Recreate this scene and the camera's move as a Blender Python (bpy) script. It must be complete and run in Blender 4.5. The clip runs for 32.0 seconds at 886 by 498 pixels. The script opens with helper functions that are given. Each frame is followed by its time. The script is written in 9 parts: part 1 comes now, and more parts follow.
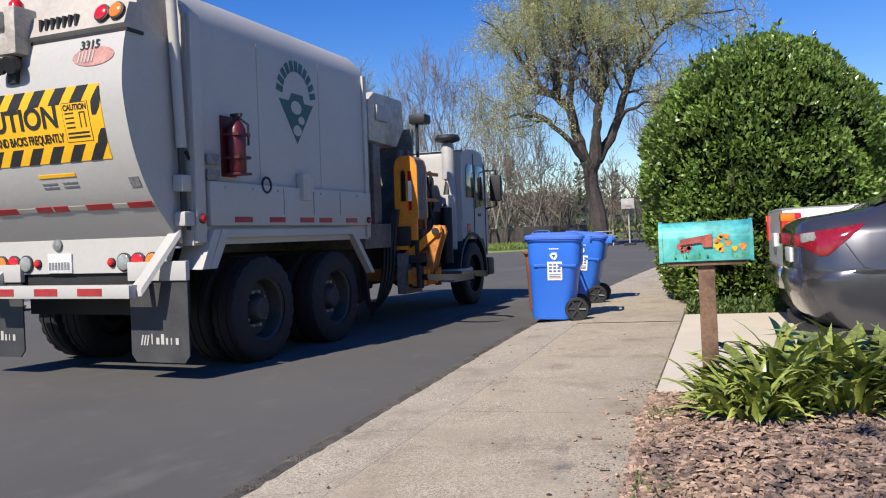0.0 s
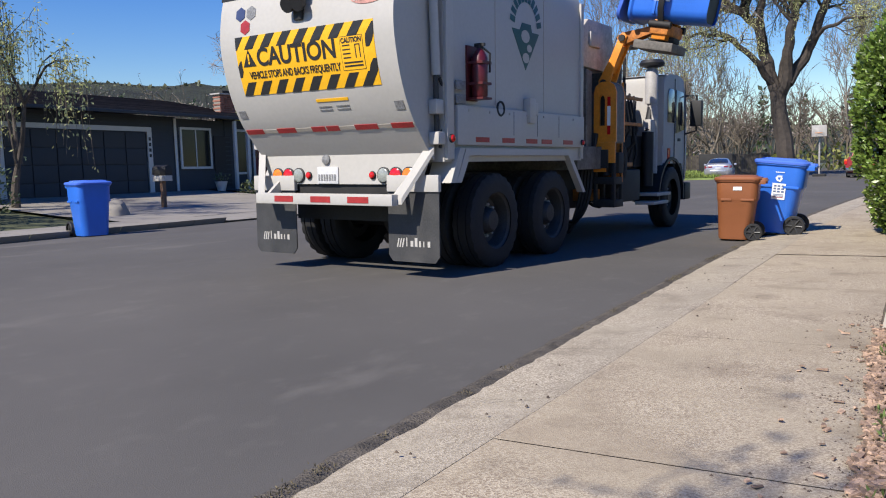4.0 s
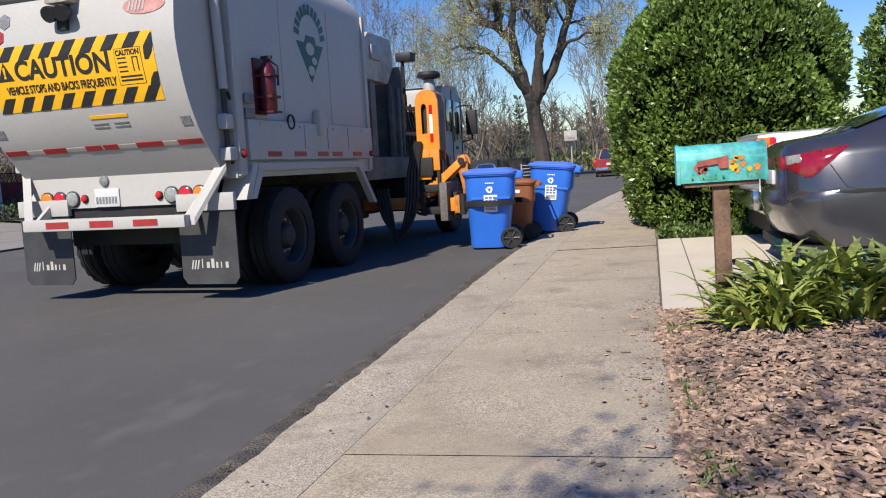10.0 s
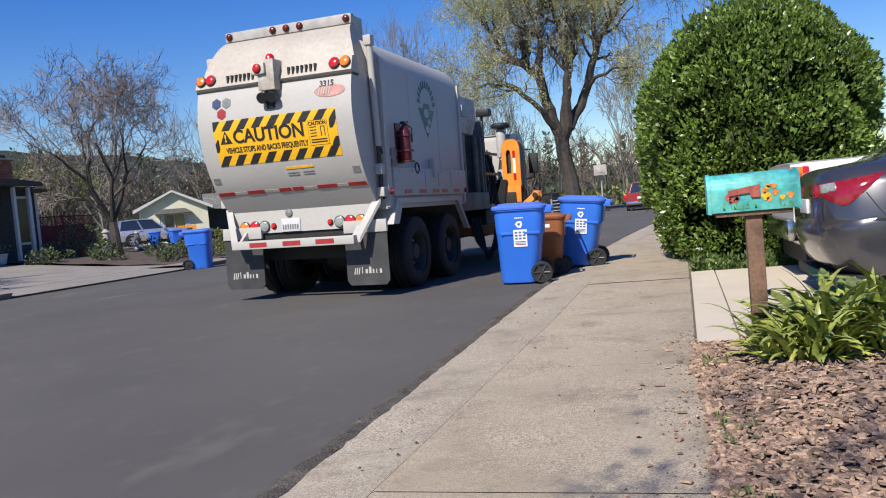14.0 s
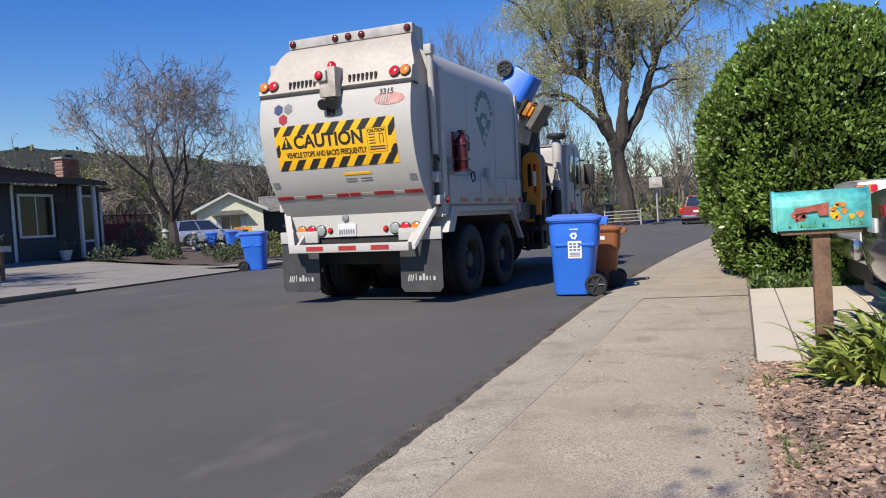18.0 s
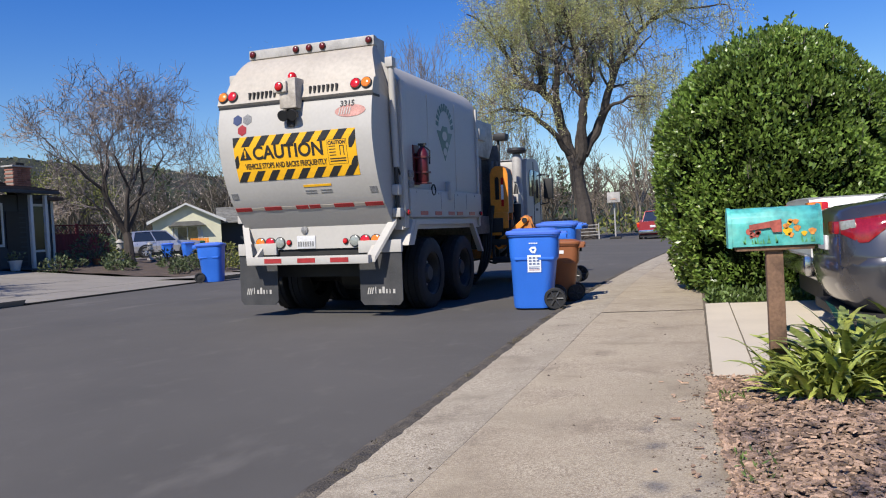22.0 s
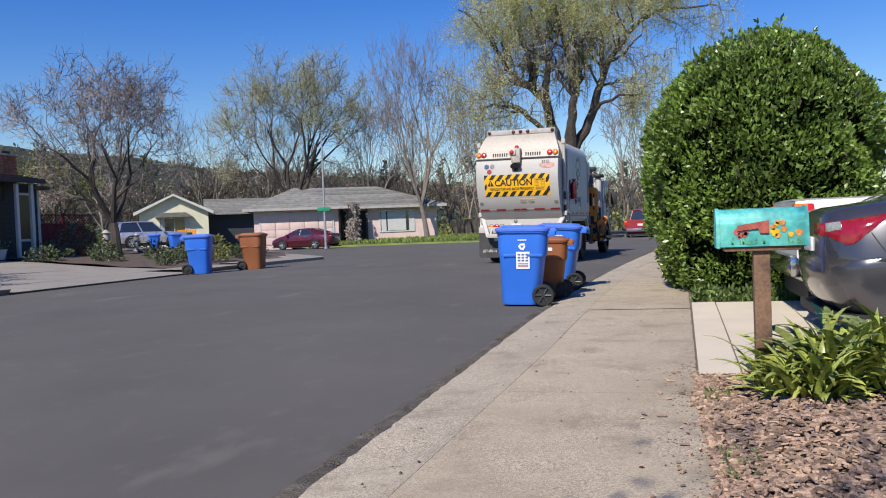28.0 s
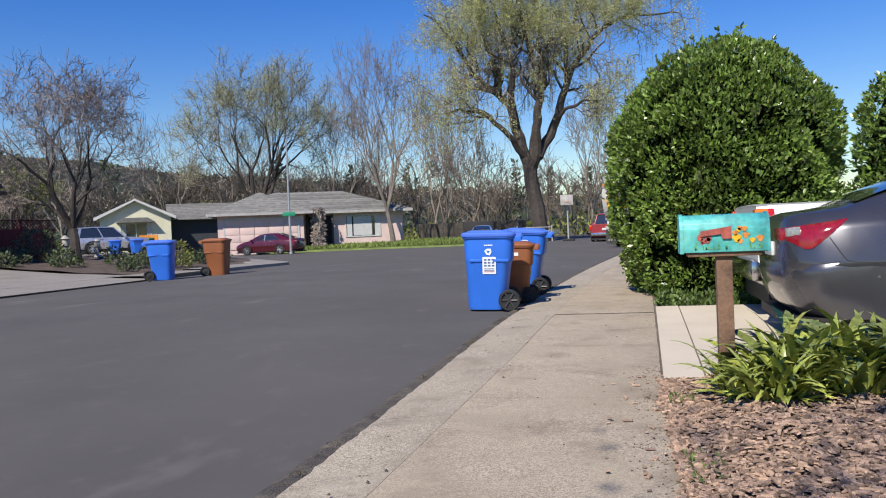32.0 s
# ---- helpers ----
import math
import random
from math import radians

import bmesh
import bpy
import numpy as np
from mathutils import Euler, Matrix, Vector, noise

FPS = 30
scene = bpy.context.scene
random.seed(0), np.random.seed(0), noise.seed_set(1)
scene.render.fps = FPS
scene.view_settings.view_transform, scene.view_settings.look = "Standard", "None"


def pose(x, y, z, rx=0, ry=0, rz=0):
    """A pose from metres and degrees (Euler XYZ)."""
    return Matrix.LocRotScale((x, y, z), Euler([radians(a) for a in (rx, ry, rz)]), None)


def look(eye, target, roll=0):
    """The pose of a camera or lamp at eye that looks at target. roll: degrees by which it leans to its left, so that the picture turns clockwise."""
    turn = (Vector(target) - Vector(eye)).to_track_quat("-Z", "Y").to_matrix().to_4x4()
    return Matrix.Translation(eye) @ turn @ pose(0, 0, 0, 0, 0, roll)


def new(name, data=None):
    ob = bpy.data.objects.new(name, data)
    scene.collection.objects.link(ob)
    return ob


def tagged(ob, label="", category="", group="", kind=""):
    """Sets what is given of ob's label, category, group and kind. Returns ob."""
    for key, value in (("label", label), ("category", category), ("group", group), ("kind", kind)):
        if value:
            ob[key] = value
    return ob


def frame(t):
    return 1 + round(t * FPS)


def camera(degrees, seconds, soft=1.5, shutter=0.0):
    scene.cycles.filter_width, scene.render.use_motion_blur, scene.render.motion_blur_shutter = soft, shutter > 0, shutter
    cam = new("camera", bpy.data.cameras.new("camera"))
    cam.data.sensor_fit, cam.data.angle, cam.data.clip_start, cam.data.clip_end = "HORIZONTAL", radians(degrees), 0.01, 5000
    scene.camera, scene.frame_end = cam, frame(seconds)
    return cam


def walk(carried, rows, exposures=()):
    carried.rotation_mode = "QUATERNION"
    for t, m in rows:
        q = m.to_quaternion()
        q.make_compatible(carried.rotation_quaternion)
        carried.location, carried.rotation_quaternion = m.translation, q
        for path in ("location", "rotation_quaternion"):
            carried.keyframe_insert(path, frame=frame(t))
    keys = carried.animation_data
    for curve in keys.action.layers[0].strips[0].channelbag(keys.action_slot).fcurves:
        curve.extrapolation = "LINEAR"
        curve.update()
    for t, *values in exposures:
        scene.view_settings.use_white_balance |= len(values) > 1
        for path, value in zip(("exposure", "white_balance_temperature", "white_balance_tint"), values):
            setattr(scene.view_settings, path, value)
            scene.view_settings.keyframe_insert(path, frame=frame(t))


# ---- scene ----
EXPOSURE = 0.30
cam = camera(58.54, 32.0, 1.1)
# seconds, eye in metres, tilt, lean and turn in degrees
PATH = [
    (0.0, 0.409, 0.186, 1.097, 89.34, 2.96, 17.86),
    (0.5, 0.410, 0.182, 1.095, 89.10, 3.61, 17.33),
    (1.0, 0.412, 0.150, 1.094, 88.77, 3.33, 17.40),
    (1.5, 0.417, 0.137, 1.090, 88.37, 2.32, 16.60),
    (2.0, 0.405, 0.117, 1.091, 87.31, 1.83, 15.26),
    (2.5, 0.352, 0.119, 1.090, 85.69, 1.10, 20.18),
    (3.0, 0.244, 0.137, 1.076, 85.67, 0.94, 27.33),
    (3.5, 0.220, 0.103, 1.059, 84.44, 1.67, 30.60),
    (5.5, -0.082, -0.016, 1.090, 85.94, 0.79, 20.46),
    (6.0, -0.083, -0.027, 1.093, 87.08, 0.60, 17.56),
    (6.5, -0.072, -0.025, 1.101, 88.58, 2.15, 15.92),
    (7.0, -0.059, -0.032, 1.106, 89.60, 3.19, 14.09),
    (7.5, -0.048, -0.010, 1.109, 90.75, 3.79, 12.13),
    (8.0, -0.035, -0.019, 1.104, 90.87, 3.81, 10.57),
    (8.5, -0.034, -0.012, 1.102, 89.59, 3.46, 9.79),
    (9.0, -0.049, -0.023, 1.093, 87.70, 2.77, 11.01),
    (9.5, -0.050, -0.014, 1.081, 85.10, 2.37, 12.81),
    (10.0, -0.040, -0.025, 1.078, 84.42, 4.14, 13.38),
    (10.5, -0.030, 0.003, 1.080, 84.89, 5.70, 9.79),
    (11.0, -0.016, -0.022, 1.062, 84.07, 5.87, 6.96),
    (11.5, -0.019, -0.020, 1.052, 82.65, 4.39, 6.89),
    (12.0, -0.022, -0.045, 1.044, 83.46, 1.61, 9.01),
    (12.5, -0.024, -0.021, 1.052, 85.22, 3.21, 13.39),
    (13.0, -0.033, -0.003, 1.048, 86.32, 4.36, 15.91),
    (13.5, -0.032, -0.008, 1.055, 87.04, 4.34, 16.67),
    (14.0, -0.032, -0.005, 1.060, 87.27, 5.12, 15.57),
    (14.5, -0.023, 0.011, 1.056, 86.98, 5.41, 13.61),
    (16.5, -0.062, -0.016, 1.029, 87.26, 3.21, 11.89),
    (17.0, -0.063, -0.003, 1.029, 87.37, 2.86, 13.53),
    (17.5, -0.058, -0.024, 1.059, 88.03, 3.82, 17.12),
    (18.0, -0.069, -0.029, 1.073, 88.12, 3.62, 19.28),
    (18.5, -0.068, -0.005, 1.074, 88.19, 3.49, 20.70),
    (19.0, -0.068, -0.010, 1.079, 89.16, 3.94, 21.22),
    (19.5, -0.067, -0.016, 1.079, 89.52, 3.44, 20.87),
    (20.0, -0.072, -0.012, 1.082, 89.67, 1.86, 20.20),
    (20.5, -0.076, -0.009, 1.084, 89.55, 1.77, 19.23),
    (21.0, -0.089, -0.022, 1.082, 89.27, 1.81, 18.30),
    (21.5, -0.090, -0.013, 1.082, 88.88, 2.10, 17.43),
    (22.0, -0.075, -0.013, 1.077, 88.88, 3.14, 16.39),
    (22.5, -0.064, -0.010, 1.069, 88.60, 3.45, 16.21),
    (23.0, -0.064, -0.022, 1.061, 88.20, 2.93, 16.54),
    (23.5, -0.067, -0.021, 1.069, 88.06, 2.50, 16.90),
    (24.0, -0.073, -0.030, 1.070, 87.85, 2.51, 17.64),
    (24.5, -0.073, -0.050, 1.076, 88.00, 3.06, 18.00),
    (25.0, -0.078, -0.021, 1.082, 88.80, 2.72, 17.89),
    (25.5, -0.076, -0.022, 1.083, 88.44, 2.18, 17.44),
    (26.0, -0.081, -0.035, 1.079, 88.30, 1.77, 16.84),
    (26.5, -0.080, -0.043, 1.081, 88.75, 1.47, 16.16),
    (28.5, -0.087, -0.051, 1.080, 88.46, 2.42, 15.48),
    (29.0, -0.085, -0.059, 1.077, 88.92, 2.43, 15.51),
    (29.5, -0.080, -0.055, 1.082, 89.09, 2.55, 15.19),
    (30.0, -0.084, -0.051, 1.076, 89.21, 2.63, 14.83),
    (30.5, -0.086, -0.047, 1.081, 89.11, 2.80, 14.50),
    (31.0, -0.085, -0.049, 1.083, 89.34, 2.49, 14.01),
    (31.5, -0.093, -0.043, 1.081, 89.57, 1.93, 13.33),
    (32.0, -0.091, -0.036, 1.092, 88.73, 2.41, 13.06),
]
walk(cam, [(t, pose(*p)) for t, *p in PATH], [(0.0, EXPOSURE + 0.10), (3.0, EXPOSURE + 0.10), (9.0, EXPOSURE + 0.04), (22.0, EXPOSURE - 0.02), (32.0, EXPOSURE - 0.03)])


# ---------------------------------------------------------------- daylight
SUN_AZ, SUN_EL = 195.0, 44.0   # degrees: where the sun stands, clockwise from +y
world = bpy.data.worlds.new("sky")
world.use_nodes = True
scene.world = world
sky = world.node_tree.nodes.new("ShaderNodeTexSky")
sky.sky_type, sky.sun_disc = "NISHITA", False
sky.sun_elevation, sky.sun_rotation = radians(SUN_EL), radians(SUN_AZ)
sky.altitude, sky.air_density, sky.dust_density, sky.ozone_density = 0.0, 1.35, 0.0, 7.0
deep = world.node_tree.nodes.new("ShaderNodeHueSaturation")
deep.inputs["Hue"].default_value, deep.inputs["Saturation"].default_value = 0.523, 1.33
world.node_tree.links.new(sky.outputs[0], deep.inputs["Color"])
world.node_tree.links.new(deep.outputs[0], world.node_tree.nodes["Background"].inputs[0])
world.node_tree.nodes["Background"].inputs[1].default_value = 0.104
sun = new("sun", bpy.data.lights.new("sun", "SUN"))
sun.data.energy, sun.data.angle, sun.data.color = 5.0, radians(0.53), (1.0, 0.935, 0.835)
_d = Vector((math.sin(radians(SUN_AZ)) * math.cos(radians(SUN_EL)), math.cos(radians(SUN_AZ)) * math.cos(radians(SUN_EL)), math.sin(radians(SUN_EL))))
sun.matrix_basis = look(_d * 50, (0, 0, 0))

# ---------------------------------------------------------------- materials
def mat(name, col, rough=0.6, metal=0.0, var=0.18, scale=3.0, fine=60.0, bump=0.15, rnd=0.0,
        col2=None, coat=0.0, stain=0.0, stain_col=(0.05, 0.045, 0.04), spec=0.5, dist=0.004):
    m = bpy.data.materials.new(name)
    m.use_nodes = True
    nt = m.node_tree
    n, l = nt.nodes, nt.links
    bs = n["Principled BSDF"]
    bs.inputs["Metallic"].default_value = metal
    bs.inputs["Coat Weight"].default_value = coat
    bs.inputs["Coat Roughness"].default_value = 0.08
    bs.inputs["Specular IOR Level"].default_value = spec
    tc = n.new("ShaderNodeTexCoord")
    a = n.new("ShaderNodeTexNoise")
    a.inputs["Scale"].default_value, a.inputs["Detail"].default_value = scale, 5
    b = n.new("ShaderNodeTexNoise")
    b.inputs["Scale"].default_value, b.inputs["Detail"].default_value = fine, 3
    l.new(tc.outputs["Object"], a.inputs["Vector"])
    l.new(tc.outputs["Object"], b.inputs["Vector"])
    c2 = col2 or tuple(max(0, v * (1 - 2 * var)) for v in col)
    c1 = tuple(min(1, v * (1 + var)) for v in col)
    mx = n.new("ShaderNodeMix")
    mx.data_type = "RGBA"
    mx.inputs[6].default_value, mx.inputs[7].default_value = (*c2, 1), (*c1, 1)
    ad = n.new("ShaderNodeMath")
    ad.operation = "MULTIPLY_ADD"
    ad.inputs[1].default_value, ad.inputs[2].default_value = 0.45, 0.0
    l.new(b.outputs["Fac"], ad.inputs[0])
    ad2 = n.new("ShaderNodeMath")
    ad2.operation = "MULTIPLY_ADD"
    ad2.inputs[1].default_value = 0.55
    l.new(a.outputs["Fac"], ad2.inputs[0])
    l.new(ad.outputs[0], ad2.inputs[2])
    mr = n.new("ShaderNodeMapRange")
    mr.inputs[1].default_value, mr.inputs[2].default_value = 0.3, 0.7
    l.new(ad2.outputs[0], mr.inputs[0])
    l.new(mr.outputs[0], mx.inputs[0])
    out = mx.outputs[2]
    if rnd:
        oi = n.new("ShaderNodeObjectInfo")
        ge = n.new("ShaderNodeNewGeometry")
        s = n.new("ShaderNodeMath")
        s.operation = "ADD"
        l.new(oi.outputs["Random"], s.inputs[0])
        l.new(ge.outputs["Random Per Island"], s.inputs[1])
        w = n.new("ShaderNodeMath")
        w.operation = "FRACT"
        l.new(s.outputs[0], w.inputs[0])
        r = n.new("ShaderNodeMapRange")
        r.inputs[3].default_value, r.inputs[4].default_value = 1 - rnd, 1 + rnd
        l.new(w.outputs[0], r.inputs[0])
        hs = n.new("ShaderNodeHueSaturation")
        l.new(out, hs.inputs["Color"])
        l.new(r.outputs[0], hs.inputs["Value"])
        out = hs.outputs["Color"]
    if stain:
        st = n.new("ShaderNodeTexNoise")
        st.inputs["Scale"].default_value, st.inputs["Detail"].default_value = scale * 0.35, 8
        st.inputs["Roughness"].default_value = 0.7
        l.new(tc.outputs["Object"], st.inputs["Vector"])
        sr = n.new("ShaderNodeMapRange")
        sr.inputs[1].default_value, sr.inputs[2].default_value, sr.inputs[4].default_value = 0.5, 0.75, stain
        l.new(st.outputs["Fac"], sr.inputs[0])
        sm = n.new("ShaderNodeMix")
        sm.data_type = "RGBA"
        sm.inputs[7].default_value = (*stain_col, 1)
        l.new(sr.outputs[0], sm.inputs[0])
        l.new(out, sm.inputs[6])
        out = sm.outputs[2]
    l.new(out, bs.inputs["Base Color"])
    rr = n.new("ShaderNodeMapRange")
    rr.inputs[3].default_value, rr.inputs[4].default_value = max(0.02, rough - 0.1), min(1, rough + 0.1)
    l.new(a.outputs["Fac"], rr.inputs[0])
    l.new(rr.outputs[0], bs.inputs["Roughness"])
    if bump:
        bp = n.new("ShaderNodeBump")
        bp.inputs["Strength"].default_value, bp.inputs["Distance"].default_value = bump, dist
        l.new(b.outputs["Fac"], bp.inputs["Height"])
        l.new(bp.outputs[0], bs.inputs["Normal"])
    return m


def glass(name, col=(0.02, 0.025, 0.03), rough=0.04):
    m = mat(name, col, rough, var=0.05, bump=0, spec=0.8)
    m.node_tree.nodes["Principled BSDF"].inputs["Coat Weight"].default_value = 0.6
    return m


def leafy(name, col, var=0.35, trans=0.25, rough=0.45, brown=None):
    """Leaves: colour varies from leaf to leaf, and some light goes through."""
    m = bpy.data.materials.new(name)
    m.use_nodes = True
    n, l = m.node_tree.nodes, m.node_tree.links
    bs = n["Principled BSDF"]
    bs.inputs["Roughness"].default_value = rough
    ge = n.new("ShaderNodeNewGeometry")
    cr = n.new("ShaderNodeValToRGB")
    e = cr.color_ramp.elements
    e[0].color = (*[v * (1 - var) for v in col], 1)
    e[1].color = (*[min(1, v * (1 + var)) for v in col], 1)
    if brown:
        x = cr.color_ramp.elements.new(0.93)
        x.color = (*[v * (1 + var) for v in col], 1)
        e[len(e) - 1].color = (*brown, 1)
    l.new(ge.outputs["Random Per Island"], cr.inputs[0])
    tc = n.new("ShaderNodeTexCoord")
    no = n.new("ShaderNodeTexNoise")
    no.inputs["Scale"].default_value, no.inputs["Detail"].default_value = 1.4, 4
    l.new(tc.outputs["Object"], no.inputs["Vector"])
    mr = n.new("ShaderNodeMapRange")
    mr.inputs[1].default_value, mr.inputs[2].default_value = 0.3, 0.7
    mr.inputs[3].default_value, mr.inputs[4].default_value = 0.65, 1.3
    l.new(no.outputs["Fac"], mr.inputs[0])
    hs = n.new("ShaderNodeHueSaturation")
    l.new(cr.outputs[0], hs.inputs["Color"])
    l.new(mr.outputs[0], hs.inputs["Value"])
    l.new(hs.outputs[0], bs.inputs["Base Color"])
    if trans:
        tr = n.new("ShaderNodeBsdfTranslucent")
        l.new(hs.outputs[0], tr.inputs["Color"])
        mx = n.new("ShaderNodeMixShader")
        mx.inputs[0].default_value = trans
        l.new(bs.outputs[0], mx.inputs[1])
        l.new(tr.outputs[0], mx.inputs[2])
        l.new(mx.outputs[0], n["Material Output"].inputs[0])
    return m


# ---------------------------------------------------------------- mesh helpers
def bx(bm, x0, x1, y0, y1, z0, z1, bevel=0.0):
    """A box, with chamfered edges where bevel is given."""
    vs = [bm.verts.new((x, y, z)) for x in (x0, x1) for y in (y0, y1) for z in (z0, z1)]
    fs = [bm.faces.new([vs[i] for i in q]) for q in
          ((0, 1, 3, 2), (4, 6, 7, 5), (0, 4, 5, 1), (2, 3, 7, 6), (0, 2, 6, 4), (1, 5, 7, 3))]
    if bevel:
        es = list({e for f in fs for e in f.edges})
        bmesh.ops.bevel(bm, geom=es, offset=bevel, segments=2, profile=0.6, affect="EDGES")
    return vs


def ring(bm, c, ax, r, n=16, squash=1.0, spin=0.0):
    ax = Vector(ax).normalized()
    u = ax.orthogonal().normalized()
    if abs(ax.z) < 0.9:
        u = Vector((0, 0, 1)).cross(ax).normalized()
    v = ax.cross(u)
    return [bm.verts.new(Vector(c) + r * (u * math.cos(spin + 2 * math.pi * i / n) + v * squash * math.sin(spin + 2 * math.pi * i / n))) for i in range(n)]


def bridge(bm, a, b):
    n = len(a)
    for i in range(n):
        bm.faces.new((a[i], a[(i + 1) % n], b[(i + 1) % n], b[i]))


def lathe(bm, p0, ax, prof, n=20, cap=True):
    """A turned body: prof is a list of (along, radius)."""
    ax = Vector(ax).normalized()
    rs = [ring(bm, Vector(p0) + ax * a, ax, max(r, 0.0005), n) for a, r in prof]
    for a, b in zip(rs, rs[1:]):
        bridge(bm, a, b)
    if cap:
        bm.faces.new(rs[0][::-1])
        bm.faces.new(rs[-1])


def bend(pts, n=5):
    """A smooth run through a few points in space."""
    P = [Vector(p) for p in pts]
    out = []
    for i in range(len(P) - 1):
        a, b, c, d = P[max(i - 1, 0)], P[i], P[i + 1], P[min(i + 2, len(P) - 1)]
        for k in range(n):
            f = k / n
            out.append(0.5 * (2 * b + (c - a) * f + (2 * a - 5 * b + 4 * c - d) * f * f + (3 * b - a - 3 * c + d) * f ** 3))
    return out + [P[-1]]


def tube(bm, pts, r, n=8, r1=None, cap=True):
    """A pipe along points."""
    pts = [Vector(p) for p in pts]
    rs, prev = [], None
    for i, p in enumerate(pts):
        d = (pts[min(i + 1, len(pts) - 1)] - pts[max(i - 1, 0)])
        if d.length < 1e-6:
            d = Vector((0, 0, 1))
        d.normalize()
        if prev is None:
            u = d.orthogonal().normalized()
        else:
            u = (prev - d * prev.dot(d))
            u = u.normalized() if u.length > 1e-5 else d.orthogonal().normalized()
        prev = u
        v = d.cross(u)
        k = i / max(1, len(pts) - 1)
        rr = r if r1 is None else r + (r1 - r) * k
        rs.append([bm.verts.new(p + rr * (u * math.cos(2 * math.pi * j / n) + v * math.sin(2 * math.pi * j / n))) for j in range(n)])
    for a, b in zip(rs, rs[1:]):
        bridge(bm, a, b)
    if cap:
        bm.faces.new(rs[0][::-1])
        bm.faces.new(rs[-1])


def prism(bm, pts, axis, a0, a1, bevel=0.0):
    """A flat outline pushed along an axis: 'x' takes (y, z), 'y' takes (x, z), 'z' takes (x, y)."""
    def at(p, a):
        return {"x": (a, p[0], p[1]), "y": (p[0], a, p[1]), "z": (p[0], p[1], a)}[axis]
    lo = [bm.verts.new(at(p, a0)) for p in pts]
    hi = [bm.verts.new(at(p, a1)) for p in pts]
    fs = [bm.faces.new(lo), bm.faces.new(hi[::-1])]
    n = len(pts)
    for i in range(n):
        fs.append(bm.faces.new((lo[i], hi[i], hi[(i + 1) % n], lo[(i + 1) % n])))
    if bevel:
        es = list({e for f in fs for e in f.edges})
        bmesh.ops.bevel(bm, geom=es, offset=bevel, segments=2, profile=0.6, affect="EDGES")


def loft(bm, sections, cap=True):
    """Skin over closed sections of equal length."""
    rs = [[bm.verts.new(p) for p in s] for s in sections]
    for a, b in zip(rs, rs[1:]):
        bridge(bm, a, b)
    if cap:
        bm.faces.new(rs[0][::-1])
        bm.faces.new(rs[-1])


def part(name, bm, material, parent=None, label="", m=None, smooth=35):
    """Links a bmesh as one mesh object, under a thing or a part."""
    me = bpy.data.meshes.new(name)
    bmesh.ops.recalc_face_normals(bm, faces=bm.faces)
    bm.to_mesh(me)
    bm.free()
    if smooth:
        me.shade_smooth()
        me.set_sharp_from_angle(angle=radians(smooth))
    me.materials.append(material)
    ob = new(name, me)
    if parent:
        ob.parent = parent
    if m is not None:
        ob.matrix_basis = m
    if label:
        tagged(ob, label)
    return ob


def share(name, me, parent, m):
    """Another part on a mesh that is there already."""
    ob = new(name, me)
    ob.parent = parent
    ob.matrix_basis = m
    return ob


def quick(name, verts, faces, material, parent=None, smooth=0):
    me = bpy.data.meshes.new(name)
    me.from_pydata(verts, [], faces)
    me.update()
    if smooth:
        me.shade_smooth()
    me.materials.append(material)
    ob = new(name, me)
    if parent:
        ob.parent = parent
    return ob


def B():
    return bmesh.new()


def boxpart(name, dims, material, parent=None, bevel=0.0, label=""):
    bm = B()
    bx(bm, *dims, bevel)
    return part(name, bm, material, parent, label)


def each(name, boxes, material, parent, bevel=0.0, label=""):
    """One part for each box."""
    return [boxpart(name, b, material, parent, bevel, label) for b in boxes]


def text(name, body, size, material, parent, m, depth=0.002, sx=1.0, bold=0.0, wide=0.0):
    cu = bpy.data.curves.new(name, "FONT")
    cu.body, cu.size, cu.extrude, cu.offset = body, size, depth, bold
    cu.align_x, cu.align_y = "CENTER", "CENTER"
    tmp = bpy.data.objects.new("tmp", cu)
    scene.collection.objects.link(tmp)
    dg = bpy.context.evaluated_depsgraph_get()
    me = bpy.data.meshes.new_from_object(tmp.evaluated_get(dg))
    bpy.data.objects.remove(tmp)
    bpy.data.curves.remove(cu)
    if wide:
        xs = [v.co.x for v in me.vertices]
        sx = wide / (max(xs) - min(xs))
    for v in me.vertices:
        v.co.x *= sx
    me.materials.clear()
    me.materials.append(material)
    ob = new(name, me)
    ob.parent, ob.matrix_basis = parent, m
    return ob


def thing(name, m, label, category, group=""):
    ob = new(name)
    ob.matrix_basis = m
    return tagged(ob, label, category, group)


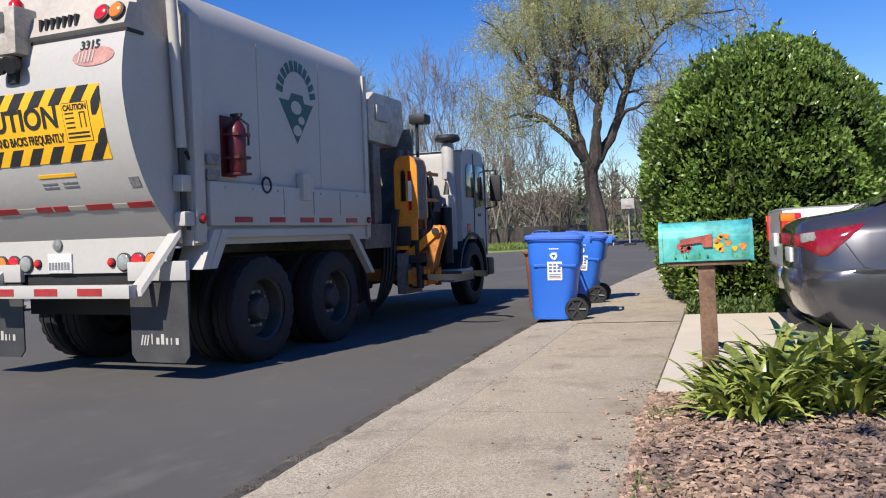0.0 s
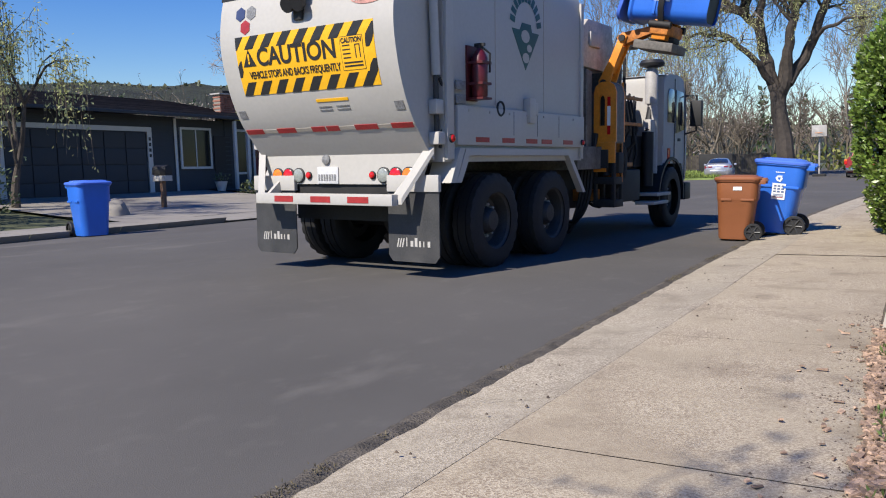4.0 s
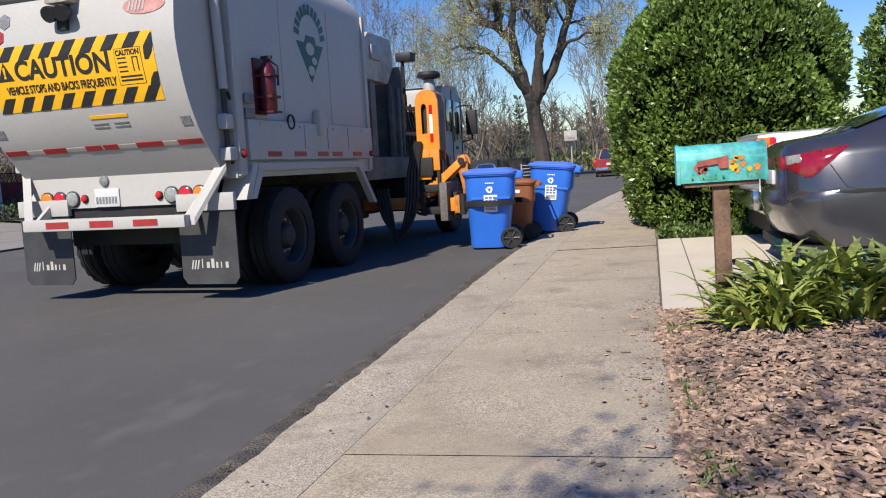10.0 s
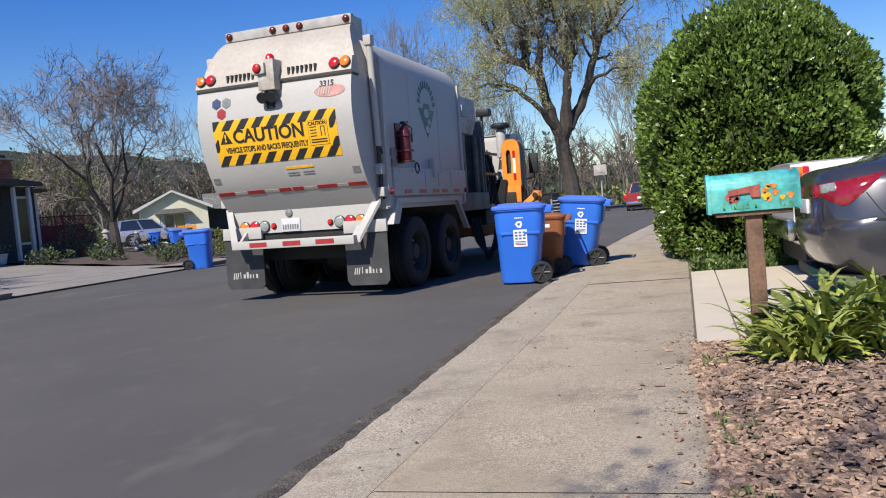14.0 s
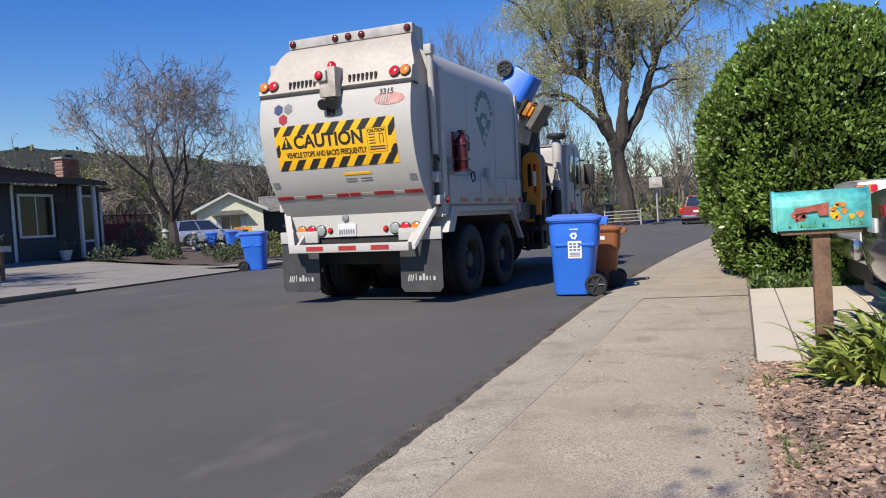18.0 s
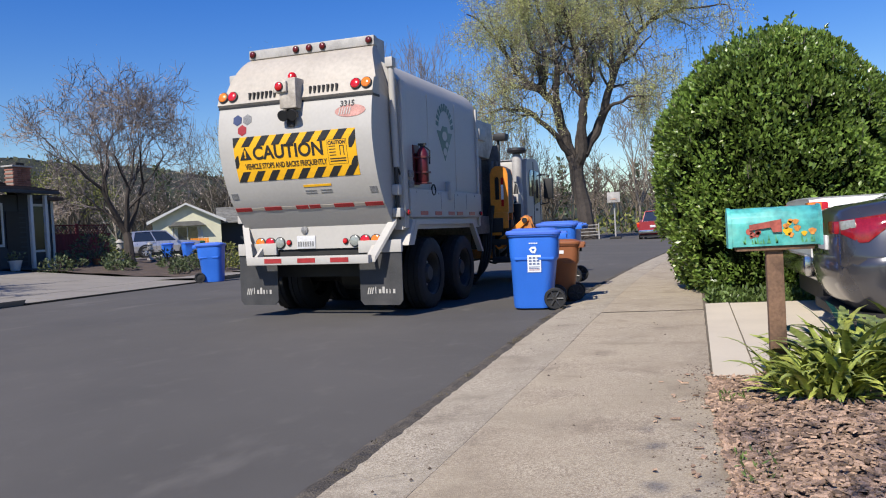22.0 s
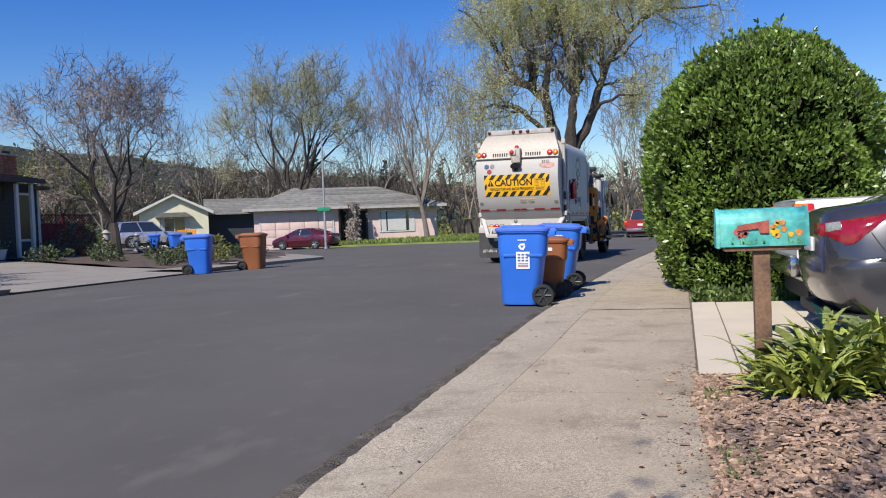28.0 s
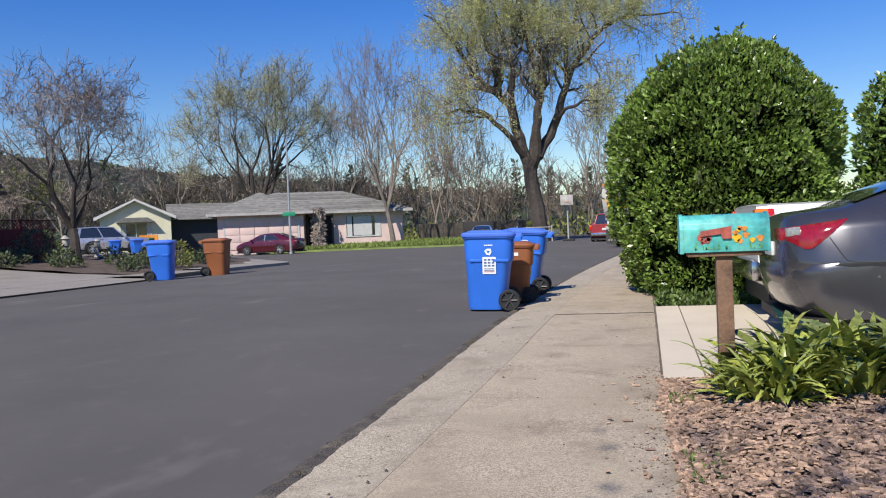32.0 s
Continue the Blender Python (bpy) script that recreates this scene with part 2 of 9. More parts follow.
# ---------------------------------------------------------------- the materials of this street
M_ASPH = mat("asphalt", (0.108, 0.1015, 0.093), 0.88, var=0.13, scale=0.45, fine=230, bump=0.4, stain=0.4, stain_col=(0.15, 0.137, 0.125), spec=0.2)
def scuffed(m, col, amount):
    """Long pale scuffs along the street and scattered pale specks."""
    n, l = m.node_tree.nodes, m.node_tree.links
    bs, tc = n["Principled BSDF"], n["Texture Coordinate"]
    out = bs.inputs["Base Color"].links[0].from_socket
    for scale, lo, hi, amt, st in ((0.9, 0.60, 0.74, amount, (1.0, 0.42, 1.0)), (46.0, 0.735, 0.78, 0.5, (1, 1, 1)), (5.0, 0.56, 0.80, amount * 0.5, (1.0, 0.7, 1.0))):
        mp = n.new("ShaderNodeMapping")
        mp.inputs["Scale"].default_value = st
        mp.inputs["Rotation"].default_value = (0, 0, 0.5)
        l.new(tc.outputs["Object"], mp.inputs["Vector"])
        no = n.new("ShaderNodeTexNoise")
        no.inputs["Scale"].default_value, no.inputs["Detail"].default_value, no.inputs["Roughness"].default_value = scale, 6, 0.62
        l.new(mp.outputs[0], no.inputs["Vector"])
        mr = n.new("ShaderNodeMapRange")
        mr.inputs[1].default_value, mr.inputs[2].default_value, mr.inputs[4].default_value = lo, hi, amt
        l.new(no.outputs["Fac"], mr.inputs[0])
        mx = n.new("ShaderNodeMix")
        mx.data_type = "RGBA"
        mx.inputs[7].default_value = (*col, 1)
        l.new(mr.outputs[0], mx.inputs[0])
        l.new(out, mx.inputs[6])
        out = mx.outputs[2]
    l.new(out, bs.inputs["Base Color"])


scuffed(M_ASPH, (0.20, 0.185, 0.165), 0.5)


def aggregate(name, base, light, dark, stain_col, patch=0.9):
    """Old concrete: worn patches where pebbles show, and long dull stains."""
    m = mat(name, base, 0.92, var=0.14, scale=1.1, fine=150, bump=0.0, stain=0.6, stain_col=stain_col)
    n, l = m.node_tree.nodes, m.node_tree.links
    bs, tc = n["Principled BSDF"], n["Texture Coordinate"]
    vo = n.new("ShaderNodeTexVoronoi")
    vo.inputs["Scale"].default_value = 170
    l.new(tc.outputs["Object"], vo.inputs["Vector"])
    peb = n.new("ShaderNodeValToRGB")
    e = peb.color_ramp.elements
    e[0].color, e[1].color = (*dark, 1), (*light, 1)
    e[0].position, e[1].position = 0.15, 0.85
    sep = n.new("ShaderNodeSeparateColor")
    l.new(vo.outputs["Color"], sep.inputs[0])
    l.new(sep.outputs[0], peb.inputs[0])
    ms = n.new("ShaderNodeTexNoise")
    ms.inputs["Scale"].default_value, ms.inputs["Detail"].default_value = 1.7, 6
    l.new(tc.outputs["Object"], ms.inputs["Vector"])
    mr = n.new("ShaderNodeMapRange")
    mr.inputs[1].default_value, mr.inputs[2].default_value, mr.inputs[3].default_value, mr.inputs[4].default_value = 0.36, 0.66, 0.28, patch
    l.new(ms.outputs["Fac"], mr.inputs[0])
    mx = n.new("ShaderNodeMix")
    mx.data_type = "RGBA"
    l.new(mr.outputs[0], mx.inputs[0])
    l.new(bs.inputs["Base Color"].links[0].from_socket, mx.inputs[6])
    l.new(peb.outputs[0], mx.inputs[7])
    l.new(mx.outputs[2], bs.inputs["Base Color"])
    last = mx.outputs[2]
    for sc, lo, hi, amt, col in ((2.6, 0.52, 0.70, 0.55, [v * 0.62 for v in stain_col]), (0.75, 0.50, 0.68, 0.40, stain_col), (9.0, 0.60, 0.72, 0.35, [v * 0.5 for v in stain_col]), (1.6, 0.60, 0.74, 0.45, light)):
        bl = n.new("ShaderNodeTexNoise")
        bl.inputs["Scale"].default_value, bl.inputs["Detail"].default_value, bl.inputs["Roughness"].default_value = sc, 9, 0.68
        of = n.new("ShaderNodeMapping")
        of.inputs["Location"].default_value = (sc * 3.7, sc * 1.9, 0)
        l.new(tc.outputs["Object"], of.inputs["Vector"])
        l.new(of.outputs[0], bl.inputs["Vector"])
        br = n.new("ShaderNodeMapRange")
        br.inputs[1].default_value, br.inputs[2].default_value, br.inputs[4].default_value = lo, hi, amt
        l.new(bl.outputs["Fac"], br.inputs[0])
        bx_ = n.new("ShaderNodeMix")
        bx_.data_type = "RGBA"
        bx_.inputs[7].default_value = (*col, 1)
        l.new(br.outputs[0], bx_.inputs[0])
        l.new(last, bx_.inputs[6])
        last = bx_.outputs[2]
    l.new(last, bs.inputs["Base Color"])
    bp = n.new("ShaderNodeBump")
    bp.inputs["Strength"].default_value, bp.inputs["Distance"].default_value = 0.5, 0.004
    l.new(vo.outputs["Distance"], bp.inputs["Height"])
    l.new(bp.outputs[0], bs.inputs["Normal"])
    return m


M_CONC = aggregate("pavement_concrete", (0.405, 0.337, 0.235), (0.55, 0.47, 0.345), (0.23, 0.175, 0.12), (0.25, 0.19, 0.13), 0.95)
M_KERB = aggregate("kerb_concrete", (0.39, 0.335, 0.245), (0.57, 0.495, 0.38), (0.20, 0.16, 0.11), (0.25, 0.20, 0.145), 1.0)
M_CONC2 = mat("driveway_concrete", (0.58, 0.505, 0.385), 0.9, var=0.07, scale=1.5, fine=190, bump=0.25, stain=0.2, stain_col=(0.42, 0.37, 0.30))
M_CONC3 = mat("old_concrete", (0.27, 0.245, 0.21), 0.9, var=0.14, scale=0.8, fine=150, bump=0.3, stain=0.4, stain_col=(0.2, 0.18, 0.16))
M_GUT = mat("gutter_edge", (0.115, 0.098, 0.078), 0.95, var=0.4, scale=6, fine=90, bump=0.8, dist=0.02)
M_JOINT = mat("joint_dirt", (0.17, 0.14, 0.10), 0.95, var=0.3, scale=6, fine=90, bump=0.8, dist=0.02)
M_SOIL = mat("soil", (0.11, 0.08, 0.06), 0.95, var=0.3, scale=4, fine=70, bump=0.8, dist=0.02)
M_LAND = mat("dry_land", (0.10, 0.11, 0.05), 0.95, var=0.3, scale=0.2, fine=20, bump=0.5)
M_MULCH = mat("mulch_bed", (0.21, 0.14, 0.10), 0.95, var=0.35, scale=9, fine=80, bump=0.9, dist=0.02)
M_CHIP = mat("bark_chip", (0.37, 0.25, 0.172), 0.85, var=0.3, scale=30, fine=200, bump=0.4, rnd=0.55)
M_BLUE = mat("blue_plastic", (0.030, 0.160, 0.66), 0.38, var=0.08, scale=2.5, fine=120, bump=0.06, stain=0.12, stain_col=(0.05, 0.12, 0.42))
# Lid blue is paler than the tub's, part of it painted sky sheen.
M_BLUEL = mat("blue_lid_sheen", (0.085, 0.185, 0.68), 0.25, var=0.08, scale=2.5, fine=120, bump=0.06)
M_BROWN = mat("brown_plastic", (0.27, 0.095, 0.036), 0.5, var=0.1, scale=2.5, fine=120, bump=0.06, stain=0.15, stain_col=(0.2, 0.08, 0.04))
M_GREENB = mat("green_plastic", (0.02, 0.12, 0.05), 0.5, var=0.1)
M_TYRE = mat("tyre_rubber", (0.014, 0.014, 0.015), 0.75, var=0.3, scale=6, bump=0.3, stain=0.3, stain_col=(0.03, 0.027, 0.024))
M_RIM = mat("wheel_steel", (0.05, 0.048, 0.046), 0.6, 0.2, var=0.3, scale=6)
M_TRUCK = mat("truck_white", (0.455, 0.435, 0.40), 0.5, var=0.04, scale=0.9, fine=25, bump=0.02, stain=0.28, stain_col=(0.33, 0.295, 0.245), spec=0.3)
M_HOP = mat("grimy_hopper", (0.17, 0.155, 0.135), 0.7, var=0.3, scale=4, fine=30, bump=0.15, stain=0.8, stain_col=(0.05, 0.045, 0.04))
M_TRUCKD = mat("dusty_white", (0.43, 0.385, 0.325), 0.5, var=0.12, scale=1.8, fine=20, bump=0.05, stain=0.5, stain_col=(0.36, 0.30, 0.23))
M_DIRTY = mat("soiled_white", (0.52, 0.47, 0.40), 0.6, var=0.2, scale=5, fine=30, bump=0.1, stain=0.9, stain_col=(0.2, 0.16, 0.12))
M_GREYP = mat("weathered_grey_paint", (0.42, 0.40, 0.37), 0.55, var=0.15, scale=5, stain=0.4)
M_GREY = mat("label_grey", (0.22, 0.22, 0.22), 0.5, var=0.25, scale=30)
M_UNDER = mat("chassis_black", (0.018, 0.017, 0.016), 0.7, var=0.3, scale=4, stain=0.3, stain_col=(0.06, 0.05, 0.04))
M_BLACKR = mat("black_rubber", (0.015, 0.015, 0.016), 0.6, var=0.2)
M_SPOKE = mat("worn_spoke", (0.05, 0.05, 0.052), 0.4, var=0.2)
M_BLK = mat("sign_black", (0.02, 0.02, 0.02), 0.5, var=0.1)
M_FLAP = mat("flap_rubber", (0.045, 0.045, 0.046), 0.6, var=0.25, scale=5, stain=0.4, stain_col=(0.11, 0.1, 0.09))
M_ORANGE = mat("arm_orange", (0.80, 0.27, 0.02), 0.45, var=0.12, scale=5, fine=40, stain=0.35, stain_col=(0.25, 0.10, 0.03))
M_ORANGE2 = mat("worn_orange", (0.55, 0.19, 0.03), 0.6, var=0.3, scale=9, fine=40, stain=0.7, stain_col=(0.09, 0.05, 0.03))
M_YEL = mat("sign_yellow", (0.86, 0.45, 0.012), 0.45, var=0.05, scale=4)
M_REDTAPE = mat("red_tape", (0.36, 0.03, 0.03), 0.4, var=0.15, scale=12)
M_EXT = mat("extinguisher_red", (0.095, 0.009, 0.014), 0.35, var=0.15)
M_EXT2 = mat("bracket_dark_red", (0.10, 0.012, 0.015), 0.5, var=0.2)
M_EMBLEM = mat("emblem_green", (0.012, 0.075, 0.07), 0.45, var=0.1)
M_BADGE = mat("badge_red", (0.55, 0.27, 0.22), 0.4, var=0.3, scale=8)
M_BLUED = mat("sticker_blue", (0.03, 0.05, 0.14), 0.5)
M_PLATE = mat("plate_white", (0.6, 0.6, 0.6), 0.4, var=0.1, scale=20)
M_CARLAMP = mat("car_lamp_red", (0.26, 0.010, 0.018), 0.12, var=0.2, scale=14, bump=0.1, spec=0.8)
M_LRED = mat("red_lens", (0.55, 0.012, 0.012), 0.15, var=0.1, scale=30, bump=0.1, spec=0.7)
M_LDRED = mat("dark_red_lens", (0.12, 0.01, 0.01), 0.2, var=0.1, scale=30)
M_LAMB = mat("amber_lens", (0.80, 0.20, 0.015), 0.15, var=0.1, scale=30, bump=0.1, spec=0.7)
M_LCLR = mat("clear_lens", (0.30, 0.32, 0.29), 0.12, var=0.15, scale=30, spec=0.8)
M_GLASS = glass("dark_glass")
M_HOUSEGL = mat("dim_window_glass", (0.012, 0.014, 0.016), 0.12, var=0.2, scale=1.5, bump=0, spec=0.22)
M_PAPER = mat("label_paper", (0.80, 0.82, 0.84), 0.5, var=0.04, scale=9)
M_PRINT = mat("label_print", (0.12, 0.16, 0.3), 0.5, var=0.1)
M_POSTW = mat("weathered_post", (0.20, 0.115, 0.068), 0.85, var=0.3, scale=4, fine=60, bump=0.5, stain=0.3, stain_col=(0.08, 0.045, 0.03))
M_TEAL = mat("painted_teal", (0.10, 0.52, 0.47), 0.45, var=0.25, scale=9, fine=30, stain=0.55, stain_col=(0.33, 0.62, 0.50))
M_PRED = mat("painted_red", (0.42, 0.10, 0.07), 0.5, var=0.25, scale=20)
M_PORNG = mat("painted_orange", (0.85, 0.30, 0.06), 0.5, var=0.3, scale=25)
M_PGRN = mat("painted_green", (0.12, 0.40, 0.16), 0.5, var=0.4, scale=25)
M_LEAFH = leafy("hedge_leaf", (0.148, 0.225, 0.042), 0.6, 0.28, 0.32, brown=(0.33, 0.36, 0.12))
# Near-black: the shade deep in the hedge put into colour.
M_HCORE = mat("hedge_inner_shade", (0.006, 0.010, 0.004), 1.0, var=0.4, scale=9, fine=30, bump=1.0, dist=0.05, spec=0.0)
M_TWIG = mat("twig_bark", (0.12, 0.10, 0.085), 0.9, var=0.3, scale=5, fine=50, bump=0.5)
M_BARK = mat("tree_bark", (0.105, 0.085, 0.07), 0.92, var=0.3, scale=4, fine=40, bump=0.8, dist=0.02)


# ---------------------------------------------------------------- ground, road, pavement
def right_kerb(y):
    """The near kerb's line: straight by the camera, then easing to the right."""
    d = max(0.0, y - 7.0)
    return -1.64 + 0.0042 * d * d / (1 + d * 0.028) if d < 60 else -1.64 + 0.0042 * 3600 / (1 + 60 * 0.028)


def crown(x, y):
    c = -7.8
    return 0.09 * max(0.0, 1 - ((x - c) / 6.1) ** 2) if y < 45 else 0.09 * max(0.0, 1 - ((x - c) / 6.1) ** 2) * max(0.0, 1 - (y - 45) / 20)


def left_rise(x):
    """The far lots lie a little above the street."""
    return min(0.62, max(0.0, (-15.6 - x) * 0.085))


def build_ground():
    vs, fs = [], []
    xs = [-900, -300, -120, -60, -40, -30, -24, -20, -17, -15.6, -14, -8, 0, 0.2, 3, 8, 14, 30, 90, 300, 900]
    ys = [-300, -80, -30, -10, 0, 8, 16, 24, 29, 34, 45, 60, 90, 160, 400, 1200]
    for y in ys:
        for x in xs:
            z = -0.07
            if x < -15.5 and y < 34:
                z = left_rise(x) - 0.06
            if x > 0.1:
                z = -0.02
            vs.append((x, y, z))
    n = len(xs)
    for j in range(len(ys) - 1):
        for i in range(n - 1):
            a = j * n + i
            fs.append((a, a + 1, a + n + 1, a + n))
    tagged(quick("ground", vs, fs, M_LAND), "dry olive-green earth around the street lots", "ground", kind="structure")
    # asphalt, with a gentle crown
    vs, fs = [], []
    ys = [-30 + 2.0 * k for k in range(75)]
    cols = 15
    for y in ys:
        x1 = right_kerb(y)
        x0 = -13.9 if y < 27 else (-13.9 - (y - 27) * 0.75 if y < 56 else -12.0 - max(0.0, 66 - y) * 0.9)
        for k in range(cols):
            x = x0 + (x1 - x0) * k / (cols - 1)
            z = crown(x, y) if x > -13.9 else 0.0
            vs.append((x, y, z))
    for j in range(len(ys) - 1):
        for i in range(cols - 1):
            a = j * cols + i
            fs.append((a, a + 1, a + cols + 1, a + cols))
    tagged(quick("road", vs, fs, M_ASPH, smooth=1), "dark grey asphalt road with pale worn patches", "road", kind="structure")


def build_pavement():
    """Pavement slabs on the near side, each a piece with its own edges."""
    base = tagged(new("pavement"), "weathered tan concrete pavement with cracked joints", "pavement", kind="structure")
    bm = B()
    ys = [-8 + 0.5 * k for k in range(81)]
    rows = [[bm.verts.new((x, y, z)) for x, z in ((right_kerb(y) + 0.05, 0.0), (right_kerb(y) + 0.40, 0.034), (right_kerb(y) + 0.60, 0.047), (0.14 + 0.022 * max(0.0, min(6.0, y - 5.3)), 0.052))] for y in ys]
    for p, q in zip(rows, rows[1:]):
        for k in range(3):
            bm.faces.new((p[k], p[k + 1], q[k + 1], q[k]))
    part("joint_bed", bm, M_JOINT, base, smooth=0)
    slabs = [-8, -5.4, -2.2, 0.4, 2.66, 4.74, 6.9, 9.3, 11.9, 14.4, 17.0, 19.6, 22.2, 25, 28, 32]
    kerbs = [-8, -4.0, -0.9, 1.55, 4.30, 7.05, 9.9, 12.7, 15.5, 18.4, 21.3, 24.5, 28, 32]
    for strip, cuts in ((0, kerbs), (1, slabs)):
        for i, (a, b) in enumerate(zip(cuts, cuts[1:])):
            bm = B()
            rr = random.Random(i * 2 + strip)
            n = max(8, int((b - a) / 0.08)) if strip == 0 and b < 20 else 10
            rows = []
            sink = rr.uniform(-0.004, 0.004)
            for k in range(n + 1):
                g = 0.0025
                y = a + g + (b - a - 2 * g) * k / n
                kx = right_kerb(y)
                line = -1.155 + 0.034 * (y - 2.3) if y < 6.5 else -1.012 + (kx - right_kerb(6.5)) + 0.012 * min(3.0, y - 6.5)
                rag = 0.016 * noise.noise(Vector((0, y * 3.1, 1))) + 0.014 * noise.noise(Vector((0, y * 11, 5)))
                if strip == 0:
                    x0, x1 = kx + 0.085 + 1.4 * rag, line - 0.003
                    xm = x0 + (x1 - x0) * 0.42
                    rows.append([(x0, y, -0.02), (x0 + 0.004, y, 0.012), (x0 + 0.03, y, 0.022), (xm, y, 0.035), (x1 - 0.012, y, 0.055), (x1, y, 0.051), (x1, y, -0.02)])
                else:
                    x0, x1 = line + 0.001, 0.098 + 0.022 * max(0.0, min(6.0, y - 5.3)) + 0.012 * noise.noise(Vector((0, y * 5, 9)))
                    h = 0.057 + sink
                    rows.append([(x0, y, -0.02), (x0, y, h - 0.004), (x0 + 0.012, y, h), (x1 - 0.015, y, h + 0.006), (x1, y, h), (x1, y, -0.02)])
            for r0, r1 in zip(rows, rows[1:]):
                p, q = [bm.verts.new(v) for v in r0], [bm.verts.new(v) for v in r1]
                for k in range(len(p) - 1):
                    bm.faces.new((p[k], p[k + 1], q[k + 1], q[k]))
            bmesh.ops.remove_doubles(bm, verts=bm.verts, dist=0.0005)
            part("slab" if strip else "kerb_stone", bm, M_CONC if strip else M_KERB, base, smooth=40)
    # hairline cracks in the old slabs
    for i, (x0, y0, x1, y1) in enumerate(((-1.00, 5.75, -0.15, 5.95), (-0.95, 7.7, 0.12, 7.9), (-1.48, 3.1, -1.2, 3.2), (-0.7, 10.2, 0.1, 10.5), (-1.5, 5.7, -1.1, 5.75))):
        bm = B()
        n = 26
        pts = []
        for k in range(n + 1):
            f = k / n
            w = 0.03 * noise.noise(Vector((f * 5, i * 9.1, 0))) + 0.014 * noise.noise(Vector((f * 25, i * 9.1, 4)))
            dx, dy = x1 - x0, y1 - y0
            ln = math.hypot(dx, dy)
            pts.append((x0 + dx * f - dy / ln * w, y0 + dy * f + dx / ln * w, (0.0012 + 0.0012 * noise.noise(Vector((f * 19, i, 2)))) * min(1, f * 8, (1 - f) * 8) + 0.0003, -dy / ln, dx / ln))
        up = 0.0645 if x1 > -1.1 else 0.05
        rows = [[bm.verts.new((x - nx * w, y - ny * w, up)), bm.verts.new((x + nx * w, y + ny * w, up))] for x, y, w, nx, ny in pts]
        for p, q in zip(rows, rows[1:]):
            bm.faces.new((p[0], p[1], q[1], q[0]))
        part("crack", bm, M_GUT, base, smooth=0)
    # ragged asphalt lip with weeds in the gap
    vs, fs = [], []
    rr = random.Random(3)
    for k in range(560):
        y = 0.6 + k * 0.045
        kx = right_kerb(y) + 0.012 * noise.noise(Vector((0, y * 3.1, 1)))
        w = 0.016 + 0.014 * noise.noise(Vector((2, y * 2.3, 0))) + 0.02 * rr.random()
        for x, z in ((kx - w, 0.004 + crown(kx - w, y)), (kx + 0.02 + 0.02 * rr.random(), 0.012 + 0.016 * rr.random() + crown(kx, y)), (kx + 0.11, 0.006 + 0.008 * rr.random())):
            vs.append((x, y, z))
        if k:
            a = 3 * (k - 1)
            fs += [(a, a + 1, a + 4, a + 3), (a + 1, a + 2, a + 5, a + 4)]
    tagged(quick("gutter_grit", vs, fs, M_GUT), "dark ragged asphalt lip with grit along the kerb", "kerb", kind="stuff")


def build_driveway():
    d = tagged(new("driveway"), "pale smooth concrete driveway with a saw-cut joint", "driveway", kind="structure")
    def line(o, y):
        """A joint that runs with the pavement's edge."""
        return o + 0.024 * (y - 5.3)
    for a, b in ((0.112, 0.375), (0.387, 2.9), (2.912, 5.6)):
        bm = B()
        y0 = 5.12 + (0.16 if a > 0.2 else 0.05)
        prism(bm, [(line(a, y0), y0), (line(b, 5.33), 5.33), (line(b, 10.0), 10.0 + 0.03 * b), (line(a, 9.95), 9.95)], "z", -0.02, 0.066)
        part("slab", bm, M_CONC2, d, smooth=0)


build_ground()
build_pavement()
build_driveway()

# ---------------------------------------------------------------- bins
def disc(bm, c, ax, r, th, n=20):
    lathe(bm, c, ax, [(0, r), (th * 0.6, r), (th, r * 0.86)], n)


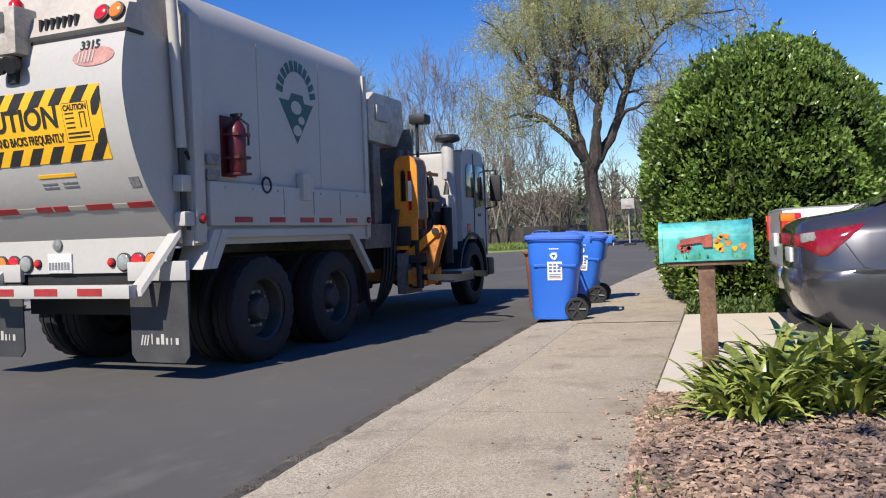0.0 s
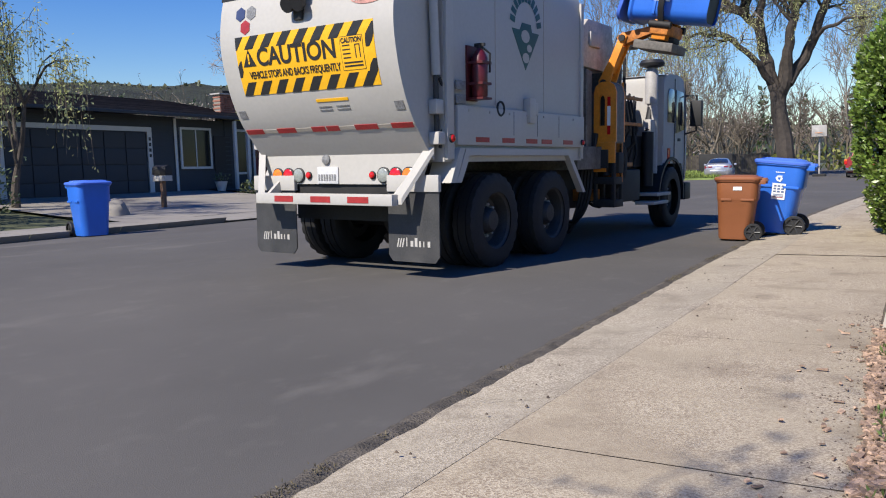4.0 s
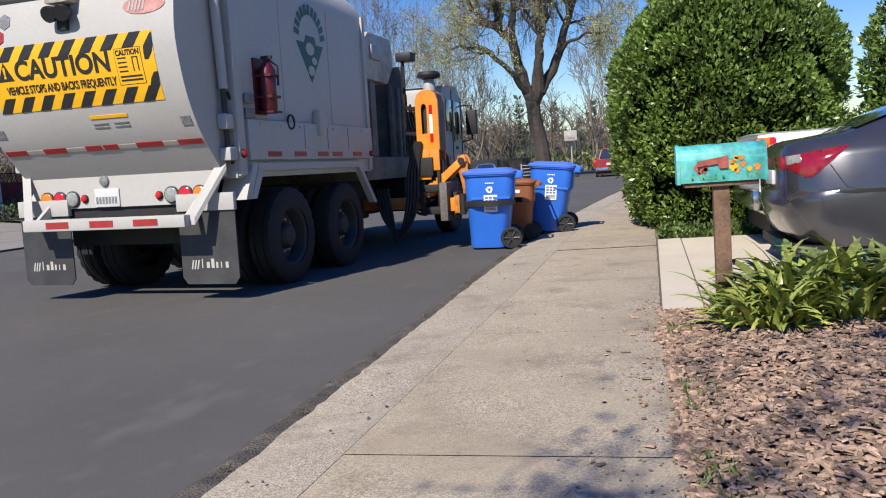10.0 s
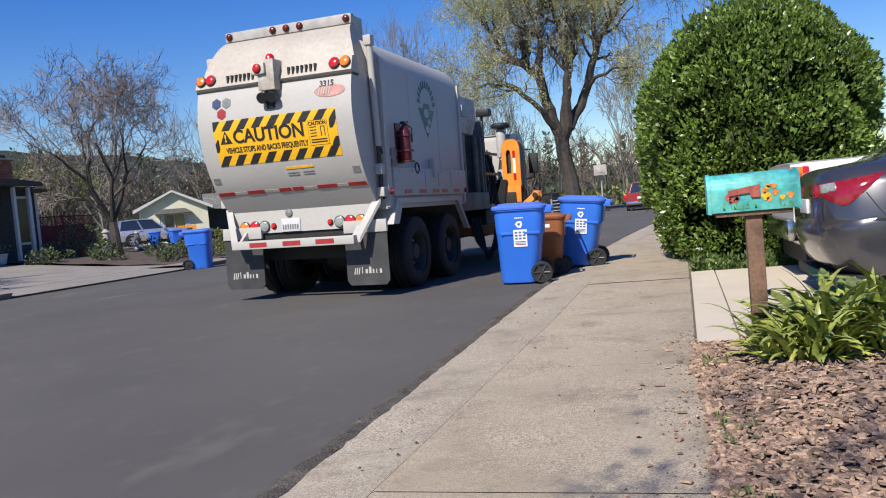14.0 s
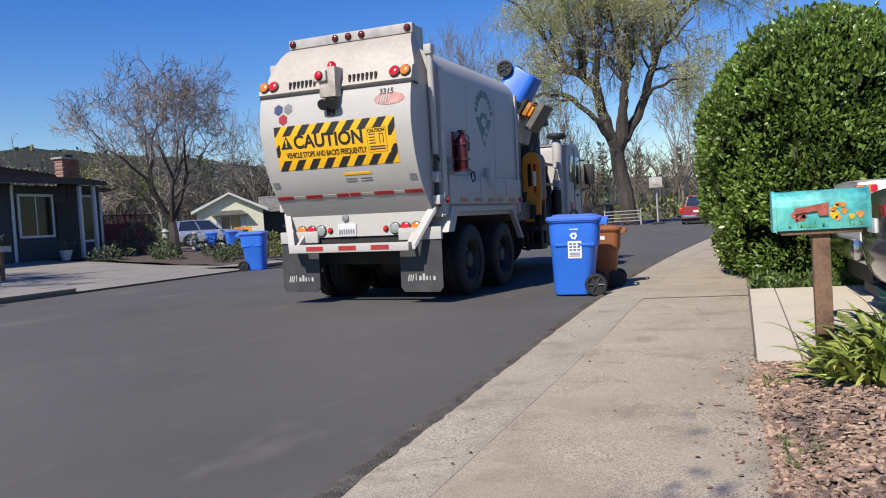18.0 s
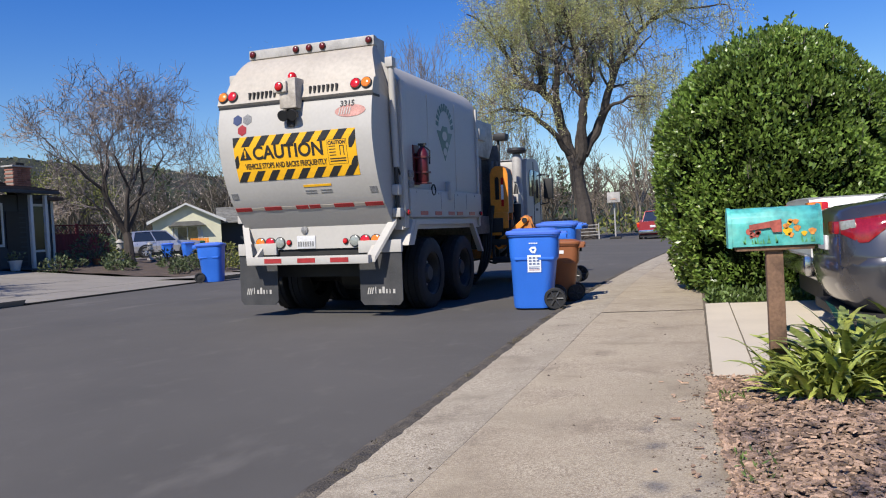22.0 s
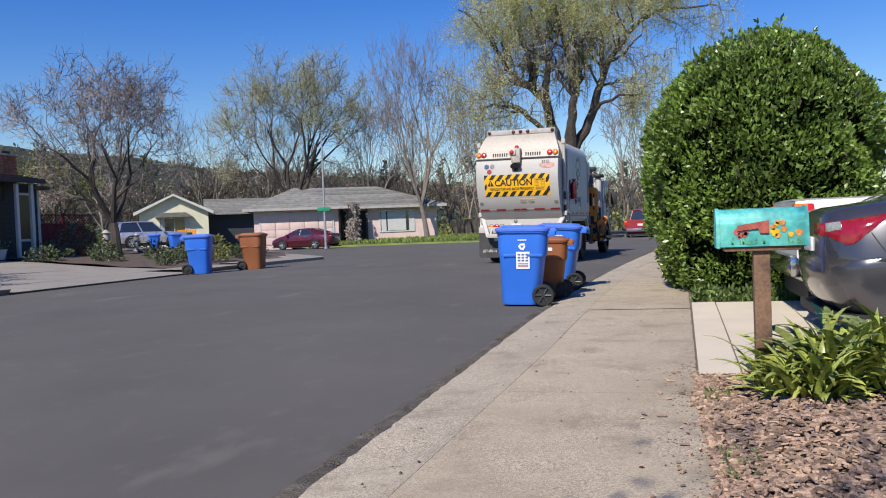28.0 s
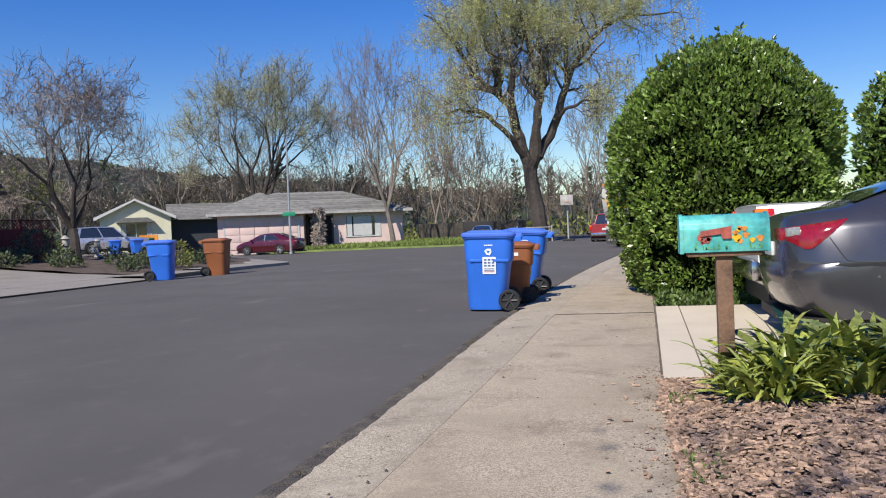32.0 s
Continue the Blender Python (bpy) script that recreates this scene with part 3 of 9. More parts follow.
def build_bin(label, h=1.065, mt=None, lid_mt=None, sticker=True, group=""):
    """A wheeled bin. Front faces -y, wheels behind on the +x side. Lid and wheels are parts."""
    mt, lid_mt = mt or M_BLUE, lid_mt or M_BLUEL
    s = h / 1.09
    b = thing("wheeled_bin", pose(0, 0, 0), label, "bin", group)
    def rect(w, d, z, off=0.0, r=0.13):
        p = []
        for cx, cy, a0 in ((1, 1, 0), (-1, 1, 90), (-1, -1, 180), (1, -1, 270)):
            for k in range(6):
                a = math.radians(a0 + k * 18)
                p.append(((cx * (w / 2 - r) + r * math.cos(a) + off) * s, (cy * (d / 2 - r) + r * math.sin(a)) * s, z * s))
        return p
    bm = B()
    loft(bm, [rect(0.50, 0.50, 0.012, -0.03), rect(0.52, 0.52, 0.05, -0.03), rect(0.61, 0.60, 0.64, -0.01), rect(0.64, 0.62, 0.67, 0), rect(0.65, 0.63, 0.70, 0), rect(0.675, 0.645, 0.96, 0.0), rect(0.72, 0.69, 0.985, 0.0), rect(0.72, 0.69, 1.015, 0.0), rect(0.69, 0.65, 1.016, 0)], cap=False)
    part("tub", bm, mt, b, smooth=40)
    # Closed black filler stands for the shade inside the tub.
    bm = B()
    loft(bm, [rect(0.64, 0.61, 1.012), rect(0.48, 0.47, 0.04, -0.03)])
    part("tub_inner_shade", bm, M_BLACKR, b)
    for sy in (-1, 1):
        for x0, x1 in ((-0.25, -0.08), (0.06, 0.27)):
            bm = B()
            prism(bm, [(x0 * s, 0.665 * s), (x1 * s, 0.665 * s), (x1 * s, 0.70 * s), (x0 * s, 0.70 * s)], "y", (sy * 0.30 - 0.022) * s, (sy * 0.30 + 0.022) * s, 0.006)
            part("grab_rib", bm, mt, b)
    bm = B()
    tube(bm, [(0.40 * s, -0.26 * s, 0.97 * s), (0.44 * s, -0.24 * s, 1.0 * s), (0.44 * s, 0.24 * s, 1.0 * s), (0.40 * s, 0.26 * s, 0.97 * s)], 0.017 * s, 8)
    hd = part("handle", bm, mt, b)
    each("handle_bracket", [(0.33 * s, 0.44 * s, (sy * 0.26 - 0.02) * s, (sy * 0.26 + 0.02) * s, 0.94 * s, 1.01 * s) for sy in (-1, 1)], mt, hd, 0.006)
    lid = new("lid")
    lid.parent = b
    lid.matrix_basis = pose(0.39 * s, 0, 1.02 * s)
    bm = B()
    def lrect(w, d, z, off):
        return [(x - 0.39 * s, y, z2 - 1.02 * s) for x, y, z2 in rect(w, d, z, off)]
    loft(bm, [lrect(0.745, 0.715, 1.005, 0.0), lrect(0.75, 0.72, 1.035, 0.0), lrect(0.72, 0.69, 1.055, 0.0), lrect(0.60, 0.58, 1.066, 0.0), lrect(0.57, 0.55, 1.083, 0.0), lrect(0.42, 0.42, 1.09, 0.0)])
    part("lid_panel", bm, lid_mt, lid)
    each("hinge", [(-0.06 * s, 0.05 * s, (sy * 0.2 - 0.05) * s, (sy * 0.2 + 0.05) * s, -0.03 * s, 0.02 * s) for sy in (-1, 1)], lid_mt, lid, 0.008)
    for sy in (-1, 1):
        w = new("wheel")
        w.parent = b
        w.matrix_basis = pose(0.275 * s, sy * 0.30 * s, 0.145 * s)
        bm = B()
        lathe(bm, (0, -0.03 * s, 0), (0, 1, 0), [(0, 0.108 * s), (0, 0.135 * s), (0.01, 0.146 * s), (0.05 * s, 0.146 * s), (0.06 * s, 0.135 * s), (0.06 * s, 0.108 * s)], 24, cap=False)
        part("tyre", bm, M_BLACKR, w)
        bm = B()
        lathe(bm, (0, -0.026 * s, 0), (0, 1, 0), [(0, 0.03 * s), (0.052 * s, 0.03 * s)], 12)
        part("hub", bm, M_UNDER, w)
        bm = B()
        tube(bm, [(0.02 * s, -0.016 * s, 0), (0.114 * s, -0.016 * s, 0)], 0.012 * s, 5)
        sp = part("spoke", bm, M_SPOKE, w)
        bm = B()
        disc(bm, (0, -0.006 * s, 0), (0, 1, 0), 0.112 * s, 0.012 * s)
        part("wheel_disc", bm, M_BLACKR, w)
        for k in range(1, 6):
            share("spoke", sp.data, w, pose(0, 0, 0, 0, 60 * k, 0))
    bm = B()
    tube(bm, [(0.275 * s, -0.3 * s, 0.145 * s), (0.275 * s, 0.3 * s, 0.145 * s)], 0.013, 8)
    part("axle", bm, M_UNDER, b)
    if sticker:
        f = (-0.615 / 2) * s
        # a plain recycling mark: three arrows as bars
        for k in range(3):
            bm = B()
            a = math.radians(90 + 120 * k)
            c = Vector((0.0 + 0.028 * math.cos(a), 0, 0.80 + 0.028 * math.sin(a)))
            u, v = Vector((-math.sin(a), 0, math.cos(a))), Vector((math.cos(a), 0, math.sin(a)))
            q = [c + u * p * 0.036 + v * r * 0.013 for p, r in ((-1, -1), (0.6, -1), (1, 0.2), (0.4, 1), (-1, 1))]
            bm.faces.new([bm.verts.new(Vector((p.x, -0.3275, p.z)) * s) for p in q])
            part("mark_arrow", bm, M_PAPER, b, smooth=0)
        for k in range(5):
            bm = B()
            x = -0.055 + 0.024 * k
            bm.faces.new([bm.verts.new(Vector(p) * s) for p in ((x, -0.3285, 0.88), (x + 0.018, -0.3285, 0.88), (x + 0.018, -0.3285, 0.895), (x, -0.3285, 0.895))])
            part("mark_bar", bm, M_PAPER, b, smooth=0)
        bm = B()
        bm.faces.new([bm.verts.new(Vector(p) * s) for p in ((-0.08, -0.300, 0.50), (0.10, -0.300, 0.50), (0.10, -0.3235, 0.73), (-0.08, -0.3235, 0.73))])
        st = part("sticker", bm, M_PAPER, b, "white printed instruction sticker", smooth=0)
        for k in range(3):
            for q in range(3):
                bm = B()
                x, z = -0.06 + 0.052 * q, 0.60 + 0.04 * k
                y = -0.3025 - 0.102 * (z - 0.5)
                bm.faces.new([bm.verts.new(Vector(p) * s) for p in ((x, y, z), (x + 0.036, y, z), (x + 0.036, y - 0.0025, z + 0.024), (x, y - 0.0025, z + 0.024))])
                part("print_cell", bm, M_PRINT, st, smooth=0)
        for z in (0.525, 0.545, 0.565):
            bm = B()
            y = -0.3025 - 0.102 * (z - 0.5)
            bm.faces.new([bm.verts.new(Vector(p) * s) for p in ((-0.06, y, z), (0.08, y, z), (0.08, y - 0.001, z + 0.01), (-0.06, y - 0.001, z + 0.01))])
            part("print_bar", bm, M_REDTAPE if z < 0.53 else M_PRINT, st, smooth=0)
    else:
        bm = B()
        bm.faces.new([bm.verts.new(Vector(p) * s) for p in ((-0.06, -0.329, 0.84), (0.08, -0.329, 0.84), (0.08, -0.332, 0.90), (-0.06, -0.332, 0.90))])
        part("sticker", bm, M_PAPER, b, "small pale sticker", smooth=0)
    return b, lid


BIN_A, LID_A = build_bin("blue plastic recycling bin with a white instruction sticker", group="bins at the near kerb")
BIN_C, LID_C = build_bin("blue plastic recycling bin leaning a little at the kerb", group="bins at the near kerb")
BIN_B, _ = build_bin("small brown plastic bin between two blue bins", 0.88, M_BROWN, M_BROWN, False, "bins at the near kerb")
BIN_B.matrix_basis = pose(-1.72, 11.52, 0.02, 0, 1.5, 4)
for lab, x, y, r, hh, m1, m2 in (
        ("blue plastic recycling bin standing on the far kerb", -13.25, 20.45, 200, 1.17, M_BLUE, M_BLUEL),
        ("brown plastic bin standing on the far kerb", -12.5, 22.3, 190, 1.16, M_BROWN, M_BROWN),
        ("blue plastic recycling bin beside a boulder on the far kerb", -13.55, 10.1, 165, 1.09, M_BLUE, M_BLUEL)):
    o, _ = build_bin(lab, hh, m1, m2, False, "bins at the far kerb")
    o.matrix_basis = pose(x, y, 0.02, 0, 0, r)


# ---------------------------------------------------------------- mailbox on a post
def build_mailbox():
    t = thing("mailbox", pose(0.445, 4.75, 0.0), "hand-painted teal mailbox on a weathered timber post", "mailbox")
    bm = B()
    bx(bm, -0.044, 0.044, -0.045, 0.045, -0.05, 0.91, 0.006)
    part("post", bm, M_POSTW, t, "weathered brown timber post")
    bm = B()
    bx(bm, -0.2, 0.2, -0.07, 0.08, 0.885, 0.91, 0.004)
    part("shelf", bm, M_POSTW, t)
    def prof(r, z0=0.91, zt=1.125):
        p = [(-r, z0), (-r, zt - r)]
        for k in range(9):
            a = math.pi - k * math.pi / 8
            p.append((r * math.cos(a), zt - r + r * math.sin(a)))
        return p + [(r, z0)]
    bm = B()
    prism(bm, prof(0.085), "x", -0.235, 0.235, 0.004)
    part("box", bm, M_TEAL, t, "teal painted sheet-metal box")
    bm = B()
    prism(bm, prof(0.091, 0.905, 1.132), "x", 0.225, 0.242)
    part("end_panel", bm, M_TEAL, t)
    bm = B()
    prism(bm, prof(0.091, 0.905, 1.132), "x", -0.242, -0.222)
    part("end_panel", bm, M_TEAL, t)
    bm = B()
    prism(bm, [(-0.13, 1.03), (0.035, 1.055), (0.035, 0.985), (-0.01, 0.985), (-0.02, 1.012), (-0.13, 1.0)], "y", -0.098, -0.09)
    part("flag", bm, M_PRED, t, "red signal flag painted over")
    bm = B()
    rr = random.Random(8)
    for k in range(9):
        bm = B()
        x, z, r = 0.05 + 0.14 * rr.random(), 0.965 + 0.08 * rr.random(), 0.011 + 0.012 * rr.random()
        bm.faces.new([bm.verts.new((x + r * math.cos(a) * (1 + 0.3 * math.sin(3 * a)), -0.0885, z + r * math.sin(a))) for a in [i * 0.5236 for i in range(12)]])
        part("painted_flower", bm, (M_PORNG, M_YEL, M_PORNG)[k % 3], t, smooth=0)
    for k in range(6):
        bm = B()
        x, z, r = -0.18 + 0.10 * rr.random(), 0.955 + 0.06 * rr.random(), 0.008 + 0.012 * rr.random()
        bm.faces.new([bm.verts.new((x + r * math.cos(a), -0.0882, z + r * math.sin(a))) for a in [i * 0.785 for i in range(8)]])
        part("painted_bloom", bm, M_PRED, t, smooth=0)
    for k in range(16):
        bm = B()
        x, z, h = -0.2 + 0.4 * rr.random(), 0.925, 0.02 + 0.05 * rr.random()
        bm.faces.new([bm.verts.new(p) for p in ((x, -0.0875, z), (x + 0.012, -0.0875, z), (x + 0.004 + 0.02 * (rr.random() - 0.5), -0.0875, z + h))])
        part("painted_leaf", bm, M_PGRN, t, smooth=0)


build_mailbox()

# ---------------------------------------------------------------- the refuse truck
def build_wheel(parent, x, y, side, dual):
    """One wheel position: outer face towards side; dual tyres sit one behind the other."""
    w = new("wheel")
    w.parent = parent
    w.matrix_basis = pose(x, y, TR)
    for k in range(2 if dual else 1):
        o = -side * 0.31 * k
        bm = B()
        a = side * 0.0 + o
        h = 0.135
        prof = [(-h, 0.30), (-h * 1.04, TR - 0.11), (-h, TR - 0.06), (-h * 0.86, TR - 0.012), (-h * 0.8, TR), (-h * 0.42, TR), (-h * 0.40, TR - 0.015), (-h * 0.32, TR - 0.015), (-h * 0.30, TR), (h * 0.30, TR), (h * 0.32, TR - 0.015), (h * 0.40, TR - 0.015), (h * 0.42, TR), (h * 0.8, TR), (h * 0.86, TR - 0.012), (h, TR - 0.06), (h * 1.04, TR - 0.11), (h, 0.30)]
        lathe(bm, (a, 0, 0), (1, 0, 0), prof, 72, cap=False)
        for v in bm.verts:
            rr_ = math.hypot(v.co.y, v.co.z)
            i_ = int(round(math.atan2(v.co.z, v.co.y) / (2 * math.pi) * 72))
            if rr_ > TR - 0.013 and abs(v.co.x - a) > h * 0.75 and i_ % 3 == 0:
                v.co.y *= (TR - 0.018) / TR
                v.co.z *= (TR - 0.018) / TR
        part("tyre", bm, M_TYRE, w)
        bm = B()
        f = side * 0.06
        prof = [(0, 0.305), (f * 0.5, 0.30), (f * 0.2, 0.24), (-f * 1.0, 0.20), (-f * 0.6, 0.12), (f * 0.9, 0.10), (f * 1.4, 0.085), (f * 1.4, 0.0)] if not dual else \
               [(side * 0.12, 0.31), (side * 0.10, 0.28), (-side * 0.02, 0.25), (-side * 0.05, 0.15), (side * 0.06, 0.13), (side * 0.09, 0.10), (side * 0.09, 0.0)]
        lathe(bm, (a, 0, 0), (1, 0, 0), prof, 28, cap=False)
        part("rim", bm, M_RIM, w, "grimy grey steel rim with wheel nuts")
        if k == 0 and side > 0:
            bm = B()
            lathe(bm, (0, 0, 0), (side, 0, 0), [(-0.06, 0.018), (0.02, 0.018), (0.028, 0.01)], 6)
            nut = part("wheel_nut", bm, M_GREYP, w, m=pose(a, 0.165, 0))
            for i in range(1, 10):
                t0 = 2 * math.pi * i / 10
                share("wheel_nut", nut.data, w, pose(a, 0.165 * math.cos(t0), 0.165 * math.sin(t0)))
    return w


def lamp_round(parent, x, y, z, r, mt, name="tail_lamp", ax=(0, -1, 0)):
    bm = B()
    lathe(bm, (x, y, z), ax, [(0, r * 1.18), (0.015, r * 1.18), (0.02, r * 1.04)], 18)
    h = part(name, bm, M_BLACKR, parent)
    bm = B()
    lathe(bm, Vector((x, y, z)) + Vector(ax) * 0.012, ax, [(0, r), (0.012, r), (0.022, r * 0.75), (0.026, r * 0.2)], 18)
    part("lens", bm, mt, h)
    return h


def curve_pts(pts, n=5):
    """Smooths a run of (a, b) pairs."""
    out = []
    P = [pts[0]] + list(pts) + [pts[-1]]
    for i in range(1, len(P) - 2):
        for k in range(n):
            t = k / n
            q = []
            for c in (0, 1):
                a, b, d, e = P[i - 1][c], P[i][c], P[i + 1][c], P[i + 2][c]
                q.append(0.5 * (2 * b + (d - a) * t + (2 * a - 5 * b + 4 * d - e) * t * t + (3 * b - a - 3 * d + e) * t ** 3))
            out.append(tuple(q))
    out.append(pts[-1])
    return out


REAR = curve_pts([(0.08, 1.14), (-0.10, 1.34), (-0.28, 1.58), (-0.42, 1.90), (-0.50, 2.30), (-0.48, 2.60), (-0.44, 2.78)], 4)
REAR_TOP = curve_pts([(-0.33, 2.80), (-0.29, 3.05), (-0.17, 3.30), (-0.04, 3.44), (0.10, 3.51)], 4)


def rear_y(z):
    for (a, b), (c, d) in zip(REAR, REAR[1:]):
        if b <= z <= d:
            return a + (c - a) * (z - b) / (d - b)
    return REAR[-1][0]


def on_rear(z, lift=0.004):
    """A pose on the tailgate's curved skin at a height: x to the right, y up the skin."""
    y0, y1 = rear_y(z - 0.05), rear_y(z + 0.05)
    n = Vector((0, -0.1, (y1 - y0) * -1)).normalized()
    up = Vector((0, y1 - y0, 0.1)).normalized()
    m = Matrix((Vector((1, 0, 0)), up, Vector((1, 0, 0)).cross(up))).transposed().to_4x4()
    m.translation = Vector((0, rear_y(z), z)) + Vector((1, 0, 0)).cross(up) * lift
    return m


def skin_poly(bm, pts, z0, lift):
    """A flat outline (x, height above z0 along the skin) laid onto the tailgate, 4 mm thick."""
    def at(p, l):
        m = on_rear(z0 + p[1], l)
        return Vector((p[0], 0, 0)) + m.translation
    lo, hi = [bm.verts.new(at(p, 0.0)) for p in pts], [bm.verts.new(at(p, lift)) for p in pts]
    bm.faces.new(hi)
    for i in range(len(pts)):
        j = (i + 1) % len(pts)
        bm.faces.new((lo[i], lo[j], hi[j], hi[i]))


def strip_cells(bm, x0, x1, z0, h, lift, n=1, rows=6):
    """A thin sheet that follows the tailgate's curve, in one piece."""
    grid = []
    for k in range(rows + 1):
        c = on_rear(z0 + h * k / rows, lift).translation
        d = on_rear(z0 + h * k / rows, 0.0).translation
        grid.append([bm.verts.new(Vector((x, 0, 0)) + q) for x, q in ((x0, d), (x0, c), (x1, c), (x1, d))])
    for a, b in zip(grid, grid[1:]):
        for k in range(3):
            bm.faces.new((a[k], a[k + 1], b[k + 1], b[k]))
    bm.faces.new(grid[0])
    bm.faces.new(grid[-1][::-1])


def build_truck():
    t = thing("garbage_truck", pose(0, 0, 0), "white side-loading refuse truck with an orange arm and a caution sign", "truck")
    hw = 1.20
    # frame rails and underside
    bm = B()
    for s in (-1, 1):
        bx(bm, s * 0.42 - 0.05, s * 0.42 + 0.05, 0.15, FRONT - 0.15, 0.72, 1.0)
    for y in (0.3, 1.8, 3.2, 4.3, FRONT - 0.6):
        bx(bm, -0.4, 0.4, y - 0.06, y + 0.06, 0.74, 0.96)
    part("chassis", bm, M_UNDER, t, "black frame rails and cross members")
    for y in (W1, W2):
        bm = B()
        lathe(bm, (-1.0, y, TR), (1, 0, 0), [(0, 0.09), (0.7, 0.1), (0.85, 0.22), (1.15, 0.22), (1.3, 0.1), (2.0, 0.09)], 14)
        part("axle", bm, M_UNDER, t)
    boxpart("rear_crossmember", (-0.9, 0.9, 0.32, 0.42, 0.52, 1.10), M_UNDER, t)
    boxpart("fuel_tank", (-1.0, 0.7, 3.25, 4.3, 0.45, 1.0), M_UNDER, t, 0.04)
    boxpart("battery_box", (-0.95, 0.7, 4.31, FRONT - 1.6, 0.5, 1.0), M_UNDER, t, 0.04)
    boxpart("tool_box", (0.72, 1.1, 4.75, 5.7, 0.5, 0.98), M_UNDER, t, 0.05)
    # body
    bm = B()
    def sec(y, top, r=0.34):
        p = [(-hw, y, 1.12)]
        for k in range(7):
            a = math.pi - k * math.pi / 12
            p.append((-hw + r + r * math.cos(a), y, top - r + r * math.sin(a)))
        for k in range(7):
            a = math.pi / 2 - k * math.pi / 12
            p.append((hw - r + r * math.cos(a), y, top - r + r * math.sin(a)))
        p.append((hw, y, 1.12))
        return p
    loft(bm, [sec(0.13, TOPZ, 0.42), sec(BF, TOPZ, 0.42)])
    part("body", bm, M_TRUCK, t, "white steel packer body with grime along its lower edge")
    for s in (-1, 1):
        def side(o0, o1):
            return tuple(sorted((s * (hw + o0), s * (hw + o1))))
        boxpart("body_post", (*side(0, 0.035), 0.14, 0.26, 1.14, TOPZ - 0.30), M_TRUCK, t, 0.006)
        boxpart("body_post", (*side(0, 0.03), BF - 0.08, BF, 1.14, TOPZ - 0.3), M_TRUCK, t, 0.006)
        sk = boxpart("skirt", (*side(0, 0.05), 0.30, BF - 0.02, 1.28, 1.66), M_TRUCK, t, 0.012, "white lower side panel with red reflectors")
        each("reflector", [(*side(0.05, 0.054), y, y + 0.26, 1.31, 1.36) for y in (0.62, 1.15, 1.68, 2.05, 2.62)], M_REDTAPE, sk)
        each("seam", [(*side(0.05, 0.053), y - 0.006, y + 0.006, 1.39, 1.64) for y in (1.40, 1.95, 2.50)], M_GREY, sk)
        each("bolt", [(*side(0.05, 0.058), y - 0.012, y + 0.012, 1.60, 1.624) for y in (0.5, 0.9, 1.3, 1.7, 2.1, 2.5, 2.9)], M_GREYP, sk)
        for y in (1.1, 2.2):
            boxpart("weld_seam", (*side(0, 0.004), y - 0.006, y + 0.006, 1.68, TOPZ - 0.36), M_TRUCKD, t)
    for y, z in ((0.30, 1.80), (0.30, 1.67)):
        bm = B()
        bx(bm, hw + 0.035, hw + 0.05, y - 0.02, y + 0.14, z, z + 0.09, 0.004)
        part("label_plate", bm, M_GREY, t)
    lamp_round(t, hw + 0.036, 0.20, 1.34, 0.035, M_LRED, "marker_lamp", (1, 0, 0))
    lamp_round(t, hw + 0.052, BF - 0.1, 1.34, 0.03, M_LRED, "marker_lamp", (1, 0, 0))
    # fire extinguisher with its bracket
    e = new("fire_extinguisher")
    e.parent = t
    tagged(e, "red fire extinguisher strapped to the body side")
    bm = B()
    lathe(bm, (hw + 0.10, EXY, 1.74), (0, 0, 1), [(0, 0.07), (0.02, 0.08), (0.38, 0.08), (0.44, 0.05), (0.47, 0.026)], 18)
    part("cylinder", bm, M_EXT, e)
    bm = B()
    lathe(bm, (hw + 0.10, EXY, 2.20), (0, 0, 1), [(0, 0.026), (0.05, 0.028), (0.06, 0.02)], 10)
    bx(bm, hw + 0.05, hw + 0.16, EXY - 0.015, EXY + 0.015, 2.23, 2.26)
    tube(bm, [(hw + 0.12, EXY, 2.23), (hw + 0.19, EXY + 0.05, 2.16), (hw + 0.18, EXY + 0.06, 1.98)], 0.011, 6)
    part("valve", bm, M_BLACKR, e)
    bm = B()
    bx(bm, hw, hw + 0.02, EXY - 0.10, EXY + 0.09, 1.71, 2.24)
    bx(bm, hw + 0.0, hw + 0.19, EXY - 0.085, EXY + 0.085, 1.72, 1.74)
    for z in (1.86, 2.06):
        bx(bm, hw, hw + 0.185, EXY - 0.086, EXY + 0.086, z, z + 0.025)
    part("bracket", bm, M_EXT2, e)
    bm = B()
    tube(bm, [(hw + 0.05, EXY + 0.5 + 0.07 * math.cos(a * 0.314), 1.66 + 0.07 * math.sin(a * 0.314)) for a in range(21)], 0.012, 6)
    part("hose_ring", bm, M_BLACKR, t)
    bm = B()
    bx(bm, hw, hw + 0.09, EXY + 1.08, EXY + 1.22, 1.53, 1.80, 0.012)
    bx(bm, hw, hw + 0.07, EXY + 1.2, EXY + 1.31, 1.62, 1.76, 0.01)
    part("chock_holder", bm, M_TRUCK, t)
    # side emblem: plain shapes
    for s in (-1, 1):
        x = s * (hw + 0.004)
        bm = B()
        prism(bm, [(LGY - 0.02, LGZ), (LGY + 0.30, LGZ + 0.42), (LGY + 0.13, LGZ + 0.42), (LGY + 0.10, LGZ + 0.50), (LGY - 0.1, LGZ + 0.50), (LGY - 0.15, LGZ + 0.42), (LGY - 0.33, LGZ + 0.42)], "x", min(s * hw, x), max(s * hw, x))
        em = part("emblem", bm, M_EMBLEM, t, "dark green diamond emblem with an arc of bars", smooth=0)
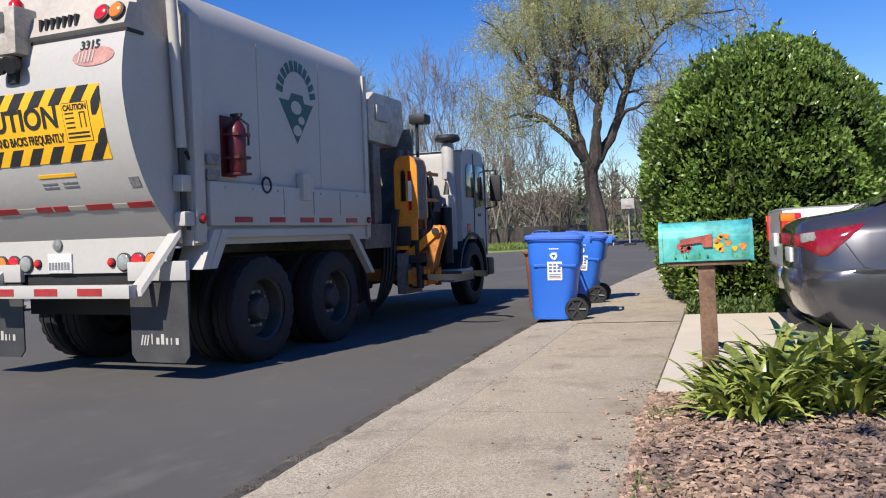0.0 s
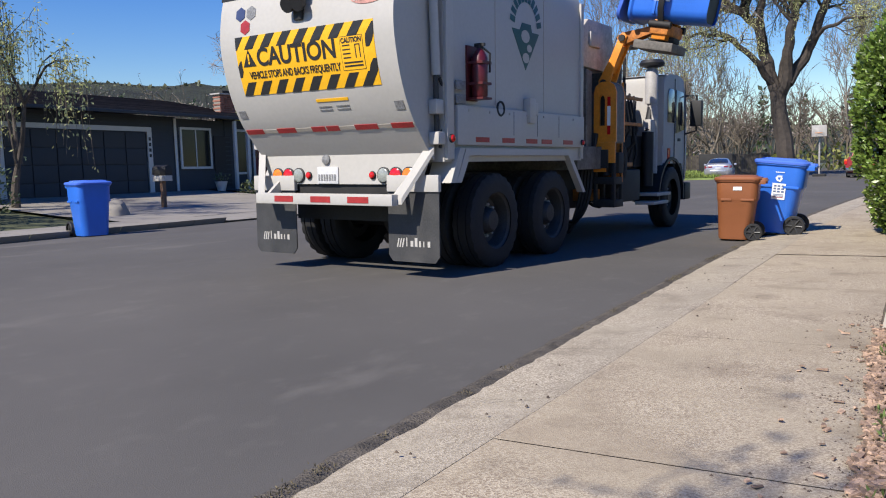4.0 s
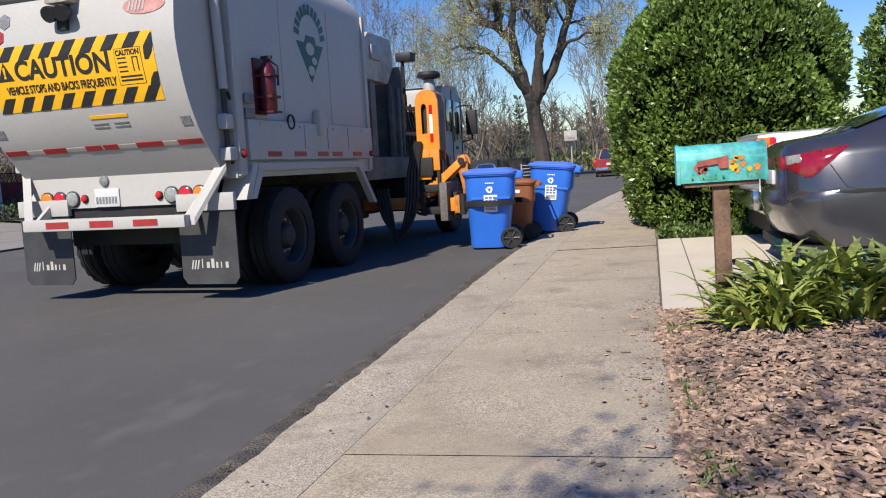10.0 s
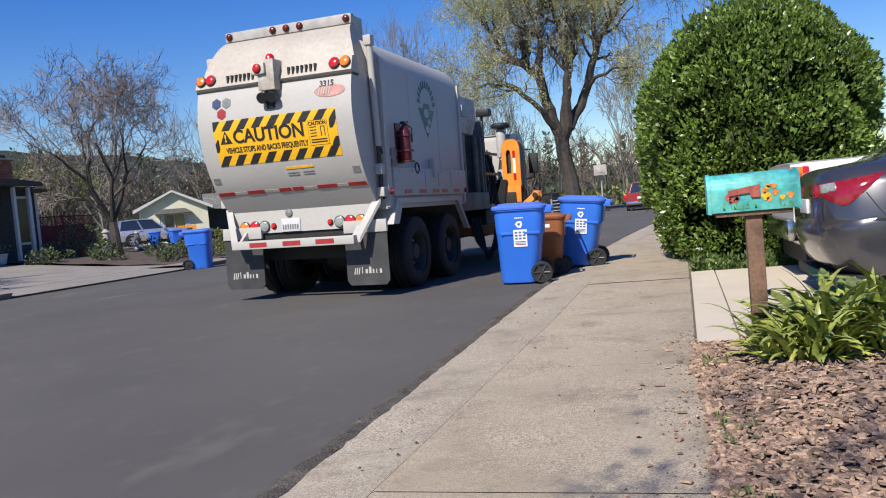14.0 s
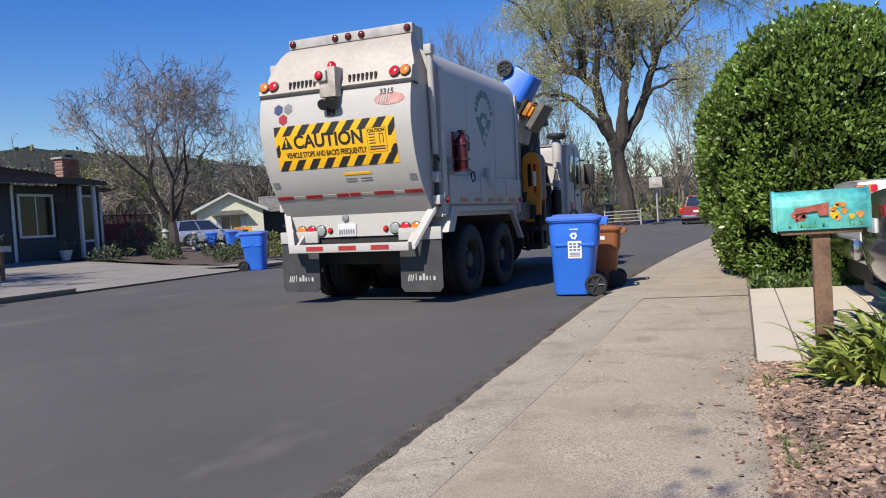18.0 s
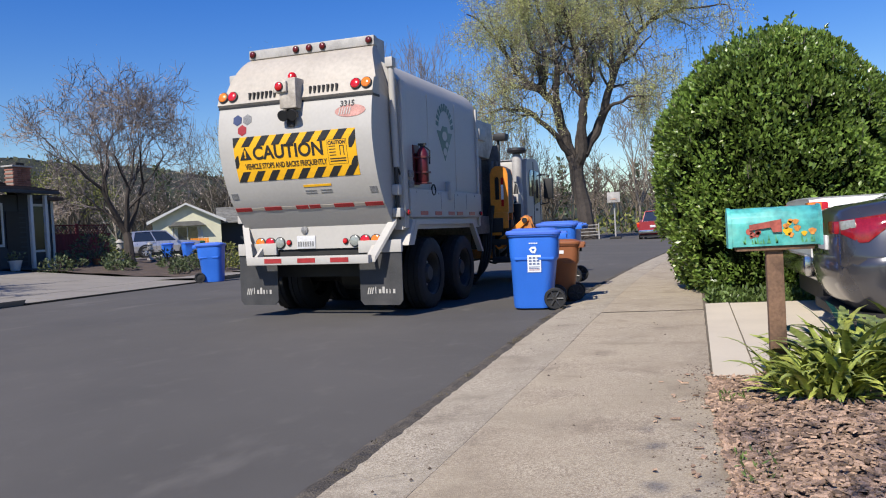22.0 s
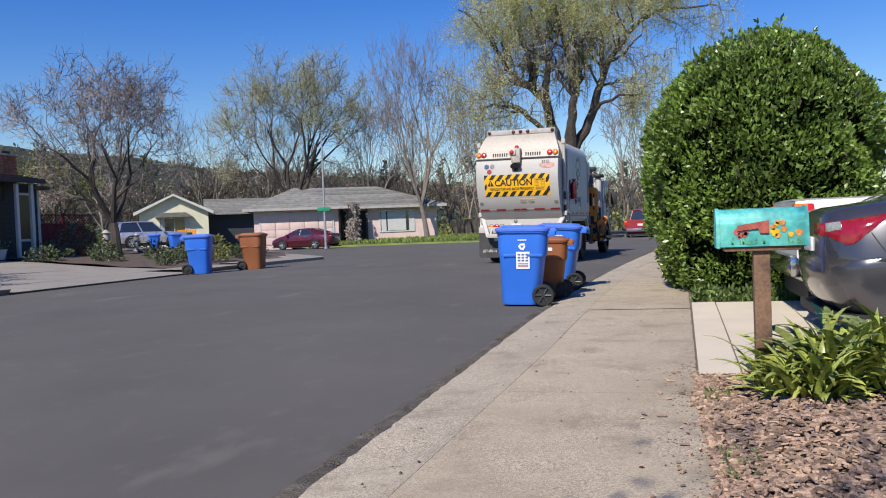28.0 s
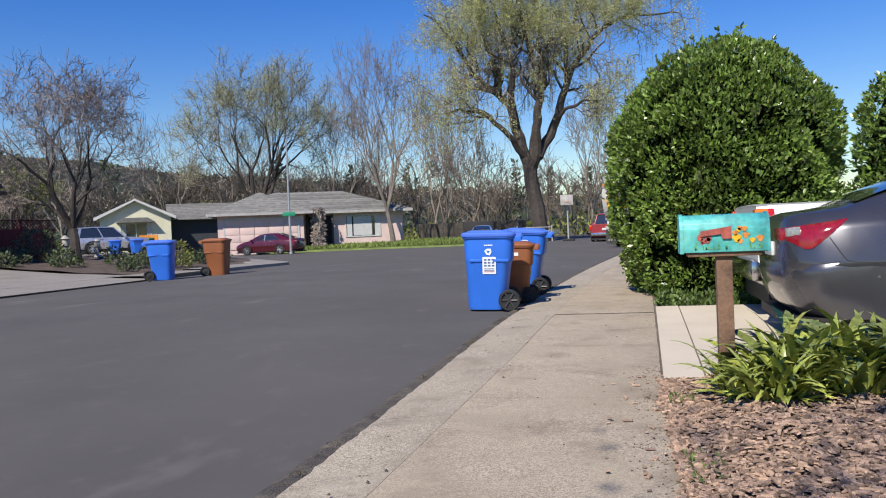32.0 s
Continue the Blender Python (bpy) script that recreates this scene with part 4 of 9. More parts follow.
        for k in range(11):
            bm = B()
            a = math.radians(12 + k * 15.6)
            cy, cz = LGY - 0.01 + 0.31 * math.cos(a), LGZ + 0.45 + 0.33 * math.sin(a)
            u, v = Vector((0, -math.sin(a), math.cos(a))), Vector((0, math.cos(a), math.sin(a)))
            q = [Vector((x, cy, cz)) + u * p * 0.032 + v * r * 0.055 for p, r in ((-1, -1), (1, -1), (1, 1), (-1, 1))]
            bm.faces.new([bm.verts.new(p) for p in q])
            part("arc_bar", bm, M_EMBLEM, em, smooth=0)
        for k, (w, h) in enumerate(((0.10, 0.36), (0.06, 0.24), (0.08, 0.13))):
            bm = B()
            c = Vector((x + s * 0.003, LGY + (-0.03, 0.06, -0.02)[k], LGZ + h))
            bm.faces.new([bm.verts.new(c + Vector((0, w * math.cos(a), w * 0.7 * math.sin(a)))) for a in [i * 0.628 for i in range(10)]])
            part("motif", bm, M_TRUCK, em, smooth=0)
    # tailgate
    bm = B()
    low = REAR + [(-0.44, 2.81), (0.10, 2.81), (0.10, 1.14)]
    prism(bm, low, "x", -HT, HT)
    tg = part("tailgate", bm, M_TRUCK, t, "white curved tailgate with worn paint", smooth=25)
    bm = B()
    prof = REAR_TOP + [(0.16, 3.51), (0.16, 2.80)]
    def hood_x(z):
        """Half width of the hood: it draws in towards the roof."""
        return HT - 0.005 - 0.19 * max(0.0, (z - 2.95) / 0.56) ** 1.4
    cut = [[bm.verts.new((k * hood_x(z), y, z)) for y, z in prof] for k in (-1, -0.5, 0, 0.5, 1)]
    for a, b in zip(cut, cut[1:]):
        bridge(bm, a, b)
    bm.faces.new(cut[0])
    bm.faces.new(cut[-1][::-1])
    part("hood", bm, M_TRUCKD, tg, "dusty cream upper tailgate", smooth=25)
    bm = B()
    prism(bm, [(-0.27, 2.93), (-0.30, 2.96), (-0.24, 3.13), (-0.11, 3.15), (-0.1, 2.93)], "x", -HT - 0.015, HT + 0.015)
    lp = part("lamp_ledge", bm, M_TRUCKD, tg, m=pose(0, -0.17, -0.135))
    bm = B()
    bx(bm, -HT - 0.017, HT + 0.017, -0.275, -0.1, 2.905, 2.93)
    part("seal", bm, M_BLACKR, lp)
    for s in (-1, 1):
        for k in range(7):
            bm = B()
            x = s * (0.26 + 0.062 * k)
            prism(bm, [(x - 0.012, 3.0), (x + 0.012, 3.0), (x + 0.012, 3.09), (x - 0.012, 3.09)], "y", -0.295, -0.25)
            part("slot", bm, M_BLACKR, lp)
    for s in (-1, 1):
        lamp_round(lp, s * 1.04, -0.275, 3.06, 0.062, M_LAMB, ax=(0, -0.95, 0.3))
        lamp_round(lp, s * 0.895, -0.275, 3.06, 0.062, M_LRED, ax=(0, -0.95, 0.3))
    bm = B()
    bx(bm, -0.11, 0.13, -0.42, -0.2, 2.82, 3.20, 0.02)
    bx(bm, -0.17, 0.02, -0.46, -0.3, 3.02, 3.16, 0.02)
    cb = part("camera_box", bm, M_DIRTY, tg, "weathered dusty camera and beacon box", m=pose(0, -0.17, -0.135))
    lamp_round(cb, -0.08, -0.455, 3.09, 0.05, M_LRED, "brake_lamp")
    bm = B()
    lathe(bm, (0.02, -0.3, 3.2), (0, 0, 1), [(0, 0.06), (0.05, 0.055), (0.08, 0.03)], 14)
    part("beacon", bm, M_LRED, cb)
    for x in (-0.06, 0.07):
        bm = B()
        lathe(bm, (x, -0.36, 2.76), (0, -0.9, -0.4), [(0, 0.05), (0.05, 0.07), (0.09, 0.07)], 14)
        part("work_light", bm, M_BLACKR, cb)
    bm = B()
    bx(bm, -0.05, 0.05, -0.36, -0.26, 2.60, 2.84, 0.01)
    part("light_bracket", bm, M_BLACKR, cb)
    # top bar with marker lamps
    bm = B()
    bx(bm, -0.94, 0.94, 0.02, 0.12, 3.49, 3.62, 0.02)
    tb = part("top_bar", bm, M_GREYP, tg)
    each("bar_bracket", [(q - 0.03, q + 0.03, 0.125, 0.35, 3.30, 3.6) for q in (-0.9, 0.9)], M_GREYP, tb)
    for x in (-0.87, -0.20, 0.0, 0.20, 0.87):
        lamp_round(tb, x, 0.02, 3.555, 0.04, M_LDRED, "marker_lamp")
    # caution sign
    bm = B()
    strip_cells(bm, -SGW, SGW, SG0, SGH, 0.005, 4, 8)
    sg = part("caution_sign", bm, M_YEL, tg, "yellow and black striped caution sign", smooth=0)
    bw, per, blk, sh = 0.125, 0.222, 0.115, 0.78
    def stripe(za, zb_, xa, xb):
        """Slanting stripes cut to a border of the sign."""
        for k in range(-5, 9):
            a0 = -SGW + k * per
            q = []
            n = 6
            lo = [(min(max(a0 + sh * (za + (zb_ - za) * i / n), xa), xb), za + (zb_ - za) * i / n) for i in range(n + 1)]
            hi = [(min(max(a0 + blk + sh * p[1], xa), xb), p[1]) for p in lo]
            use = [i for i in range(n + 1) if hi[i][0] - lo[i][0] > 0.004]
            if len(use) < 2:
                continue
            bm = B()
            skin_poly(bm, [hi[i] for i in use] + [lo[i] for i in reversed(use)], SG0, 0.0075)
            part("stripe", bm, M_BLK, sg, smooth=0)
    stripe(0.0, bw, -SGW, SGW)
    stripe(SGH - bw, SGH, -SGW, SGW)
    stripe(bw, SGH - bw, SGW - 0.10, SGW)
    stripe(bw, SGH - bw, -SGW, -SGW + 0.06)
    def rear_text(s, size, x, z, sx, bold=0.0, mt=None, wide=0.0):
        m = on_rear(z, 0.008)
        m.translation.x += x
        return text("lettering", s, size, mt or M_BLK, sg, m, 0.001, sx, bold, wide)
    rear_text("CAUTION", 0.235, -0.085, SG0 + 0.345, 1.0, 0.006, wide=1.02)
    rear_text("VEHICLE STOPS AND BACKS FREQUENTLY", 0.098, -0.14, SG0 + 0.185, 0.70, 0.002, wide=1.20)
    bm = B()
    strip_cells(bm, 0.485, 0.755, SG0 + 0.145, 0.30, 0.0065, 1, 4)
    pn = part("notice", bm, M_BLK, sg, smooth=0)
    bm = B()
    strip_cells(bm, 0.49, 0.75, SG0 + 0.15, 0.29, 0.0078, 1, 4)
    part("notice_face", bm, M_YEL, pn, smooth=0)
    rear_text("CAUTION", 0.062, 0.62, SG0 + 0.405, 0.9, 0.003, wide=0.24)
    for x0, x1, z0, z1 in [(0.51, 0.60, 0.25 + 0.036 * k, 0.262 + 0.036 * k) for k in range(4)] + [(0.51, 0.73, 0.175 + 0.03 * k, 0.19 + 0.03 * k) for k in range(2)] + [(0.655, 0.667, 0.25, 0.37), (0.667, 0.705, 0.36, 0.37), (0.705, 0.717, 0.25, 0.37)]:
        bm = B()
        skin_poly(bm, [(x0, z0), (x1, z0), (x1, z1), (x0, z1)], SG0, 0.009)
        part("print_bar", bm, M_BLK, pn, smooth=0)
    bm = B()
    skin_poly(bm, [(-0.805, 0.275), (-0.625, 0.275), (-0.715, 0.435)], SG0, 0.009)
    part("warning_triangle", bm, M_BLK, sg, smooth=0)
    rear_text("!", 0.13, -0.715, SG0 + 0.34, 1.0, 0.005, M_YEL).matrix_basis.translation.y -= 0.003
    # stickers on the tailgate
    rear_text("3315", 0.105, 0.78, 2.69, 0.95, 0.002, M_BLK).name = "fleet_number"
    bm = B()
    skin_poly(bm, [(0.82 + 0.21 * math.cos(a * 0.3307), 0.075 * math.sin(a * 0.3307)) for a in range(19)], 2.60, 0.006)
    ov = part("oval_badge", bm, M_BADGE, tg, "oval red and silver badge", smooth=0)
    for k in range(5):
        bm = B()
        a = 0.66 + 0.035 * k
        skin_poly(bm, [(a, -0.04), (a + 0.014, -0.04), (a + 0.034, 0.045), (a + 0.02, 0.045)], 2.60, 0.009)
        part("badge_stripe", bm, M_TRUCK, ov, smooth=0)
    for k, (dx, dz, mt) in enumerate(((-0.075, 0.05, M_BLUED), (0.075, 0.05, M_GREY), (0, -0.085, M_REDTAPE))):
        bm = B()
        skin_poly(bm, [(-0.74 + dx + 0.072 * math.cos(a * 1.047 + 0.5), dz + 0.072 * math.sin(a * 1.047 + 0.5)) for a in range(6)], 2.56, 0.006)
        part("recycling_sticker", bm, mt, tg, smooth=0)
    bm = B()
    skin_poly(bm, [(0.05, 0.01), (0.45, 0.01), (0.45, 0.036), (0.05, 0.036)], 1.70, 0.006)
    yl = part("yellow_sticker", bm, M_YEL, tg, smooth=0)
    for k in range(2):
        for q in range(2):
            bm = B()
            skin_poly(bm, [(0.06 + 0.22 * q, -0.04 - 0.03 * k), (0.22 + 0.22 * q, -0.04 - 0.03 * k), (0.22 + 0.22 * q, -0.03 - 0.03 * k), (0.06 + 0.22 * q, -0.03 - 0.03 * k)], 1.70, 0.006)
            part("print_bar", bm, M_GREY, yl, smooth=0)
    for s in (-1, 1):
        bm = B()
        skin_poly(bm, [(s * 1.02 - 0.05, 0), (s * 1.02 + 0.05, 0), (s * 1.02 + 0.05, 0.075), (s * 1.02 - 0.05, 0.075)], 1.60, 0.006)
        part("label_plate", bm, M_GREY, tg, smooth=0)
    # red and white tape across the lower tailgate
    for x0, x1 in ((-1.09, -0.84), (-0.64, -0.38), (-0.16, 0.02), (0.04, 0.20), (0.40, 0.68), (0.84, 1.09)):
        bm = B()
        skin_poly(bm, [(x0, 0), (x1, 0), (x1, 0.045), (x0, 0.045)], 1.44, 0.006)
        part("reflective_tape", bm, M_REDTAPE, tg, smooth=0)
    bm = B()
    skin_poly(bm, [(-1.10, 0.006), (1.10, 0.006), (1.10, 0.038), (-1.10, 0.038)], 1.44, 0.004)
    part("tape_backing", bm, M_TRUCKD, tg, smooth=0)
    bm = B()
    tube(bm, [(0.02, 0.34, 1.12), (0.04, 0.2, 1.2), (0.12, 0.12, 1.24)], 0.03, 8)
    bx(bm, -0.02, 0.08, 0.18, 0.3, 1.15, 1.25, 0.01)
    part("latch", bm, M_UNDER, tg)
    # hydraulic cylinders that lift the tailgate
    for s in (-1, 1):
        bm = B()
        x = s * 1.168
        tube(bm, [(x, 0.00, 3.22), (x, 0.06, 1.92)], 0.043, 12)
        rod = part("hydraulic_cylinder", bm, M_TRUCK, t)
        bm = B()
        tube(bm, [(x, 0.05, 1.92), (x, 0.06, 1.36)], 0.026, 10)
        part("rod", bm, M_RIM, rod, "bright steel rod")
        for o, ya, yb, za, zb_ in ((0.05, -0.06, 0.06, 3.17, 3.30), (0.06, 0.0, 0.125, 1.28, 1.40), (0.045, 0.0, 0.12, 1.56, 1.70)):
            boxpart("cylinder_lug", (min(s * HT, x + s * o), max(s * HT, x + s * o), ya, yb, za, zb_), M_TRUCK, rod, 0.02)
        bm = B()
        tube(bm, [(x, 0.11, 1.9), (x + s * 0.04, 0.19, 1.72), (x, 0.15, 1.45), (x, 0.11, 1.25)], 0.016, 6)
        part("hose", bm, M_BLACKR, rod)
    # rear sill with lamps, plate and bumper
    bm = B()
    prism(bm, [(-1.12, 1.24), (1.12, 1.24), (0.98, 0.91), (-0.98, 0.91)], "y", 0.02, 0.06)
    sill = part("rear_sill", bm, M_TRUCK, t, "white rear lamp panel")
    # Black strip below the sill stands for the shade in the gap.
    bm = B()
    prism(bm, [(-0.92, 0.905), (0.92, 0.905), (0.84, 0.70), (-0.84, 0.70)], "y", 0.05, 0.08)
    part("sill_gap_shade", bm, M_UNDER, sill)
    for s in (-1, 1):
        for x, mt, r in ((0.87, M_LAMB, 0.068), (0.715, M_LRED, 0.068), (0.565, M_LCLR, 0.068), (0.425, M_LRED, 0.034)):
            lamp_round(sill, s * x, 0.02, 1.0, r, mt)
    bm = B()
    bx(bm, -0.30, -0.02, 0.005, 0.02, 0.915, 1.085, 0.004)
    pl = part("number_plate", bm, M_PLATE, sill)
    each("plate_bar", [(-0.285 + 0.036 * k, -0.262 + 0.036 * k, 0.001, 0.005, 0.945, 1.01) for k in range(7)], M_GREY, pl)
    bm = B()
    lathe(bm, (-0.18, 0.02, 1.16), (0, -1, 0), [(0, 0.055), (0.02, 0.05), (0.03, 0.02)], 12)
    part("plate_lamp", bm, M_GREY, sill)
    bm = B()
    bx(bm, -0.90, 0.90, -0.30, -0.20, 0.715, 0.825, 0.015)
    bp = part("bumper_bar", bm, M_TRUCK, t, "white tubular rear bumper with red tape")
    each("reflective_tape", [(x0, x1, -0.304, -0.30, 0.74, 0.80) for x0, x1 in ((-0.62, -0.36), (-0.12, 0.14), (0.36, 0.62))], M_REDTAPE, bp)
    for s in (-1, 1):
        bm = B()
        loft(bm, [[(s * (cx + dx), y, z + dz) for dx, dz in ((-0.05, -0.02), (0.05, -0.02), (0.05, 0.04), (-0.05, 0.04))] for cx, y, z in ((1.11, 0.02, 1.22), (0.90, -0.22, 0.75))])
        part("bumper_brace", bm, M_TRUCK, bp)
        bm = B()
        prism(bm, [(0.06, 0.85), (0.06, 1.0), (-0.2, 0.80), (-0.26, 0.72)], "x", s * 0.84 - 0.02, s * 0.84 + 0.02)
        part("bumper_gusset", bm, M_TRUCK, bp)
    # mud flaps
    for s in (-1, 1):
        bm = B()
        x0, x1 = s * 0.62, s * 1.22
        a, b = min(x0, x1), max(x0, x1)
        prism(bm, [(a, 0.88), (b, 0.88), (b, FLZ + 0.06), (b - 0.05, FLZ), (a + 0.05, FLZ), (a, FLZ + 0.06)], "y", 0.0, 0.014)
        fl = part("mud_flap", bm, M_FLAP, t, "dull black rubber mud flap with pale lettering bars")
        c = (a + b) / 2
        zz = FLZ + 0.14
        for k in range(3):
            bm = B()
            prism(bm, [(c - 0.20 + k * 0.03, zz), (c - 0.185 + k * 0.03, zz), (c - 0.165 + k * 0.03, zz + 0.085), (c - 0.18 + k * 0.03, zz + 0.085)], "y", -0.003, 0.0)
            part("flap_bar", bm, M_TRUCK, fl)
        for k, (w, h) in enumerate(((0.012, 0.085), (0.032, 0.055), (0.032, 0.085), (0.022, 0.055), (0.012, 0.055), (0.03, 0.055))):
            x = c - 0.085 + k * 0.05
            boxpart("flap_bar", (x, x + w, -0.003, 0.0, zz + 0.01, zz + 0.01 + h), M_TRUCK, fl)
        bm = B()
        bx(bm, a - 0.0, b + 0.01, -0.02, 0.03, 0.84, 1.0, 0.01)
        part("flap_hanger", bm, M_TRUCK, fl)
    # fenders over the tandem wheels
    for s in (-1, 1):
        bm = B()
        x0, x1 = sorted((s * (hw - 0.02), s * (hw + 0.06)))
        y0, y1 = W1 - 0.86, W2 + 0.72
        out = [(y0 - 0.02, 0.92), (y0 + 0.16, 1.25), (y1 - 0.42, 1.25), (y1 + 0.06, 0.72)]
        inn = [(y1 - 0.02, 0.72), (y1 - 0.45, 1.18), (y0 + 0.23, 1.18), (y0 + 0.07, 0.92)]
        o = [[bm.verts.new((x, *p)) for p in out + inn] for x in (x0, x1)]
        for r in o:
            for k in range(3):
                bm.faces.new((r[k], r[k + 1], r[6 - k], r[7 - k]))
        bridge(bm, o[0], o[1])
        fd = part("fender", bm, M_TRUCK, t, "white angular wheel fender")
        bm = B()
        prism(bm, [(y0 - 0.025, 0.92), (y0 + 0.145, 1.25), (y0 + 0.05, 1.25), (y0 - 0.12, 0.92)], "x", min(s * 0.98, x1 if s > 0 else x0), max(s * 0.98, x1 if s > 0 else x0))
        part("mud_guard", bm, M_TRUCK, fd)
        bm = B()
        a, b = sorted((s * 0.55, s * (hw - 0.02)))
        bx(bm, a, b, y0 + 0.1, y1 - 0.1, 1.13, 1.16)
        part("fender_liner", bm, M_UNDER, t)
    ws = []
    for s in (-1, 1):
        ws.append(build_wheel(t, s * 1.06, W1, s, True))
        ws.append(build_wheel(t, s * 1.06, W2, s, True))
        ws.append(build_wheel(t, s * 1.06, W3, s, False))
    # hopper between body and cab
    hp = boxpart("hopper", (-1.15, 1.15, BF + 0.005, BF + 1.60, 1.0, 1.30), M_HOP, t, 0.01, "grimy grey open hopper")
    each("hopper_wall", [(-1.15, -1.09, BF + 0.005, BF + 1.60, 1.31, 2.55), (1.00, 1.06, BF + 0.005, BF + 0.66, 1.31, 2.30), (1.00, 1.06, BF + 1.26, BF + 1.51, 1.31, 2.30), (-1.08, 1.12, BF + 1.52, BF + 1.58, 1.31, 2.60)], M_HOP, hp, 0.01)
    each("hopper_rib", [(1.062, 1.11, BF + y, BF + y + 0.08, 1.1, 2.30) for y in (0.06, 0.36, 1.40)], M_HOP, hp, 0.01)
    bm = B()
    prism(bm, [(BF + 0.45, 2.35), (BF + 0.45, 2.86), (BF + 0.62, 2.98), (BF + 1.45, 2.98), (BF + 1.50, 2.60), (BF + 1.25, 2.33)], "x", 0.55, 1.02, 0.02)
    part("hopper_shield", bm, M_DIRTY, t, "scuffed and stained white hopper shield")
    bm = B()
    bx(bm, 1.02, 1.06, BF + 0.62, BF + 0.95, 2.62, 2.82, 0.02)
    part("hatch", bm, M_GREYP, t)
    bm = B()
    bx(bm, 0.86, 1.12, BF + 2.0, BF + 2.25, 2.74, 2.88, 0.04)
    wl = part("work_light", bm, M_BLACKR, t)
    bm = B()
    tube(bm, [(0.95, BF + 2.1, 2.78), (0.95, BF + 2.1, 2.0)], 0.025, 8)
    part("light_post", bm, M_BLACKR, wl)
    for dy in (0.0, 0.22):
        bm = B()
        x = 0.98
        tube(bm, [(x, BF + 1.75 + dy, 1.0), (x, BF + 1.75 + dy, 2.25)], 0.02, 8)
        part("ladder_rail", bm, M_ORANGE, t)
    for k in range(4):
        bm = B()
        tube(bm, [(0.98, BF + 1.75, 1.15 + 0.3 * k), (0.98, BF + 1.97, 1.15 + 0.3 * k)], 0.016, 6)
        part("ladder_rung", bm, M_ORANGE, t)
    boxpart("platform", (0.5, 1.1, BF + 1.65, BF + 2.1, 1.02, 1.08), M_ORANGE2, t, 0.01)
    each("guard_rail", [(1.06, 1.10, BF + 1.66, BF + 2.5, z, z + 0.05) for z in (1.62, 2.0)], M_ORANGE2, t, 0.01)
    rr = random.Random(4)
    for k in range(9):
        bm = B()
        y = BF + 1.7 + 0.1 * k
        z = 1.2 + rr.random() * 0.4
        tube(bm, [(0.7 + rr.random() * 0.4, y, 1.0), (0.95 + rr.random() * 0.12, y + 0.1 * rr.random(), z), (0.8 + 0.2 * rr.random(), y + 0.15, 2.0 + 0.3 * rr.random())], 0.02, 6)
        part("hose", bm, M_BLACKR, t)
    boxpart("engine_bay", (-0.9, 0.95, BF + 1.61, CB - 0.005, 1.0, 1.5), M_UNDER, t, 0.04)
    boxpart("engine_cover", (-0.7, 0.75, BF + 1.7, CB - 0.1, 1.505, 2.05), M_UNDER, t, 0.06)
    boxpart("air_filter", (0.96, 1.1, CB - 0.42, CB - 0.12, 1.3, 1.75), M_GREYP, t, 0.03)
    # exhaust stack and air intake
    bm = B()
    tube(bm, [(1.05, SKY, 0.9), (1.05, SKY, 1.9), (1.02, SKY, 2.05), (1.02, SKY, 2.58)], 0.075, 14)
    st = part("air_intake", bm, M_GREYP, t, "grey air intake pipe with a black rain cap")
    bm = B()
    lathe(bm, (1.02, SKY, 2.0), (0, 0, 1), [(0, 0.1), (0.5, 0.1), (0.55, 0.077)], 16)
    part("intake_sleeve", bm, M_GREYP, st)
    bm = B()
    lathe(bm, (1.02, SKY, 2.56), (0, 0, 1), [(0, 0.08), (0.03, 0.19), (0.07, 0.2), (0.12, 0.17), (0.13, 0.05)], 20)
    part("rain_cap", bm, M_BLACKR, st)
    bm = B()
    tube(bm, [(1.04, SKY - 0.2, 0.7), (1.04, SKY - 0.2, 1.55)], 0.09, 12)
    part("muffler", bm, M_BLACKR, st)
    bm = B()
    tube(bm, [(1.04, SKY - 0.2, 1.55), (1.0, SKY - 0.05, 1.75), (1.03, SKY, 2.0)], 0.06, 10)
    part("exhaust", bm, M_BLACKR, st)
    # cab
    cab = new("cab")
    cab.parent = t
    tagged(cab, "white low-entry truck cab with dark windows")
    bm = B()
    cz = 2.50
    prof = curve_pts([(CB, 0.95), (CB, 2.32), (CB + 0.08, 2.45), (CB + 0.3, cz), (FRONT - 0.35, cz), (FRONT - 0.10, 2.38), (FRONT + 0.02, 1.6), (FRONT + 0.02, 0.75)], 3)
    prism(bm, prof + [(CB + 1.08, 0.75), (CB + 1.0, 1.10), (CB + 0.05, 1.10)], "x", -1.16, 1.16, 0.05)
    part("shell", bm, M_TRUCK, cab)
    for s in (-1, 1):
        x = s * 1.162
        bm = B()
        a, b = sorted((x, x + s * 0.012))
        prism(bm, [(CB + 0.18, 1.72), (CB + 0.52, 1.72), (CB + 0.48, 2.26), (CB + 0.24, 2.26), (CB + 0.18, 2.18)], "x", a, b, 0.004)
        part("quarter_window", bm, M_GLASS, cab)
        bm = B()
        prism(bm, [(CB + 0.60, 1.55), (FRONT - 0.16, 1.62), (FRONT - 0.22, 2.24), (CB + 0.60, 2.26)], "x", a, b, 0.004)
        part("door_window", bm, M_GLASS, cab)
        each("door_seam", [(a, b - 0.004 if s > 0 else b, y - 0.008, y + 0.008, 0.8, 2.44) for y in (CB + 0.54, FRONT - 0.1)], M_BLACKR, cab)
        boxpart("door_handle", (a, b, CB + 0.72, CB + 0.86, 1.42, 1.47), M_BLACKR, cab, 0.004)
        bm = B()
        a, b = sorted((s * 1.22, s * 1.42))
        bx(bm, a, b, FRONT - 0.02, FRONT + 0.1, 1.68, 2.12, 0.03)
        mi = part("mirror", bm, M_BLACKR, cab)
